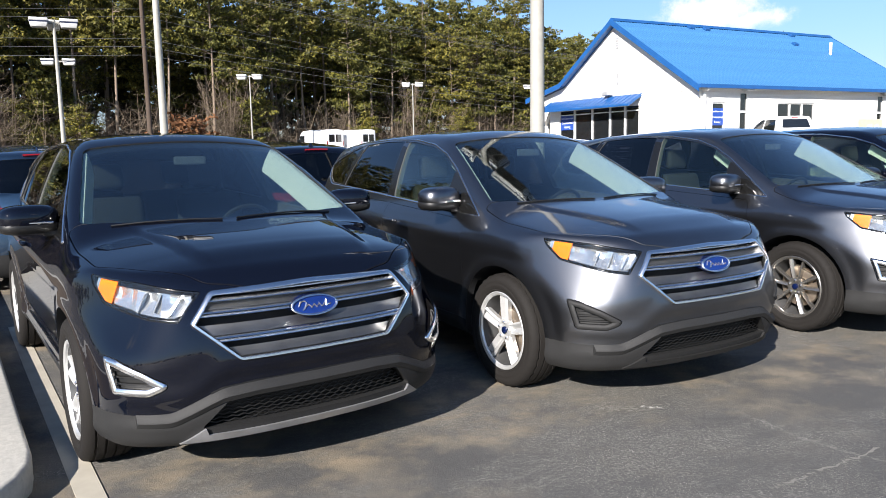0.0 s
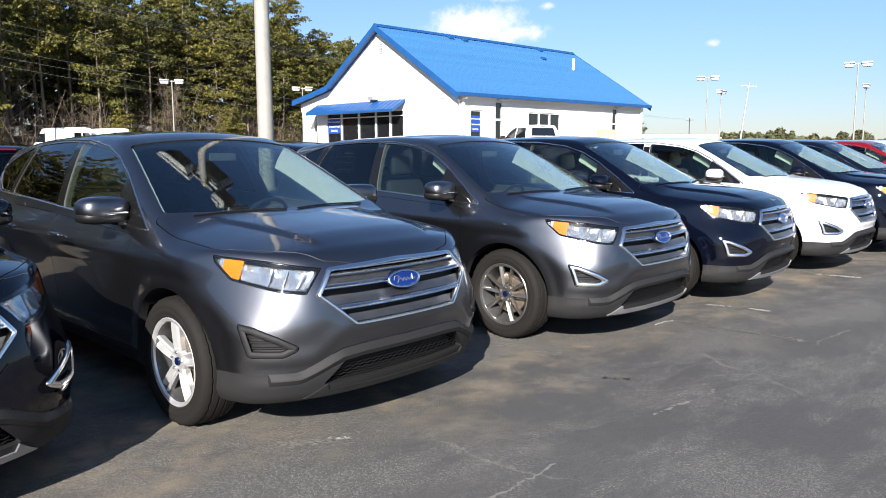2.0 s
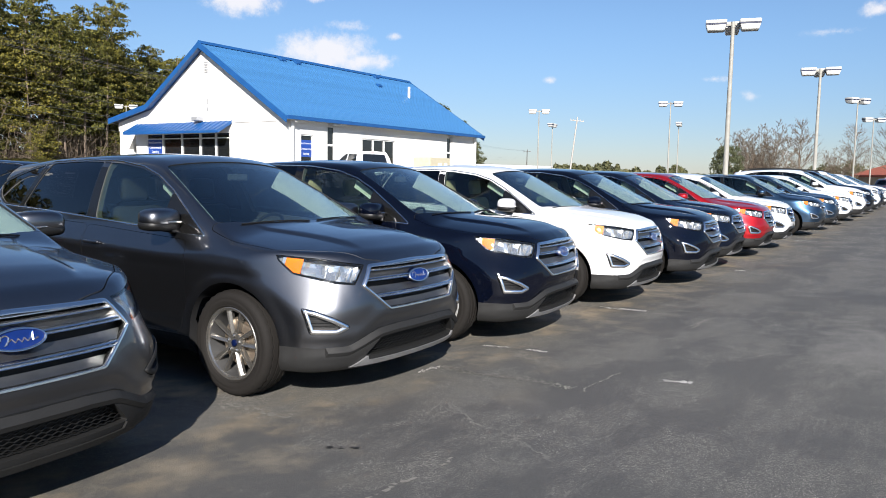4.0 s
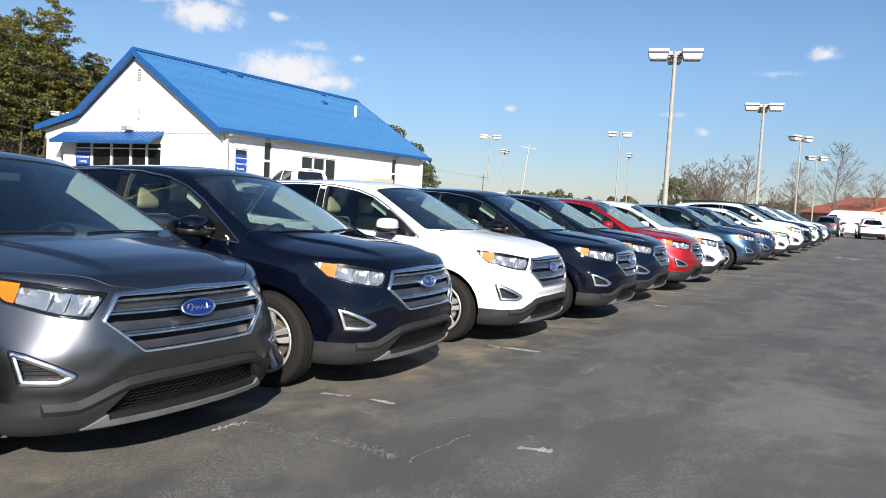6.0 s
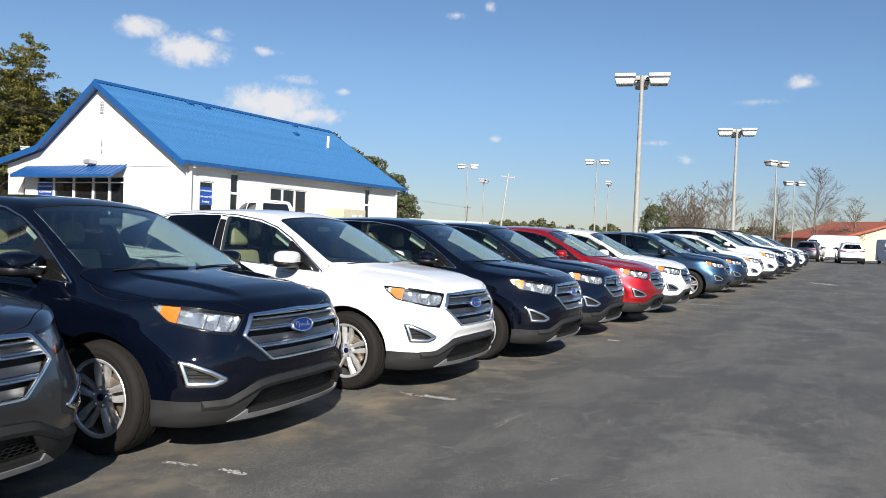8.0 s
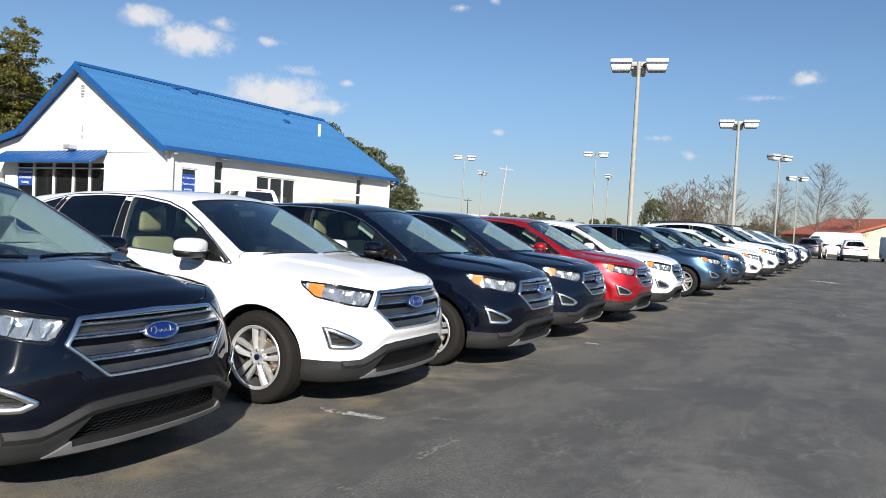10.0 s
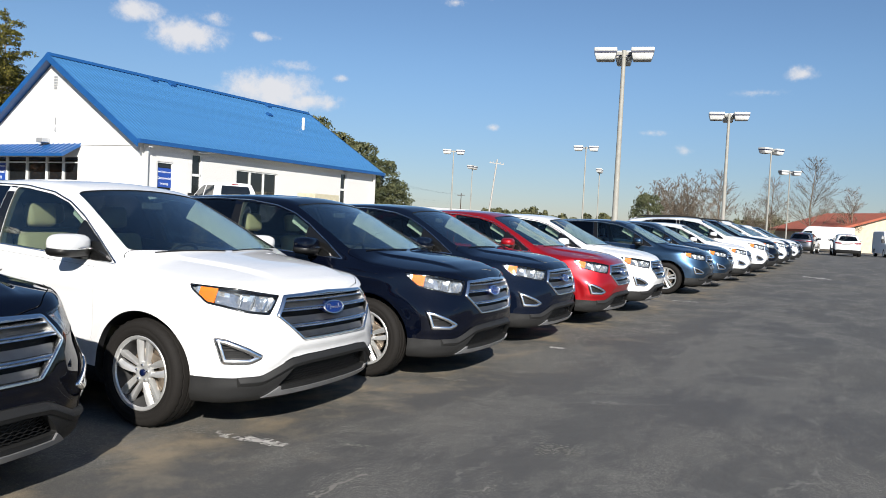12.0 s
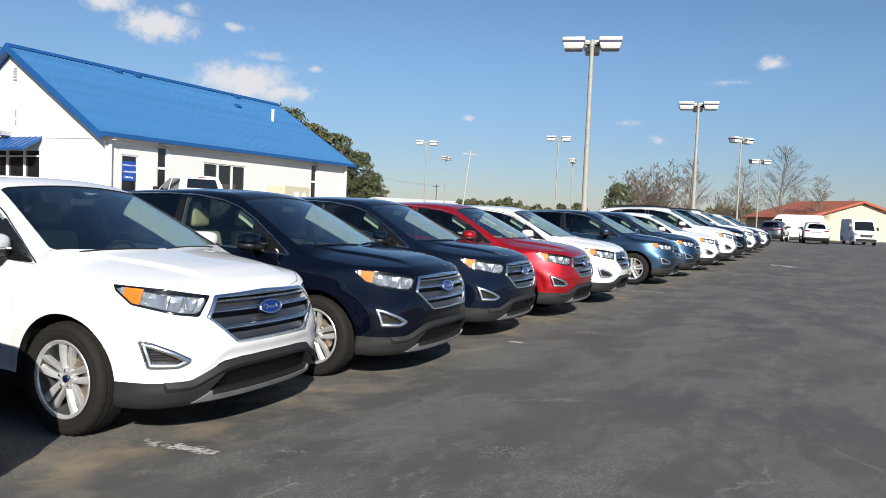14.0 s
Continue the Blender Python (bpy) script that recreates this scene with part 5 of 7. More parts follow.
for x, y, colour, label in ((-6.3, 9.5, "blue", "dark blue suv parked tail to tail behind the row"), (-3.5, 11.05, "navy", "dark suv with red brake light, its tail to the row"), (0.45, 13.5, "black", "black suv parked behind the row of suvs")):
    backed(x, y, 127.0, colour, label, (0.97, 0.98, 0.995))

ROWDIR = Vector((0.853, 0.522))
for s, colour, label, scale in ((28.3, "white", "white suv further along the row", (1.02, 1.0, 1.0)), (31.2, "white", "tall white suv with black roof rails", (1.08, 1.04, 1.13)), (34.2, "black", "tall black suv between white ones", (1.08, 1.04, 1.12)),
                             (37.2, "white", "tall white suv near the row's end", (1.08, 1.04, 1.12)), (40.0, "charcoal", "charcoal suv near the row's end", (1.05, 1.02, 1.06)), (43.0, "white", "white suv at the row's end", (1.05, 1.02, 1.05)), (46.0, "black", "black suv at the row's end", (1.02, 1.0, 1.02))):
    p = Vector((1.342, 4.325)) + ROWDIR * s
    c = parked_far(spot(p.x, p.y, -54.0), colour, "split", M_SEATDARK, True, True, label)
    c.matrix_basis = c.matrix_basis @ Matrix.Diagonal((*scale, 1))
    if scale[2] > 1.1:
        for sd in (1, -1):
            part("roof_rail", sweep([(-1.75, sd * 0.60, 1.60), (-1.6, sd * 0.61, 1.70), (-0.6, sd * 0.61, 1.745), (0.25, sd * 0.60, 1.71), (0.4, sd * 0.59, 1.63)], 0.016, 6), M_BLACK, c, "black roof rail", 50)


def van_shape(x, y, z):
    y = np.abs(y)
    side = y - (1.01 - 0.05 * np.clip((z - 1.0) / 1.4, 0, 1) ** 2 - 0.10 * np.clip((x - 1.9) / 0.9, 0, 2) ** 2)
    low = smax(x - (2.72 - 0.12 * y**2 - 0.06 * (z - 0.7) ** 2), (x - 2.75) * 0.38 + (z - 1.02) * 0.925, 0.10)
    low = smax(low, z - 1.45, 0.05)
    cab = smax((x - 2.2 + 0.1 * y**2) * 0.78 + (z - 1.22) * 0.626, z - (2.42 - 0.05 * (y / 0.9) ** 2 - 0.02 * np.clip(x, 0, 3) ** 2), 0.16)
    f = -smax(-low, -cab, 0.05)
    f = smax(f, -x - 2.78, 0.06)
    f = smax(f, side, 0.12)
    return smax(f, 0.30 - z, 0.03)


def build_van():
    van = thing("cargo_van", "white cargo van with dark rear windows", "van")
    body = skin(van_shape, ((-2.3, 1.9), 0.5, 0.85), (-2.9, 2.9, 1.15, 0.1, 2.6), (40, 18, 22))
    wells = []
    for a in (1.75, -1.75):
        c = cleaned(lathe([(0.0, 0.6), (0.40, 0.6), (0.40, 1.3), (0.0, 1.3)], 24))
        c.transform(Matrix.Translation((a, 0, 0.38)))
        wells += both(c)
    part("body", cut(body, wells), PAINT["white"], van, "", 35)
    ACTIVE[0] = van_shape
    ws = (0.78, 0.0, 0.6258)
    REACH[ws] = (1.2, 3.4)
    part("windscreen", drape(rounded_poly(plane2([(2.1, 0.82, 1.32), (1.42, 0.74, 2.1), (1.42, -0.74, 2.1), (2.1, -0.82, 1.32)], ws), 0.06), ws, 0.004, -0.02, 0.15), M_WINDOW_CAR, van, "", 30)
    for y0, y1 in ((0.08, 0.72), (-0.72, -0.08)):
        part("rear_window", drape(rounded_poly(V2((-y0, 1.35), (-y1, 1.35), (-y1, 1.98), (-y0, 1.98)), 0.05), TAIL, 0.004, -0.02, 0.15), M_WINDOW_CAR, van, "", 30)
    for me in both(drape(rounded_poly(plane2([(1.95, 1, 1.30), (1.45, 1, 1.95), (0.75, 1, 1.95), (0.75, 1, 1.30)], SIDE), 0.05), SIDE, 0.004, -0.02, 0.15)):
        part("side_window", me, M_WINDOW_CAR, van, "", 30)
    part("grille", drape(rounded_poly(V2((-0.45, 0.72), (0.45, 0.72), (0.55, 0.98), (-0.55, 0.98)), 0.04), FRONT, 0.008, -0.02, 0.1), M_BLACK, van, "dark grille", 30)
    part("bumper", drape(rounded_poly(V2((-0.85, 0.34), (0.85, 0.34), (0.85, 0.58), (-0.85, 0.58)), 0.05), FRONT, 0.03, -0.04, 0.1), M_CLAD, van, "grey bumper", 30)
    for s in (1, -1):
        me = drape(rounded_poly(V2((s * 0.62, 0.86), (s * 0.90, 0.90), (s * 0.92, 1.08), (s * 0.66, 1.02)), 0.03), FRONT, 0.006, -0.03, 0.1)
        part("headlamp", me, M_REFLECTOR, van, "", 30)
        part("tail_lamp", drape(rounded_poly(V2((s * 0.86, 1.0), (s * 0.96, 1.0), (s * 0.96, 1.45), (s * 0.86, 1.45)), 0.02), TAIL, 0.006, -0.03, 0.1), M_REDLENS, van, "", 30)
        part("door_mirror", rounded(1.62, 1.74, s * 1.12 - 0.10, s * 1.12 + 0.10, 1.32, 1.66, 0.04, 2), M_BLACK, van)
        for x in (1.75, -1.75):
            add_wheel(van, x, s, "split", WHEEL_R, 0.88, 1.0, False)
    ACTIVE[0] = suv_shape
    return van


M_WINDOW_CAR = plain("dark_vehicle_glass", (0.010, 0.012, 0.014), 0.05, 0.0, 0.0, 3, Coat_Weight=1.0)
van = build_van()
van.matrix_basis = pose(-15.4, 63.8, 0.85, 0, 0, 140) @ Matrix.Diagonal((0.88, 0.9, 0.98, 1))
for x, y, h in ((-12.5, 64.3, 140),):
    copy_thing(van, pose(x, y, 0.85, 0, 0, h) @ Matrix.Diagonal((0.88, 0.9, 0.98, 1)))
for x, y, h, k in ((71.9, 49.1, 123, 1.0), (66.9, 39.4, 224, 0.88)):
    copy_thing(van, pose(x, y, ground_z(x, y), 0, 0, h)).matrix_basis = pose(x, y, ground_z(x, y), 0, 0, h) @ Matrix.Diagonal((k, k, k, 1))
backed(61.4, 39.7, 38, "white", "white suv, its tail towards the lot's far end")
plainer.matrix_basis = pose(62.3, 43.9, ground_z(62.3, 43.9), 0, 0, 28)
tagged(dress(plainer, "grey", "split", M_SEATDARK, True, True, "", False), "silver-grey suv beside a white van", "suv", "further parked suvs")


def truck_shape(x, y, z):
    y = np.abs(y)
    side = y - (0.985 - 0.22 * np.clip((z - 1.2) / 0.75, 0, 2) ** 1.5)
    low = smax(x - 2.85 + 0.1 * y**2, z - (1.25 - 0.02 * np.clip(x, 0, 3) ** 2), 0.12)
    low = smax(low, -x - 2.9, 0.05)
    cab = smax((x - 1.35) * 0.55 + (z - 1.25) * 0.835, z - (1.96 - 0.05 * y**2), 0.12)
    cab = smax(cab, -(x + 1.05) * 0.95 + (z - 1.3) * 0.31, 0.06)
    f = -smax(-low, -cab, 0.04)
    f = smax(f, side, 0.08)
    return smax(f, 0.40 - z, 0.03)


def build_truck():
    t = thing("pickup_truck", "white crew-cab pickup truck beside the white building", "pickup")
    body = skin(truck_shape, ((-2.4, 2.3), 0.5, 0.9), (-3.0, 3.0, 1.15, 0.2, 2.1), (60, 22, 22))
    holes = [prism([(-2.80, 0.80), (-1.35, 0.80), (-1.35, 1.6), (-2.80, 1.6)], "y", -0.82, 0.82)]
    for a in (1.85, -1.85):
        c = cleaned(lathe([(0.0, 0.6), (0.46, 0.6), (0.46, 1.3), (0.0, 1.3)], 28))
        c.transform(Matrix.Translation((a, 0, 0.45)))
        holes += both(c)
    part("body", cut(body, holes), PAINT["white"], t, "", 35)
    ACTIVE[0] = truck_shape
    back = (-0.95, 0.0, 0.3122)
    front = (0.55, 0.0, 0.8352)
    REACH[back], REACH[front] = (0.3, 2.6), (1.0, 2.9)
    part("rear_window", drape(rounded_poly(plane2([(-1.05, 0.70, 1.36), (-0.9, 0.60, 1.82), (-0.9, -0.60, 1.82), (-1.05, -0.70, 1.36)], back), 0.05), back, 0.004, -0.02, 0.12), M_WINDOW_CAR, t, "dark rear window", 30)
    part("brake_light", drape(V2(*[(u, v) for u, v in [(q.x, q.y) for q in plane2([(-0.88, 0.15, 1.87), (-0.88, -0.15, 1.87), (-0.87, -0.15, 1.90), (-0.87, 0.15, 1.90)], back)]]), back, 0.015, -0.02, 0.1), M_REDLENS, t, "red brake light")
    part("windscreen", drape(rounded_poly(plane2([(1.25, 0.78, 1.32), (0.5, 0.64, 1.85), (0.5, -0.64, 1.85), (1.25, -0.78, 1.32)], front), 0.05), front, 0.004, -0.02, 0.12), M_WINDOW_CAR, t, "", 30)
    for pts in ([(1.05, 1.30), (0.60, 1.68), (0.30, 1.82), (0.12, 1.82), (0.12, 1.30)], [(0.02, 1.30), (0.02, 1.82), (-0.72, 1.80), (-0.88, 1.30)]):
        for me in both(drape(rounded_poly(plane2([(x, 1, z) for x, z in pts], SIDE), 0.04), SIDE, 0.004, -0.02, 0.12)):
            part("side_window", me, M_WINDOW_CAR, t, "", 30)
    for s in (1, -1):
        part("door_mirror", rounded(0.92, 1.05, s * 1.12 - 0.12, s * 1.12 + 0.12, 1.22, 1.46, 0.03, 2), M_BLACK, t)
        part("tail_lamp", rounded(-2.93, -2.86, s * 0.9 - 0.08, s * 0.9 + 0.08, 0.82, 1.2, 0.02, 2), M_REDLENS, t)
        for x in (1.85, -1.85):
            add_wheel(t, x, s, "star", 0.41, 0.85, 1.1, False)
    ACTIVE[0] = suv_shape
    return t


truck = build_truck()
truck.matrix_basis = pose(13.1, 35.85, ground_z(13.1, 35.85), 0, 0, 103)

# papers in the cars
for bx, by, turn, colour, *rest in ROW:
    m = spot(bx, by, turn)
    if abs(bx - 3.738) < 0.01:
        ACTIVE[0] = suv_shape
        sticker = thing("window_sticker", "printed price sheet inside the grey suv's rear window", "sticker")
        sticker.matrix_basis = m
        sheet = mirrored(drape(plane2([(-0.66, 0.8, 1.315), (-0.72, 0.8, 1.555), (-1.16, 0.8, 1.555), (-1.16, 0.8, 1.315)], SIDE), SIDE, -0.0135, -0.0145, 0.1))
        part("sheet", sheet, M_PAPER, sticker)
        for k in range(7):
            z = 1.335 + 0.029 * k
            w0, w1 = (-0.77, -1.12) if k % 3 else (-0.77, -0.92)
            part("print_bar", mirrored(drape(plane2([(w0, 0.8, z), (w0, 0.8, z + 0.014), (w1, 0.8, z + 0.014), (w1, 0.8, z)], SIDE), SIDE, -0.0122, -0.0132, 0.1)), M_INK, sticker)
    if abs(bx - 5.754) < 0.01:
        paper = part("paper", boxes((0.85, 1.02, -0.10, 0.28, 0.0, 0.002)), M_PAPER)
        paper.matrix_basis = m @ pose(0, 0, 1.145, 0, -6, 0)
        tagged(paper, "white sheet of paper on a dashboard", "paper")

# ---------------------------------------------------------------- the white building with the blue metal roof
M_WALL = plain("white_painted_wall", (0.70, 0.69, 0.665), 0.8, 0.0, 0.25, 22)
M_ROOF = plain("blue_roof_metal", (0.052, 0.178, 0.375), 0.42, 0.0, 0.0, 1.2)
M_ROOFDARK = plain("blue_fascia_metal", (0.014, 0.085, 0.26), 0.4, 0.0, 0.0, 2)
M_WINDOW = plain("dark_window_glass", (0.012, 0.014, 0.016), 0.06, 0.0, 0.0, 3, Coat_Weight=1.0)
M_FRAME = plain("white_window_frame", (0.72, 0.72, 0.70), 0.5, 0.0, 0.0, 10)
M_SIGN = plain("blue_sign", (0.02, 0.07, 0.33), 0.4, 0.0, 0.0, 4)
M_LETTER = plain("white_lettering", (0.8, 0.8, 0.8), 0.5, 0.0, 0.0, 4)
M_CREAM = plain("cream_cabinet", (0.55, 0.50, 0.36), 0.6, 0.0, 0.1, 8)
M_GALV = plain("grey_vent_metal", (0.45, 0.46, 0.47), 0.4, 0.4, 0.0, 8)
BASE = pose(9.89, 38.29, 0.72, 0, 0, 32.28)
LONG, RIDGE_W, RIDGE_Z, EAVE_Z, KINK, LEFT = 18.0, 6.1, 7.66, 3.70, (10.8, 4.55), (14.3, 3.85)


def lettering(text, size, parent, at, name="lettering", material=None):
    cu = bpy.data.curves.new("text", "FONT")
    cu.body, cu.size, cu.align_x, cu.extrude = text, size, "CENTER", 0.004
    tmp = new("text", cu)
    deps = bpy.context.evaluated_depsgraph_get()
    me = bpy.data.meshes.new_from_object(tmp.evaluated_get(deps))
    bpy.data.objects.remove(tmp)
    me.materials.clear()
    ob = part(name, me, material or M_LETTER, parent)
    ob.matrix_basis = at
    return ob


def build_hall():
    hall = thing("dealership_building", "white single-storey building with blue metal roof and awning", "building")
    hall.matrix_basis = BASE
    # gable walls with the eaves' outline; pieces round the window band of the front gable
    roofline = [(0.0, EAVE_Z - 0.1), (RIDGE_W, RIDGE_Z - 0.22), (KINK[0], KINK[1] - 0.22), (14.0, LEFT[1] - 0.2)]
    upper = prism([(0.0, 2.90), (12.3, 2.90), (12.3, 3.15), (14.0, 3.15)] + roofline[::-1], "x", 0.0, 0.25)
    part("wall", upper, M_WALL, hall, "white gable wall")
    for piece in ((0, 0.25, 0, 4.2, -0.9, 2.90), (0, 0.25, 11.4, 12.3, -0.9, 2.90), (0, 0.25, 4.2, 11.4, -0.9, 0.35)):
        part("wall", boxes(piece), M_WALL, hall)
    part("wall", prism([(0.0, -0.9), (12.3, -0.9), (12.3, 3.6)] + [(KINK[0], KINK[1] - 0.22), (RIDGE_W, RIDGE_Z - 0.22), (0.0, EAVE_Z - 0.1)], "x", LONG - 0.25, LONG), M_WALL, hall, "white gable wall")
    part("wall", boxes((0.25, LONG - 0.25, 12.05, 12.3, -0.9, 3.7)), M_WALL, hall)
    # long wall: pieces between its openings
    holes = [(0.97, 1.88, 0.15, 2.82), (2.93, 3.53, 0.15, 3.34), (5.80, 8.80, 0.55, 2.84), (14.37, 14.95, 0.15, 3.40)]
    spec, x = [], 0.25
    for a, b, z0, z1 in holes:
        spec += [(x, a, 0, 0.25, -0.9, EAVE_Z - 0.05), (a, b, 0, 0.25, -0.9, z0), (a, b, 0, 0.25, z1, EAVE_Z - 0.05)]
        x = b
    spec.append((x, LONG - 0.25, 0, 0.25, -0.9, EAVE_Z - 0.05))
    for piece in spec:
        part("wall", boxes(piece), M_WALL, hall, "white long wall")
    part("cornice", boxes((0.0, LONG, -0.035, 0.0, EAVE_Z - 0.42, EAVE_Z - 0.36), (0.0, LONG, -0.05, 0.0, EAVE_Z - 0.16, EAVE_Z - 0.05)), M_WALL, hall)
    part("cornice", boxes((-0.035, 0.0, 0.0, 4.0, 3.42, 3.48)), M_WALL, hall)
    for a, b, z0, z1 in holes:
        w = part("window", boxes((a, b, 0.10, 0.12, z0, z1)), M_WINDOW, hall, "dark window in white wall")
        n = 3 if b - a > 2 else 1
        part("window_frame", boxes((a, a + 0.06, 0.04, 0.13, z0, z1), (b - 0.06, b, 0.04, 0.13, z0, z1), (a, b, 0.04, 0.13, z1 - 0.06, z1), (a, b, 0.04, 0.13, z0, z0 + 0.06)), M_FRAME, w)
        for k in range(1, n):
            c = a + (b - a) * k / n
            part("mullion", boxes((c - 0.05, c + 0.05, 0.04, 0.13, z0, z1)), M_FRAME, w)
        if n == 1 and a > 2:
            part("transom", boxes((a, b, 0.04, 0.13, 2.30, 2.42)), M_FRAME, w)
    # front window band
    edges = [4.2, 5.36, 6.63, 8.2, 9.87, 11.4]
    for a, b in zip(edges, edges[1:]):
        w = part("window", boxes((0.10, 0.12, a, b, 0.35, 2.90)), M_WINDOW, hall, "dark shop window under a blue awning")
        part("mullion", boxes((0.03, 0.14, a - 0.06, a + 0.06, 0.35, 2.90)), M_FRAME, w)
        part("transom", boxes((0.03, 0.14, a, b, 2.62, 2.68)), M_FRAME, w)
    part("mullion", boxes((0.03, 0.14, 11.30, 11.4, 0.35, 2.90)), M_FRAME, hall)
    # signs in two windows
    for m, wide in ((Matrix.Translation((0.08, 10.62, 0)) @ Matrix(((0, 0, -1, 0), (-1, 0, 0, 0), (0, 1, 0, 0), (0, 0, 0, 1))), 1.25), (Matrix.Translation((1.42, 0.09, 0)) @ Matrix(((1, 0, 0, 0), (0, 0, -1, 0), (0, 1, 0, 0), (0, 0, 0, 1))), 0.88)):
        z = 2.05 if wide > 1 else 1.98
        sign = part("sign", boxes((-wide / 2, wide / 2, 0.0, 0.86, 0.0, 0.01)), M_SIGN, hall, "blue sign in the window with white lettering")
        sign.matrix_basis = m @ Matrix.Translation((0, z - 0.30, 0))
        k = wide / 1.25
        lettering("Fleet Department", 0.165 * k, sign, Matrix.Translation((0, 0.655, 0.014)))
        lettering("Commercial", 0.215 * k, sign, Matrix.Translation((0, 0.36, 0.014)))
        lettering("Leasing", 0.215 * k, sign, Matrix.Translation((0, 0.12, 0.014)))
    # roof: metal panels with raised seams, in each slope
    n = 88
    wide = (LONG + 0.8) / n

    def slope(a, b, label):
        (w0, z0), (w1, z1) = a, b
        ln = math.hypot(w1 - w0, z1 - z0)
        sheet = boxes((0, wide - 0.002, 0, ln, -0.05, 0.0), (0, 0.032, 0, ln, 0.0, 0.026))
        me = bpy.data.meshes.new("roof_panel")
        sheet.to_mesh(me)
        sheet.free()
        me.materials.append(M_ROOF)
        roof = part("roof", boxes((-0.4, LONG + 0.4, 0, ln, -0.16, -0.06)), M_ROOFDARK, hall, label)
        ang = math.atan2(z1 - z0, w1 - w0)
        roof.matrix_basis = Matrix.Translation((0, w0, z0)) @ Matrix.Rotation(ang, 4, "X")
        for k in range(n):
            p = new("roof_panel", me)
            p.parent = roof
            p.matrix_basis = Matrix.Translation((-0.4 + k * wide, 0, 0))
        return roof

    slope((-0.35, EAVE_Z - 0.05), (RIDGE_W, RIDGE_Z), "ribbed blue metal roof slope")
    left = slope((KINK[0], KINK[1]), (RIDGE_W, RIDGE_Z), "ribbed blue metal roof slope")
    left.matrix_basis = Matrix.Translation((LONG, KINK[0], KINK[1])) @ Matrix.Rotation(math.pi, 4, "Z") @ Matrix.Rotation(math.atan2(RIDGE_Z - KINK[1], KINK[0] - RIDGE_W), 4, "X")
    low = slope((LEFT[0], LEFT[1]), KINK, "ribbed blue metal porch roof")
    low.matrix_basis = Matrix.Translation((LONG, LEFT[0], LEFT[1])) @ Matrix.Rotation(math.pi, 4, "Z") @ Matrix.Rotation(math.atan2(KINK[1] - LEFT[1], LEFT[0] - KINK[0]), 4, "X")
    part("ridge_cap", prism([(RIDGE_W - 0.22, RIDGE_Z - 0.08), (RIDGE_W, RIDGE_Z + 0.10), (RIDGE_W + 0.22, RIDGE_Z - 0.08)], "x", -0.42, LONG + 0.42), M_ROOFDARK, hall)
    rake = [(-0.4, EAVE_Z - 0.08), (RIDGE_W, RIDGE_Z + 0.03), (KINK[0], KINK[1] + 0.03), (LEFT[0] + 0.1, LEFT[1] + 0.02)]
    for x0, x1 in ((-0.45, -0.40), (LONG + 0.40, LONG + 0.45)):
        part("rake_board", prism(rake + [(w, z - 0.32) for w, z in rake[::-1]], "x", x0, x1), M_ROOFDARK, hall, "blue rake board")
    part("gutter", boxes((-0.4, LONG + 0.4, -0.50, -0.36, EAVE_Z - 0.22, EAVE_Z - 0.04)), M_ROOFDARK, hall, "blue gutter")
    part("soffit", boxes((0.0, LONG, -0.36, 0.0, EAVE_Z - 0.20, EAVE_Z - 0.17)), M_WALL, hall)
    part("downpipe", boxes((0.20, 0.34, -0.16, -0.04, -0.9, EAVE_Z - 0.2), (0.18, 0.36, -0.4, -0.03, EAVE_Z - 0.34, EAVE_Z - 0.2)), M_WALL, hall)
    part("downpipe", boxes((LONG - 0.34, LONG - 0.2, -0.16, -0.04, -0.9, EAVE_Z - 0.2)), M_WALL, hall)
    # awning
    aw = prism([(0.0, 3.52), (-0.95, 2.98), (-0.95, 2.86), (-0.90, 2.86), (0.0, 3.40)], "z", 0, 1)
    aw.transform(Matrix(((1, 0, 0, 0), (0, 0, 8.15, 4.0), (0, 1, 0, 0), (0, 0, 0, 1))))
    awning = part("awning", cleaned(aw), M_ROOFDARK, hall, "blue metal awning")
    for k in range(21):
        w = 4.02 + 8.10 * k / 20
        part("awning_rib", prism([(0.0, 3.55), (-0.955, 3.01), (-0.955, 2.97), (0.0, 3.51)], "z", 0, 1), M_ROOFDARK, awning).matrix_basis = Matrix(((1, 0, 0, 0), (0, 0, 0.04, w), (0, 1, 0, 0), (0, 0, 0, 1)))
    # porch at the end: column with bracket
    col = boxes((0.0, 0.6, 13.2, 13.9, -0.9, 3.2))
    part("porch_column", col, M_WALL, hall, "white porch column")
    part("bracket", prism([(12.3, 3.2), (13.2, 3.2), (13.2, 2.1)], "x", 0.1, 0.4), M_WALL, hall)
    # wall lamps, vents
    for m in (pose(3.23, -0.2, 3.48), pose(14.8, -0.2, 3.5), pose(-0.2, 6.55, 3.66, 0, 0, -90)):
        lamp_ = part("wall_lamp", rounded(-0.26, 0.26, -0.22, 0.18, -0.10, 0.12, 0.03, 2), M_GALV, hall, "grey wall lamp")
        lamp_.matrix_basis = m
    for k in range(5):
        part("gable_vent_slat", boxes((-0.03, 0.0, 5.87, 6.13, 6.10 + 0.13 * k, 6.17 + 0.13 * k)), M_GALV, hall)
    part("wall_conduit", boxes((-0.05, 0.0, 5.88, 5.95, 4.1, 4.3), (-0.05, 0.0, 5.88, 5.95, 4.45, 4.75)), M_GALV, hall)
    ang = math.atan2(RIDGE_Z - EAVE_Z, RIDGE_W + 0.35)
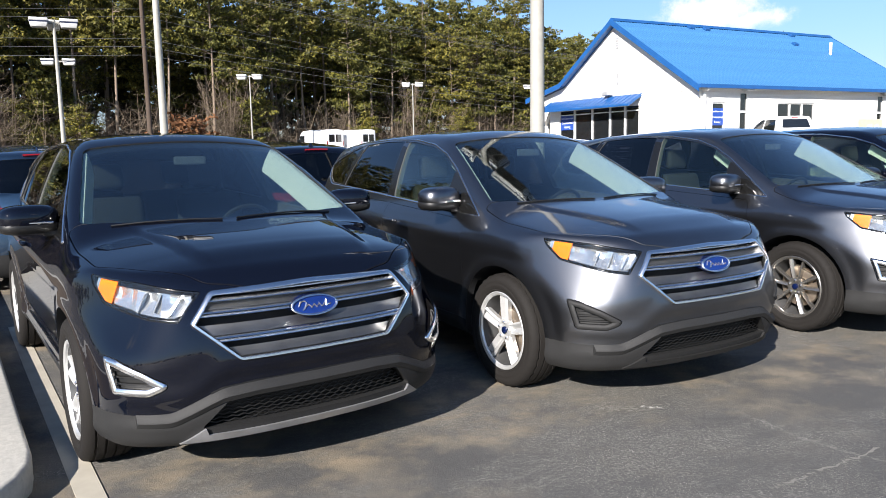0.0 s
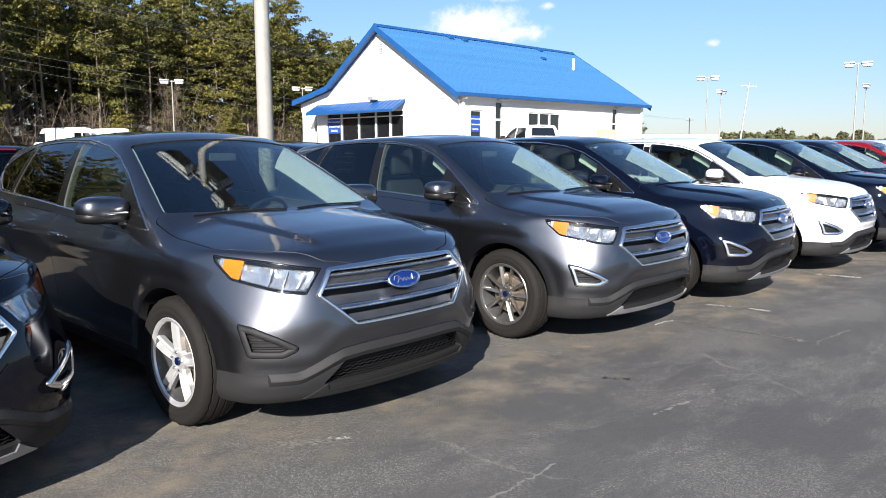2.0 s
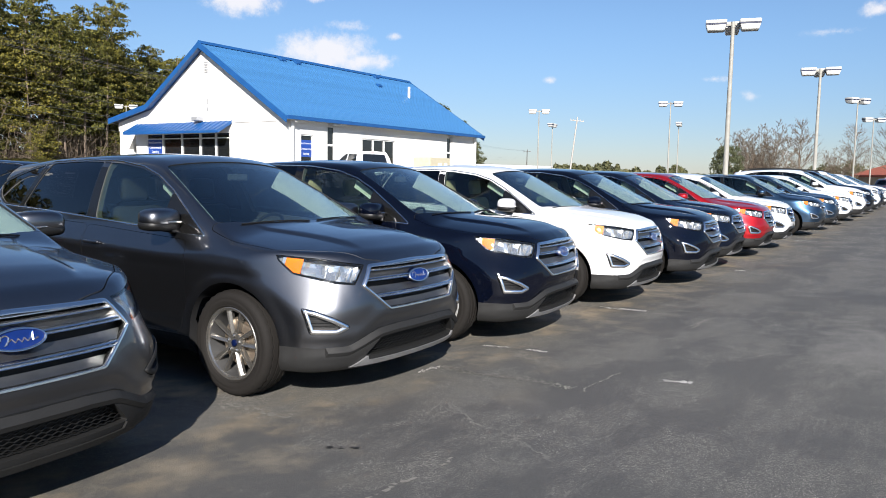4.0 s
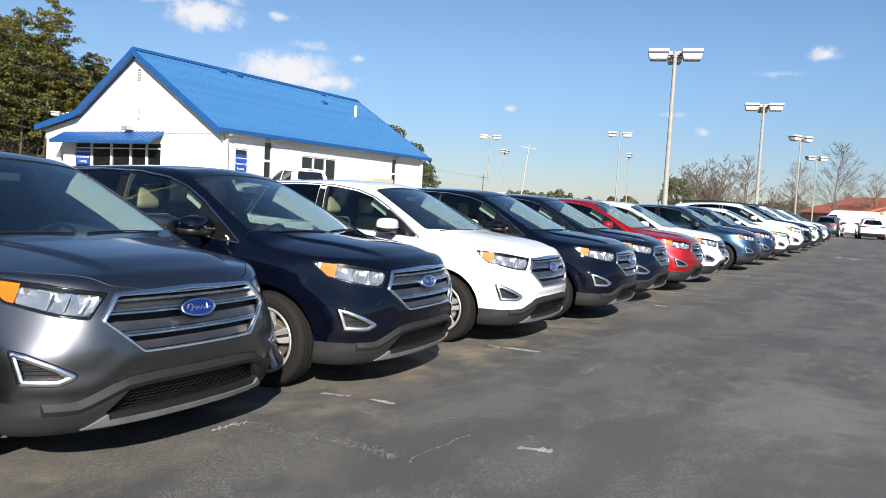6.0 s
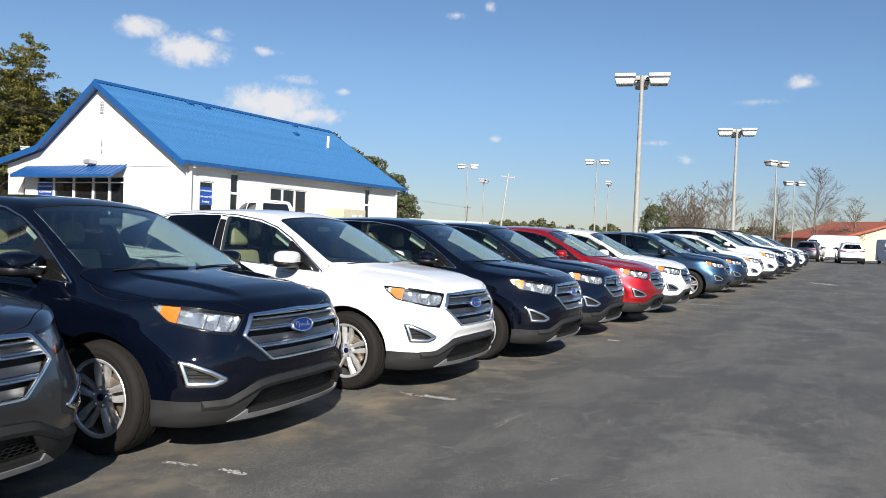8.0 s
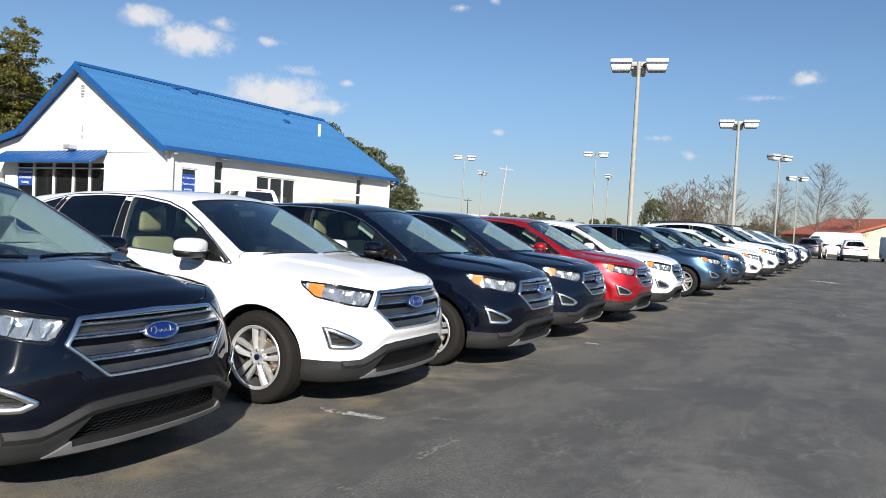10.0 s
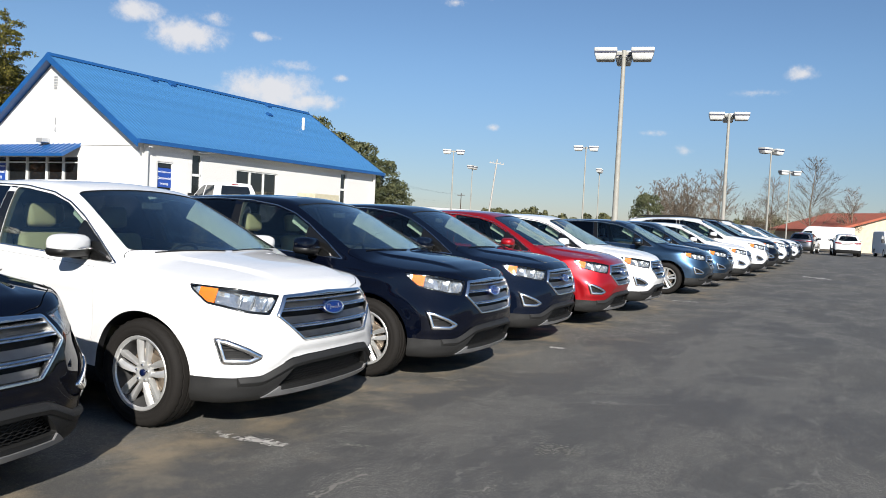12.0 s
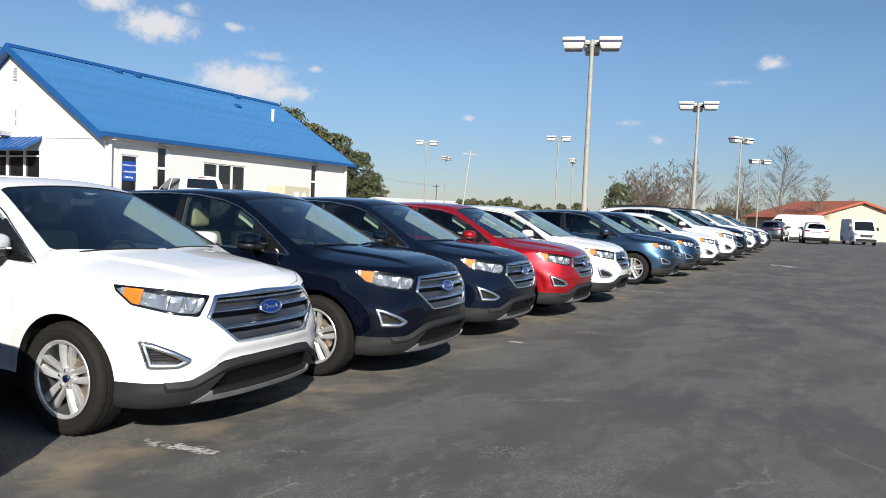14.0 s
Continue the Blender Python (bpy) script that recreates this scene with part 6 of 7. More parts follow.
    for s, f in ((5.3, 0.95), (6.5, 0.94), (14.1, 0.95), (12.9, 0.76)):
        v = part("roof_vent", rounded(-0.20, 0.20, -0.15, 0.15, 0.0, 0.13, 0.03, 2), M_ROOFDARK, hall, "blue roof vent")
        v.matrix_basis = Matrix.Translation((s, -0.35 + (RIDGE_W + 0.35) * f, EAVE_Z - 0.05 + (RIDGE_Z - EAVE_Z + 0.05) * f)) @ Matrix.Rotation(ang, 4, "X")
    part("vent_pipe", lathe([(0.0, 0.75), (0.09, 0.75), (0.09, -0.2), (0.0, -0.2)], 12, "Z"), M_LETTER, hall, "white vent pipe").matrix_basis = Matrix.Translation((15.0, 3.6, EAVE_Z + (RIDGE_Z - EAVE_Z) * 0.60))
    part("floor", boxes((0.25, LONG - 0.25, 0.25, 12.05, -0.3, -0.1)), M_CONCRETE, hall)
    return hall


build_hall()
cab = thing("utility_cabinet", "cream metal utility cabinet beside the white building", "cabinet")
cab.matrix_basis = BASE
part("body", rounded(9.3, 11.4, -2.2, -1.0, -0.75, 1.9, 0.03, 2), M_CREAM, cab)
part("vent_panel", boxes((10.1, 10.5, -2.215, -2.195, 1.2, 1.6), (10.75, 11.1, -2.215, -2.195, 1.2, 1.6)), M_WALL, cab)

# ---------------------------------------------------------------- lamp posts, utility poles, wires
M_POST = plain("pale_lamp_post", (0.31, 0.30, 0.265), 0.6, 0.0, 0.2, 8)
M_HEAD = plain("white_lamp_head", (0.52, 0.52, 0.50), 0.45, 0.0, 0.0, 6)
M_BANDING = plain("dark_lamp_band", (0.02, 0.025, 0.06), 0.4, 0.0, 0.0, 6)
M_DIFFUSER = plain("grey_lamp_diffuser", (0.22, 0.22, 0.20), 0.3, 0.0, 0.0, 20)
M_TIMBER = plain("weathered_timber", (0.07, 0.05, 0.036), 0.9, 0.0, 0.6, 5)
M_WIRE = plain("grey_cable", (0.12, 0.12, 0.12), 0.5, 0.3, 0.0, 5)
M_INSUL = plain("grey_insulator", (0.4, 0.4, 0.4), 0.3, 0.0, 0.0, 5)


def lamp_post(heads, height, radius=0.10):
    lp = thing("lamp_post", "pale lamp post with %s white box heads" % ("three" if heads == 3 else "two"), "lamp post", "lamp posts in the lot")
    part("post", lathe([(radius * 0.62, height), (radius, 0.0)], 16, "Z"), M_POST, lp, "", 50)
    part("base", lathe([(0.0, 0.62), (0.24, 0.62), (0.27, 0.58), (0.27, 0.0)], 20, "Z"), M_CONCRETE, lp, "round concrete footing", 40)
    part("cap", lathe([(0.0, height + 0.12), (radius * 0.75, height + 0.10), (radius * 0.75, height - 0.12), (0.0, height - 0.12)], 12, "Z"), M_POST, lp, "", 40)
    for a in (0.0, math.pi / 2, math.pi) if heads == 3 else (0.0, math.pi):
        m = Matrix.Rotation(a, 4, "Z") @ Matrix.Translation((0.10, 0, height))
        b = rounded(0.14, 0.84, -0.27, 0.27, -0.22, -0.02, 0.025, 2)
        for v_ in b.verts:
            if v_.co.z < -0.12:
                v_.co.x, v_.co.y = 0.49 + (v_.co.x - 0.49) * 0.86, v_.co.y * 0.86
        h = part("lamp_head", join(b, rounded(0.12, 0.86, -0.285, 0.285, 0.03, 0.16, 0.03, 2)), M_HEAD, lp, "white box lamp head", 40)
        h.matrix_basis = m
        part("band", boxes((0.13, 0.85, -0.275, 0.275, -0.02, 0.03)), M_BANDING, h, "dark band")
        part("diffuser", boxes((0.22, 0.76, -0.2, 0.2, -0.235, -0.218)), M_DIFFUSER, h)
        part("arm", boxes((-0.16, 0.14, -0.04, 0.04, -0.04, 0.04)), M_POST, h)
    return lp


tall = lamp_post(3, 7.2, 0.105)
twin = lamp_post(2, 7.2, 0.07)
tall.matrix_basis = pose(0.56, 9.72, ground_z(0.56, 9.72), 0, 0, -30)
first = True
for x, y, a in ((22.9, 22.4, -42), (36.3, 29.7, -45), (-19.3, 32.3, 32), (-8.05, 17.7, 20)):
    copy_thing(tall, pose(x, y, ground_z(x, y), 0, 0, a))
for x, y, a, dz in ((-18.9, 57.2, 8, 0.0), (-7.6, 68.0, 2, 0.0), (3.4, 74.0, -4, 0.0), (-26.7, 44.9, 25, 0.0), (48.8, 37.0, 0, 0.0), (64.0, 47.0, -20, 0.0), (38.0, 61.0, -30, 0.4), (47.0, 73.0, 40, 0.2), (43.5, 49.7, -40, 0.5), (56.5, 63.5, 45, 0.2)):
    m = pose(x, y, dz, 0, 0, a)
    if first:
        twin.matrix_basis, first = m, False
    else:
        copy_thing(twin, m)


def utility_pole(height):
    u = thing("utility_pole", "weathered timber utility pole with crossarm and wires", "utility pole", "utility poles")
    part("post", lathe([(0.0, height), (0.11, height), (0.17, 0.0)], 10, "Z"), M_TIMBER, u, "", 50)
    part("crossarm", boxes((-1.2, 1.2, -0.07, 0.05, height - 0.75, height - 0.62)), M_TIMBER, u)
    for x in (-1.1, -0.6, 0.6, 1.1):
        part("insulator", lathe([(0.0, 0.22), (0.04, 0.2), (0.055, 0.12), (0.03, 0.0)], 8, "Z"), M_INSUL, u).matrix_basis = Matrix.Translation((x, 0, height - 0.62))
    return u


up = utility_pole(13.0)
UPOLES = [(-62.0, 18.0, 0.0), (-21.85, 46.2, 0.0), (18.0, 74.0, -4.0), (118.0, 200.0, -3.0)]
for i, (x, y, sunk) in enumerate(UPOLES):
    m = pose(x, y, sunk, 0, 0, 125)
    if i == 0:
        up.matrix_basis = m
    else:
        copy_thing(up, m)
M_PALEWOOD = plain("silvered_timber", (0.40, 0.38, 0.35), 0.9, 0.0, 0.3, 5)
for x, y, z, tilt in ((46.8, 69.3, 0.3, 6), (86, 76, -2.0, 2), (112, 96, -2.0, -2)):
    c = copy_thing(up, pose(x, y, z, 0, tilt, -30) @ Matrix.Diagonal((0.62, 0.62, 0.6, 1)))
    for o in c.children_recursive:
        o.material_slots[0].link = "OBJECT"
        o.material_slots[0].material = M_PALEWOOD
    tagged(c, "silvered timber utility pole far beyond the lot", "utility pole", "utility poles")
side_ = Vector((math.cos(radians(125)), math.sin(radians(125)), 0))
for i in range(len(UPOLES) - 1):
    a, b = UPOLES[i], UPOLES[i + 1]
    for off, z in ((-1.1, 12.6), (-0.6, 12.6), (0.6, 12.6), (1.1, 12.6), (0.15, 10.4), (-0.15, 9.9), (0.12, 8.6), (-0.12, 8.1), (0.0, 7.6)):
        pts = []
        for k in range(17):
            t = k / 16
            p = Vector((a[0] + (b[0] - a[0]) * t, a[1] + (b[1] - a[1]) * t, z + a[2] + (b[2] - a[2]) * t - 4 * (1.0 if z > 9 else 0.7) * t * (1 - t))) + side_ * off
            pts.append(p)
        w = part("power_line", sweep(pts, (0.010 if z > 9 else 0.013) * (1.0 if i < 2 else 0.7), 4), M_WIRE)
        tagged(w, "thin grey power line strung between timber poles", "cable", "power lines")

# ---------------------------------------------------------------- trees
def leaf_material(name, dark, mid, light, rough=0.7):
    n = Nodes(name, mid, rough)
    g = n.tree.nodes.new("ShaderNodeNewGeometry")
    o = n.tree.nodes.new("ShaderNodeObjectInfo")
    c = n.ramp(g.outputs["Random Per Island"], [(0.0, dark), (0.5, mid), (1.0, light)])
    tint = n.ramp(o.outputs["Random"], [(0.0, (0.75, 0.8, 0.7)), (1.0, (1.25, 1.15, 1.0))])
    out = n.mix(c, tint, 1.0, "MULTIPLY")
    n.base(out)
    # light also comes through thin leaves
    thin = n.tree.nodes.new("ShaderNodeBsdfTranslucent")
    n.link(out, thin.inputs["Color"])
    blend = n.tree.nodes.new("ShaderNodeMixShader")
    blend.inputs[0].default_value = 0.2
    n.link(n.bsdf.outputs[0], blend.inputs[1])
    n.link(thin.outputs[0], blend.inputs[2])
    n.link(blend.outputs[0], n.tree.nodes["Material Output"].inputs["Surface"])
    return n.mat


M_PINE = leaf_material("pine_needles", (0.032, 0.038, 0.007), (0.092, 0.091, 0.013), (0.205, 0.185, 0.026))
M_BARK = plain("pine_bark", (0.20, 0.155, 0.115), 0.95, 0.0, 0.7, 6)
M_TWIG = leaf_material("bare_twigs", (0.075, 0.058, 0.048), (0.140, 0.112, 0.092), (0.23, 0.19, 0.155), 0.9)
M_DEEP = leaf_material("shaded_deep_branches", (0.025, 0.026, 0.014), (0.05, 0.048, 0.026), (0.085, 0.08, 0.04), 0.9)
M_RUST = leaf_material("rusty_leaves", (0.08, 0.035, 0.015), (0.16, 0.07, 0.03), (0.24, 0.12, 0.06), 0.85)
M_FARGREEN = leaf_material("distant_foliage", (0.06, 0.07, 0.035), (0.10, 0.11, 0.05), (0.15, 0.145, 0.075))


def tufts(rng, centres, size, blades=6, flat=0.6, wide=0.30):
    """Small ragged sprays of narrow leaves about the given centres."""
    C = np.repeat(np.asarray(centres), blades, axis=0)
    n = len(C)
    d = rng.normal(size=(n, 3))
    d[:, 2] = d[:, 2] * flat + 0.25
    d /= np.linalg.norm(d, axis=1)[:, None]
    e = np.cross(d, rng.normal(size=(n, 3)))
    e /= np.linalg.norm(e, axis=1)[:, None]
    s = size * rng.uniform(0.6, 1.3, n)[:, None]
    v = np.stack([C - d * s * 0.2, C + d * s * 0.62 - e * s * wide, C + d * s * 0.85 + e * s * wide], 1).reshape(-1, 3)
    f = np.arange(3 * n).reshape(-1, 3)
    return v, f


def cushions(rng, centres, radii, per, size):
    """Rounded needle clumps: small slivers that face outwards from each centre, thicker on top than below."""
    C, R = np.repeat(np.asarray(centres), per, axis=0), np.repeat(np.asarray(radii), per, axis=0)
    n = len(C)
    d = rng.normal(size=(n, 3))
    d[:, 2] = np.abs(d[:, 2]) - 0.35 * (rng.random(n) < 0.45)
    d /= np.linalg.norm(d, axis=1)[:, None]
    p = C + d * R * rng.uniform(0.55, 1.12, n)[:, None]
    out = d + rng.normal(size=(n, 3)) * 0.55
    e = np.cross(out, rng.normal(size=(n, 3)))
    e /= np.linalg.norm(e, axis=1)[:, None]
    g = np.cross(out, e)
    g /= np.linalg.norm(g, axis=1)[:, None]
    s = size * rng.uniform(0.6, 1.35, n)[:, None]
    v = np.stack([p - e * s * 0.62, p + e * s * 0.62 + g * s * 0.24, p + e * s * 0.15 - g * s * 0.42], 1).reshape(-1, 3)
    return v, np.arange(3 * n).reshape(-1, 3)


def pine(seed, height, bare=0.42, full=True, thick=1.0):
    rng = np.random.default_rng(seed)
    tree = thing("pine_tree", "tall pine tree with bare trunk and olive green crown", "tree", "pine wood")
    bend = rng.normal(size=2) * 0.25
    path = [(bend[0] * math.sin(3 * t), bend[1] * math.sin(2.4 * t), height * t) for t in np.linspace(0, 0.97, 9)]
    limbs = [sweep(path, 0.17, 6, taper=0.2)]
    centres, radii = [], []
    z = bare * height
    while z < height * 0.97:
        u = (z / height - bare) / (1 - bare)
        reach = (0.5 + 2.3 * math.sin(math.pi * min(1, (u * 0.80 + 0.20))) ** 0.7) * rng.uniform(0.75, 1.15) * thick
        for k in range(rng.integers(2, 5)):
            a = rng.uniform(0, 2 * math.pi)
            ln = reach * rng.uniform(0.45, 1.1)
            t = z / height
            base = np.array([bend[0] * math.sin(3 * t), bend[1] * math.sin(2.4 * t), z])
            tip = base + np.array([math.cos(a) * ln, math.sin(a) * ln, ln * rng.uniform(0.05, 0.40)])
            if full and rng.random() < 0.5:
                limbs.append(sweep([base, tip], 0.035, 3, taper=0.3))
            for j in range(1 + int(ln * 1.1)):
                puff = base + (tip - base) * (1.0 if j == 0 else rng.uniform(0.35, 0.95)) + rng.normal(size=3) * (0.22, 0.22, 0.10)
                w = rng.uniform(0.42, 0.85) * (1.15 - 0.45 * u)
                centres.append(puff)
                radii.append((w, w, w * rng.uniform(0.45, 0.7)))
        z += height * rng.uniform(0.016, 0.034)
    centres.append((path[-1][0], path[-1][1], height * 0.965))
    radii.append((0.35, 0.35, 0.6))
    part("trunk", join(*limbs), M_BARK, tree, "bare brown trunk", 60)
    v, f = cushions(rng, centres, radii, 32 if full else 18, 0.25 if full else 0.40)
    part("crown", mesh_of(v, f), M_PINE, tree, "ragged olive green needle crown")["kind"] = "stuff"
    return tree


rng = np.random.default_rng(5)
kinds = [pine(10 + k, h, b) for k, (h, b) in enumerate(((20.5, 0.40), (22.0, 0.46), (19.0, 0.30), (21.0, 0.52), (16.0, 0.25), (9.0, 0.12)))]
back_kinds = [pine(30 + k, h, b, False) for k, (h, b) in enumerate(((20.5, 0.40), (22.0, 0.46), (19.0, 0.30)))]
wood0, woodway = np.array([-58.0, 26.5]), np.array([0.665, 0.747])
across = np.array([-0.747, 0.665])
spots = []
for row in range(4):
    t = -4.0
    while t < 128:
        t += rng.uniform(2.3, 4.4) * (1.0 if row < 3 else 1.2)
        p = wood0 + woodway * t + across * (row * 3.6 + rng.uniform(-1.4, 1.4))
        k = int(rng.integers(0, 6)) if row == 0 else int(rng.integers(0, 5)) if row < 3 else 6 + int(rng.integers(0, 3))
        spots.append((p[0], p[1], k, rng.uniform(0.86, 1.0) * (0.93 if t > 98 else 1.06), rng.uniform(0, 360)))
used = set()
bushy = pine(77, 15.0, 0.06, True, 1.5)
kinds += back_kinds
for x, y, k, s, a in spots:
    m = pose(x, y, -0.2, rng.uniform(-2, 2), rng.uniform(-2, 2), a)
    if k in used:
        c = copy_thing(kinds[k], m)
    else:
        c = kinds[k]
        c.matrix_basis = m
        used.add(k)
    c.matrix_basis = c.matrix_basis @ Matrix.Diagonal((s, s, s, 1))
def round_tree(seed, height, width):
    """A dense, rounded evergreen whose leafy clumps reach near the ground."""
    r_ = np.random.default_rng(seed)
    tree = thing("round_tree", "dense rounded evergreen tree beyond the lot", "tree", "far evergreen trees")
    cs, rs = [], []
    for _ in range(150):
        up_ = r_.uniform(0.06, 0.97)
        girth = width / 2 * math.sin(math.pi * min(1.0, 0.22 + 0.74 * up_)) ** 0.6
        a, q = r_.uniform(0, 2 * math.pi), girth * math.sqrt(r_.uniform(0.25, 1.0))
        w = r_.uniform(0.09, 0.17) * width
        cs.append((q * math.cos(a), q * math.sin(a), height * up_))
        rs.append((w, w, w * 0.7))
    part("trunk", sweep([(0, 0, 0), (0.1, 0, height * 0.5), (0, 0.1, height * 0.9)], 0.2, 6, taper=0.3), M_BARK, tree, "", 60)
    part("crown", mesh_of(*cushions(r_, cs, rs, 40, 0.05 * width)), M_FARGREEN, tree)["kind"] = "stuff"
    return tree


# pines beyond the building and on the far side of the lot
big = round_tree(61, 15.0, 11.0)
big.matrix_basis = pose(57.0, 133.0, 0.3)
for x, y, h, w in ((49.0, 139.0, 1.30, 1.25), (61.5, 131.0, 0.80, 0.85), (53.0, 136.0, 1.12, 1.1), (64.0, 129.5, 0.50, 0.65)):
    copy_thing(big, pose(x, y, 0.3, 0, 0, 7 * x)).matrix_basis = pose(x, y, 0.3, 0, 0, 7 * x) @ Matrix.Diagonal((w, w, h, 1))
low_one = round_tree(62, 5.0, 4.4)
low_one.matrix_basis = pose(57.2, 57.0, 0.3) @ Matrix.Diagonal((0.68, 0.68, 0.95, 1))
bushy.matrix_basis = pose(44.0, 142.0, 0.3)


def brush(name, label, rng, line, n, h0, h1, mat):
    """Bare undergrowth: stems with thin side twigs."""
    verts, faces = [], []
    for _ in range(n):
        p = line(rng)
        h = rng.uniform(h0, h1)
        lean = rng.normal(size=2) * 0.22 * h
        top = np.array([p[0] + lean[0], p[1] + lean[1], h])
        base = np.array([p[0], p[1], 0.0])
        pieces = [(base, top, 0.026)]
        for k in range(8):
            t = rng.uniform(0.25, 0.95)
            q = base + (top - base) * t
            a, l = rng.uniform(0, 2 * math.pi), h * rng.uniform(0.25, 0.6) * (1.25 - t)
            pieces.append((q, q + np.array([math.cos(a) * l, math.sin(a) * l, l * rng.uniform(-0.1, 0.9)]), 0.013))
        for a, b, w in pieces:
            e = np.cross(b - a, rng.normal(size=3))
            e = e / max(1e-6, np.linalg.norm(e)) * w
            i = len(verts)
            verts += [a - e, a + e, b + e * 0.3, b - e * 0.3]
            faces.append((i, i + 1, i + 2, i + 3))
    ob = part(name, mesh_of(verts, faces), mat)
    return tagged(ob, label, "undergrowth", kind="stuff")


brush("undergrowth", "bare brown undergrowth at the foot of the pine wood", rng, lambda r: wood0 + woodway * r.uniform(-6, 130) + across * (r.uniform(-3.5, 14)), 7500, 1.5, 6.5, M_TWIG)
# fill behind the pines: large tufts, the wood's inner shade in their dark colour
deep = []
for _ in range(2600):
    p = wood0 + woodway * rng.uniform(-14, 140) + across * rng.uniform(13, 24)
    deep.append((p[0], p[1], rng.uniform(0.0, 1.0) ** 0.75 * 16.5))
tagged(part("deep_wood", mesh_of(*tufts(rng, np.array(deep), 1.7, 9, 0.8)), M_DEEP), "dense brown branches deep in the pine wood, darkened for shade", "woodland", kind="stuff")
floor_pts = [wood0 + woodway * a + across * b for a, b in ((-10, -3), (132, -3), (132, 60), (-10, 60))]
litter = part("wood_floor", mesh_of([(p[0], p[1], z) for p, z in zip(floor_pts, (0.02, 0.02, 2.5, 2.5))], [(0, 1, 2, 3)]), M_LITTER)
tagged(litter, "brown leaf litter under the pines", "ground", kind="structure")
rc = [(-24.4, 57.5, 3.0), (-23.6, 58.0, 2.2), (-25.2, 57.4, 2.0)]
cs = np.concatenate([rng.normal(size=(130, 3)) * (0.75, 0.75, 0.9) + c for c in rc])
tagged(part("rusty_shrub", mesh_of(*tufts(rng, cs, 0.45, 4)), M_RUST), "shrub with rusty brown leaves before the pines", "shrub", kind="stuff")


def bare_tree(seed, height, broad=False):
    """A leafless tree: one straight leader, or a fan of stems, with rising side branches and fine twigs."""
    r_ = np.random.default_rng(seed)
    tree = thing("bare_tree", "leafless grey-brown tree in winter", "tree", "bare trees")
    verts, faces, limbs = [], [], []

    def strip(p, q, w):
        e = np.cross(q - p, r_.normal(size=3))
        e = e / max(1e-6, np.linalg.norm(e)) * w
        k = len(verts)
        verts.extend([p - e, p + e, q + e * 0.35, q - e * 0.35])
        faces.append((k, k + 1, k + 2, k + 3))

    stems = [(a, r_.uniform(0.12, 0.72)) for a in np.linspace(0, 11.4, 15)] if broad else [(0.0, 0.03)]
    for a, lean in stems:
        top = np.array([math.cos(a) * lean, math.sin(a) * lean, 1.0])
        top = top / np.linalg.norm(top) * height * r_.uniform(0.85, 1.0)
        mid = top * 0.5 + r_.normal(size=3) * height * 0.015
        limbs.append(sweep([(0, 0, 0), mid, top], 0.045 if broad else 0.10, 5, taper=0.15))
        for k in range(24 if broad else 64):
            t = r_.uniform(0.22, 0.97)
            p = top * t
            b, up = r_.uniform(0, 2 * math.pi), r_.uniform(0.5, 1.3)
            d = np.array([math.cos(b), math.sin(b), up])
            d = d / np.linalg.norm(d) * height * (0.20 if broad else 0.34) * (1.15 - t) ** 0.7 * r_.uniform(0.6, 1.1)
            strip(p, p + d, 0.020)
            for m in range(7):
                u = r_.uniform(0.25, 1.0)
                g = d / np.linalg.norm(d) + r_.normal(size=3) * 0.45 + (0, 0, 0.25)
                g = g / np.linalg.norm(g) * np.linalg.norm(d) * r_.uniform(0.25, 0.5)
                q = p + d * u
                strip(q, q + g, 0.010)
                for n_ in range(4):
                    h = g / np.linalg.norm(g) + r_.normal(size=3) * 0.5
                    q2 = q + g * r_.uniform(0.3, 1.0)
                    strip(q2, q2 + h / np.linalg.norm(h) * np.linalg.norm(g) * 0.5, 0.007)
    part("trunk", join(*limbs), M_BARK, tree, "", 60)
    part("twig_crown", mesh_of(verts, faces), M_TWIG, tree)["kind"] = "stuff"
    return tree


bt = [bare_tree(3, 6.0, True), bare_tree(8, 8.2), bare_tree(21, 6.2)]
for i, (x, y, k, s) in enumerate(((62.9, 57.6, 0, 1.3), (61.2, 58.4, 0, 1.15), (66.0, 56.0, 2, 1.25), (69.5, 52.8, 1, 0.95), (74.5, 52.2, 1, 1.25), (79.5, 51.5, 2, 1.1), (76.0, 60.0, 0, 0.9), (96.0, 66.0, 1, 0.7), (101.0, 62.0, 2, 0.8), (69.0, 60.0, 1, 0.62))):
    m = pose(x, y, 0.1, 0, 0, 70 * i)
    c = copy_thing(bt[k], m)
    c.matrix_basis = c.matrix_basis @ Matrix.Diagonal((s, s, s, 1))
for k, (x, y) in enumerate(((105.0, 71.0), (110.0, 75.0), (116.0, 70.0))):
    bt[k].matrix_basis = pose(x, y, 0, 0, 0, 33 * k)


# leafless trees and low young pines along the front of the wood
for i in range(14):
    p = wood0 + woodway * (2 + 8.0 * i + rng.uniform(-1.5, 1.5)) + across * rng.uniform(-2.5, 5)
    c = copy_thing(bt[i % 3], pose(p[0], p[1], 0, 0, 0, 71 * i))
    c.matrix_basis = c.matrix_basis @ Matrix.Diagonal((1.1, 1.1, rng.uniform(1.0, 1.7), 1))
for i in range(8):
    p = wood0 + woodway * (1 + 13.0 * i + rng.uniform(-2, 2)) + across * rng.uniform(-3.5, -0.5)
    c = copy_thing(kinds[5], pose(p[0], p[1], 0, 0, 0, 71 * i))
    s = rng.uniform(0.55, 0.95)
    c.matrix_basis = c.matrix_basis @ Matrix.Diagonal((s, s, s, 1))


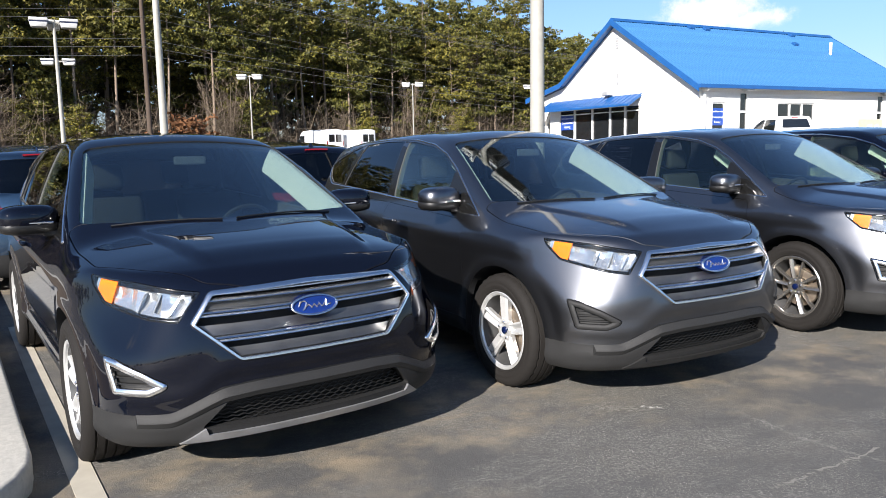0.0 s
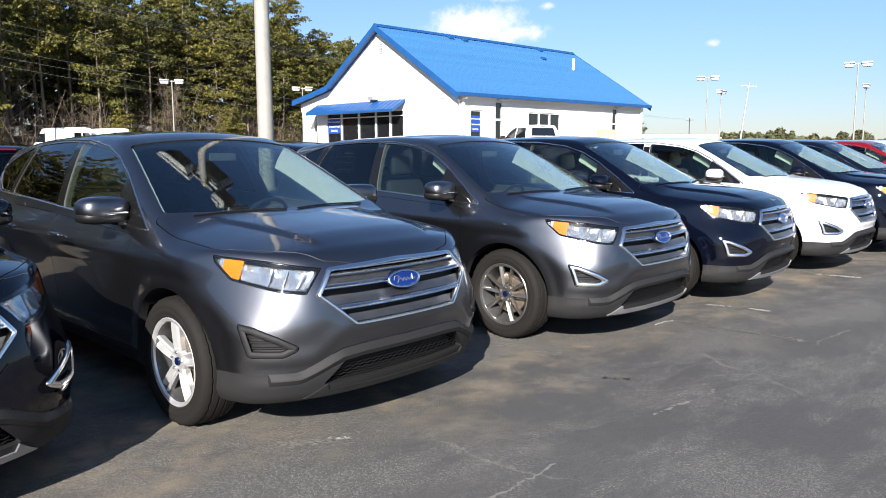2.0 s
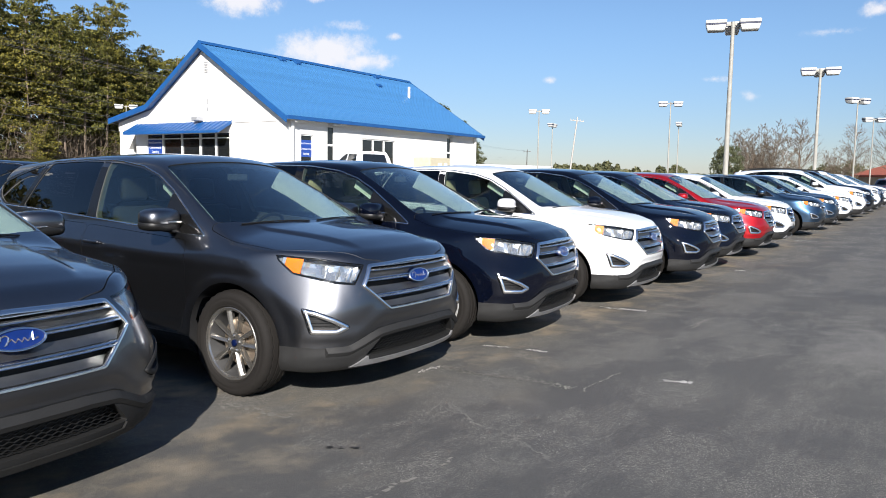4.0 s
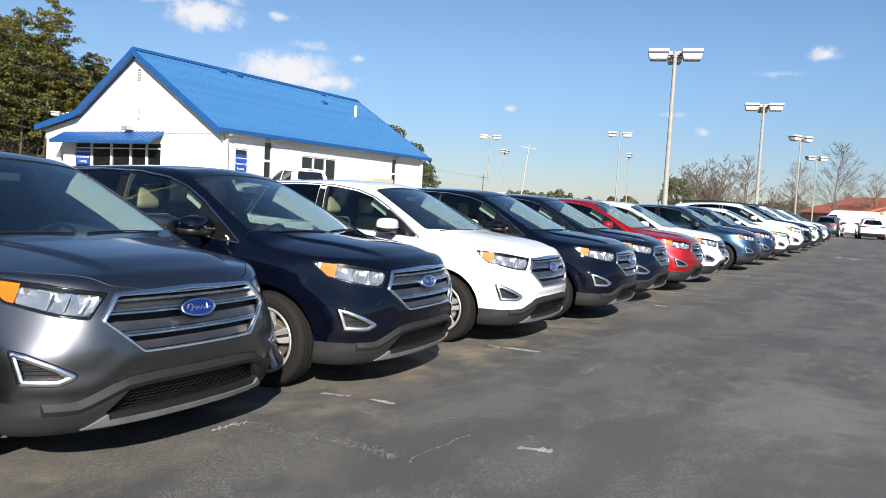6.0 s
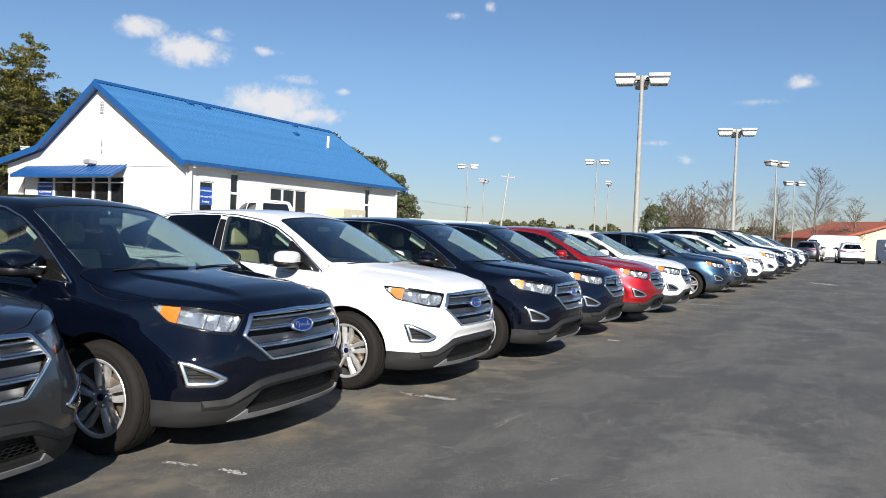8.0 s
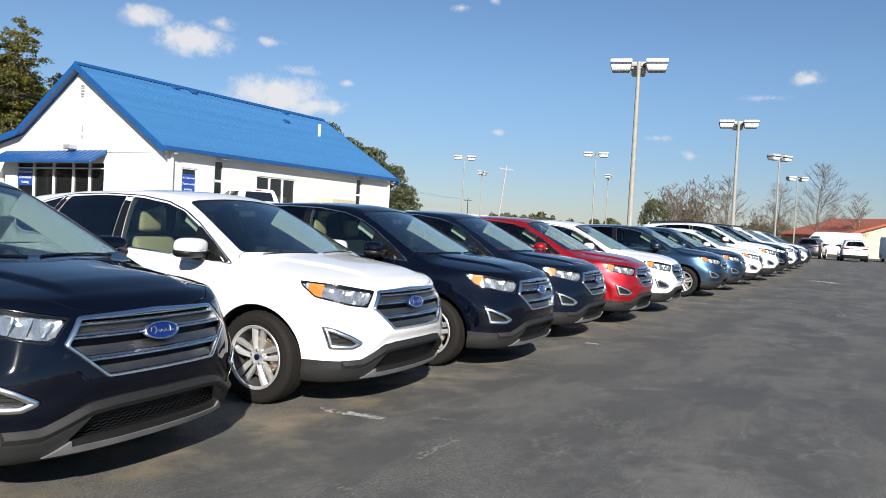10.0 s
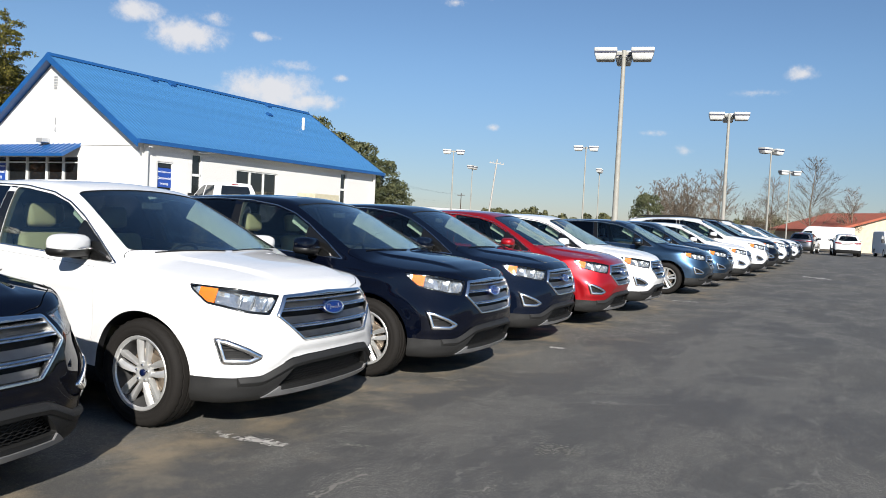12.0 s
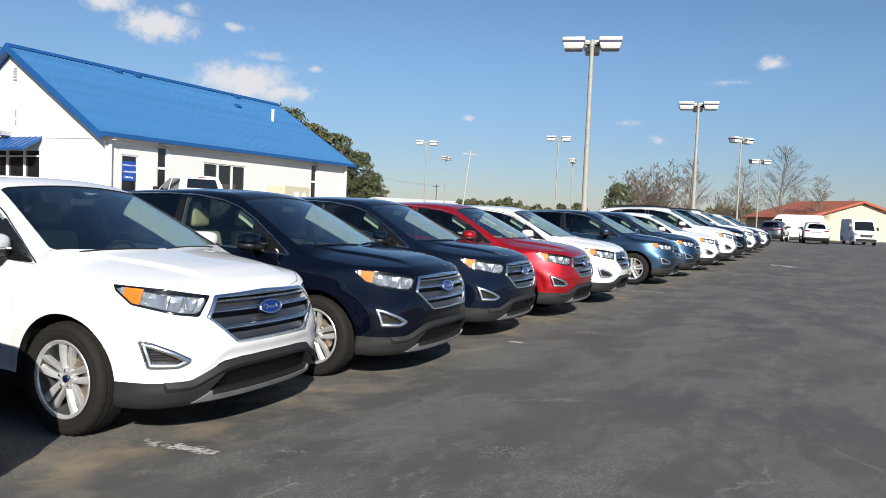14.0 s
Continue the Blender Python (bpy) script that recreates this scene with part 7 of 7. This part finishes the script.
def far_wood(a0, a1, dist, h0, h1, n, label, count=90, size=0.8):
    """A low belt of trees near the horizon: rounded crowns of leafy clumps, down to the ground."""
    cs, rs = [], []
    for _ in range(n):
        a, d = radians(rng.uniform(a0, a1)), dist * rng.uniform(0.92, 1.1)
        h, w = rng.uniform(h0, h1), rng.uniform(2.2, 4.2) * dist / 200
        for _ in range(7):
            up_ = rng.uniform(0.05, 0.80)
            r = w * rng.uniform(0.35, 0.6) * (1.15 - 0.6 * up_)
            q = rng.normal(size=2) * w * 0.42 * (1.1 - 0.6 * up_)
            cs.append((d * math.cos(a) + q[0], d * math.sin(a) + q[1], h * up_))
            rs.append((r, r, max(0.2 * h, r * 0.6)))
    return tagged(part("far_wood", mesh_of(*cushions(rng, cs, rs, max(8, count // 3), size * dist / 200)), M_FARGREEN), label, "woodland", kind="stuff")


far_wood(20, 62, 190, 2.4, 4.2, 150, "low belt of grey-green trees near the horizon", 150, 0.45)
far_wood(48, 57, 130, 2.6, 4.6, 34, "clump of rounded green trees beyond the lot", 420, 0.75)
far_wood(-40, 22, 170, 4.0, 9.0, 90, "belt of trees beyond the lot's far side", 70, 0.9)
far_wood(30, 42, 150, 4.0, 5.6, 46, "dark hedge of mixed trees beyond the lot", 120, 0.5)
far_wood(150, 320, 120, 5.0, 10.0, 160, "belt of trees behind the lot", 30, 1.6)

# ---------------------------------------------------------------- buildings at the lot's far end
M_REDROOF = plain("red_roof", (0.36, 0.10, 0.055), 0.8, 0.0, 0.3, 2)
M_TANWALL = plain("cream_wall", (0.60, 0.50, 0.36), 0.8, 0.0, 0.2, 3)


def low_house(name, label, m, length, width, eave, ridge, roof_m, wall_m):
    h = thing(name, label, "building")
    h.matrix_basis = m
    part("wall", prism([(-width / 2, -1), (width / 2, -1), (width / 2, eave), (0, ridge - 0.1), (-width / 2, eave)], "x", 0, length), wall_m, h)
    for s in (1, -1):
        part("roof", prism([(s * (width / 2 + 0.5), eave - 0.15), (s * (width / 2 + 0.5), eave + 0.1), (0, ridge + 0.15), (0, ridge - 0.08)], "x", -0.5, length + 0.5), roof_m, h, "sloping roof")
    for k in range(3):
        part("window", boxes((length * (0.2 + 0.25 * k), length * (0.2 + 0.25 * k) + 1.4, -width / 2 - 0.02, -width / 2 + 0.05, 0.9, 2.0)), M_WINDOW, h, "dark window")
    return h


low_house("far_house", "cream house with a red tiled roof beyond the lot", pose(83.7, 49.4, 0.1, 0, 0, 71), 10.0, 13.4, 2.3, 4.3, M_REDROOF, M_TANWALL)
low_house("far_shed", "long white shed far behind the lot", pose(60.0, 118.0, 0.0, 0, 0, 10), 20.0, 9.0, 2.8, 3.6, M_WALL, M_WALL)
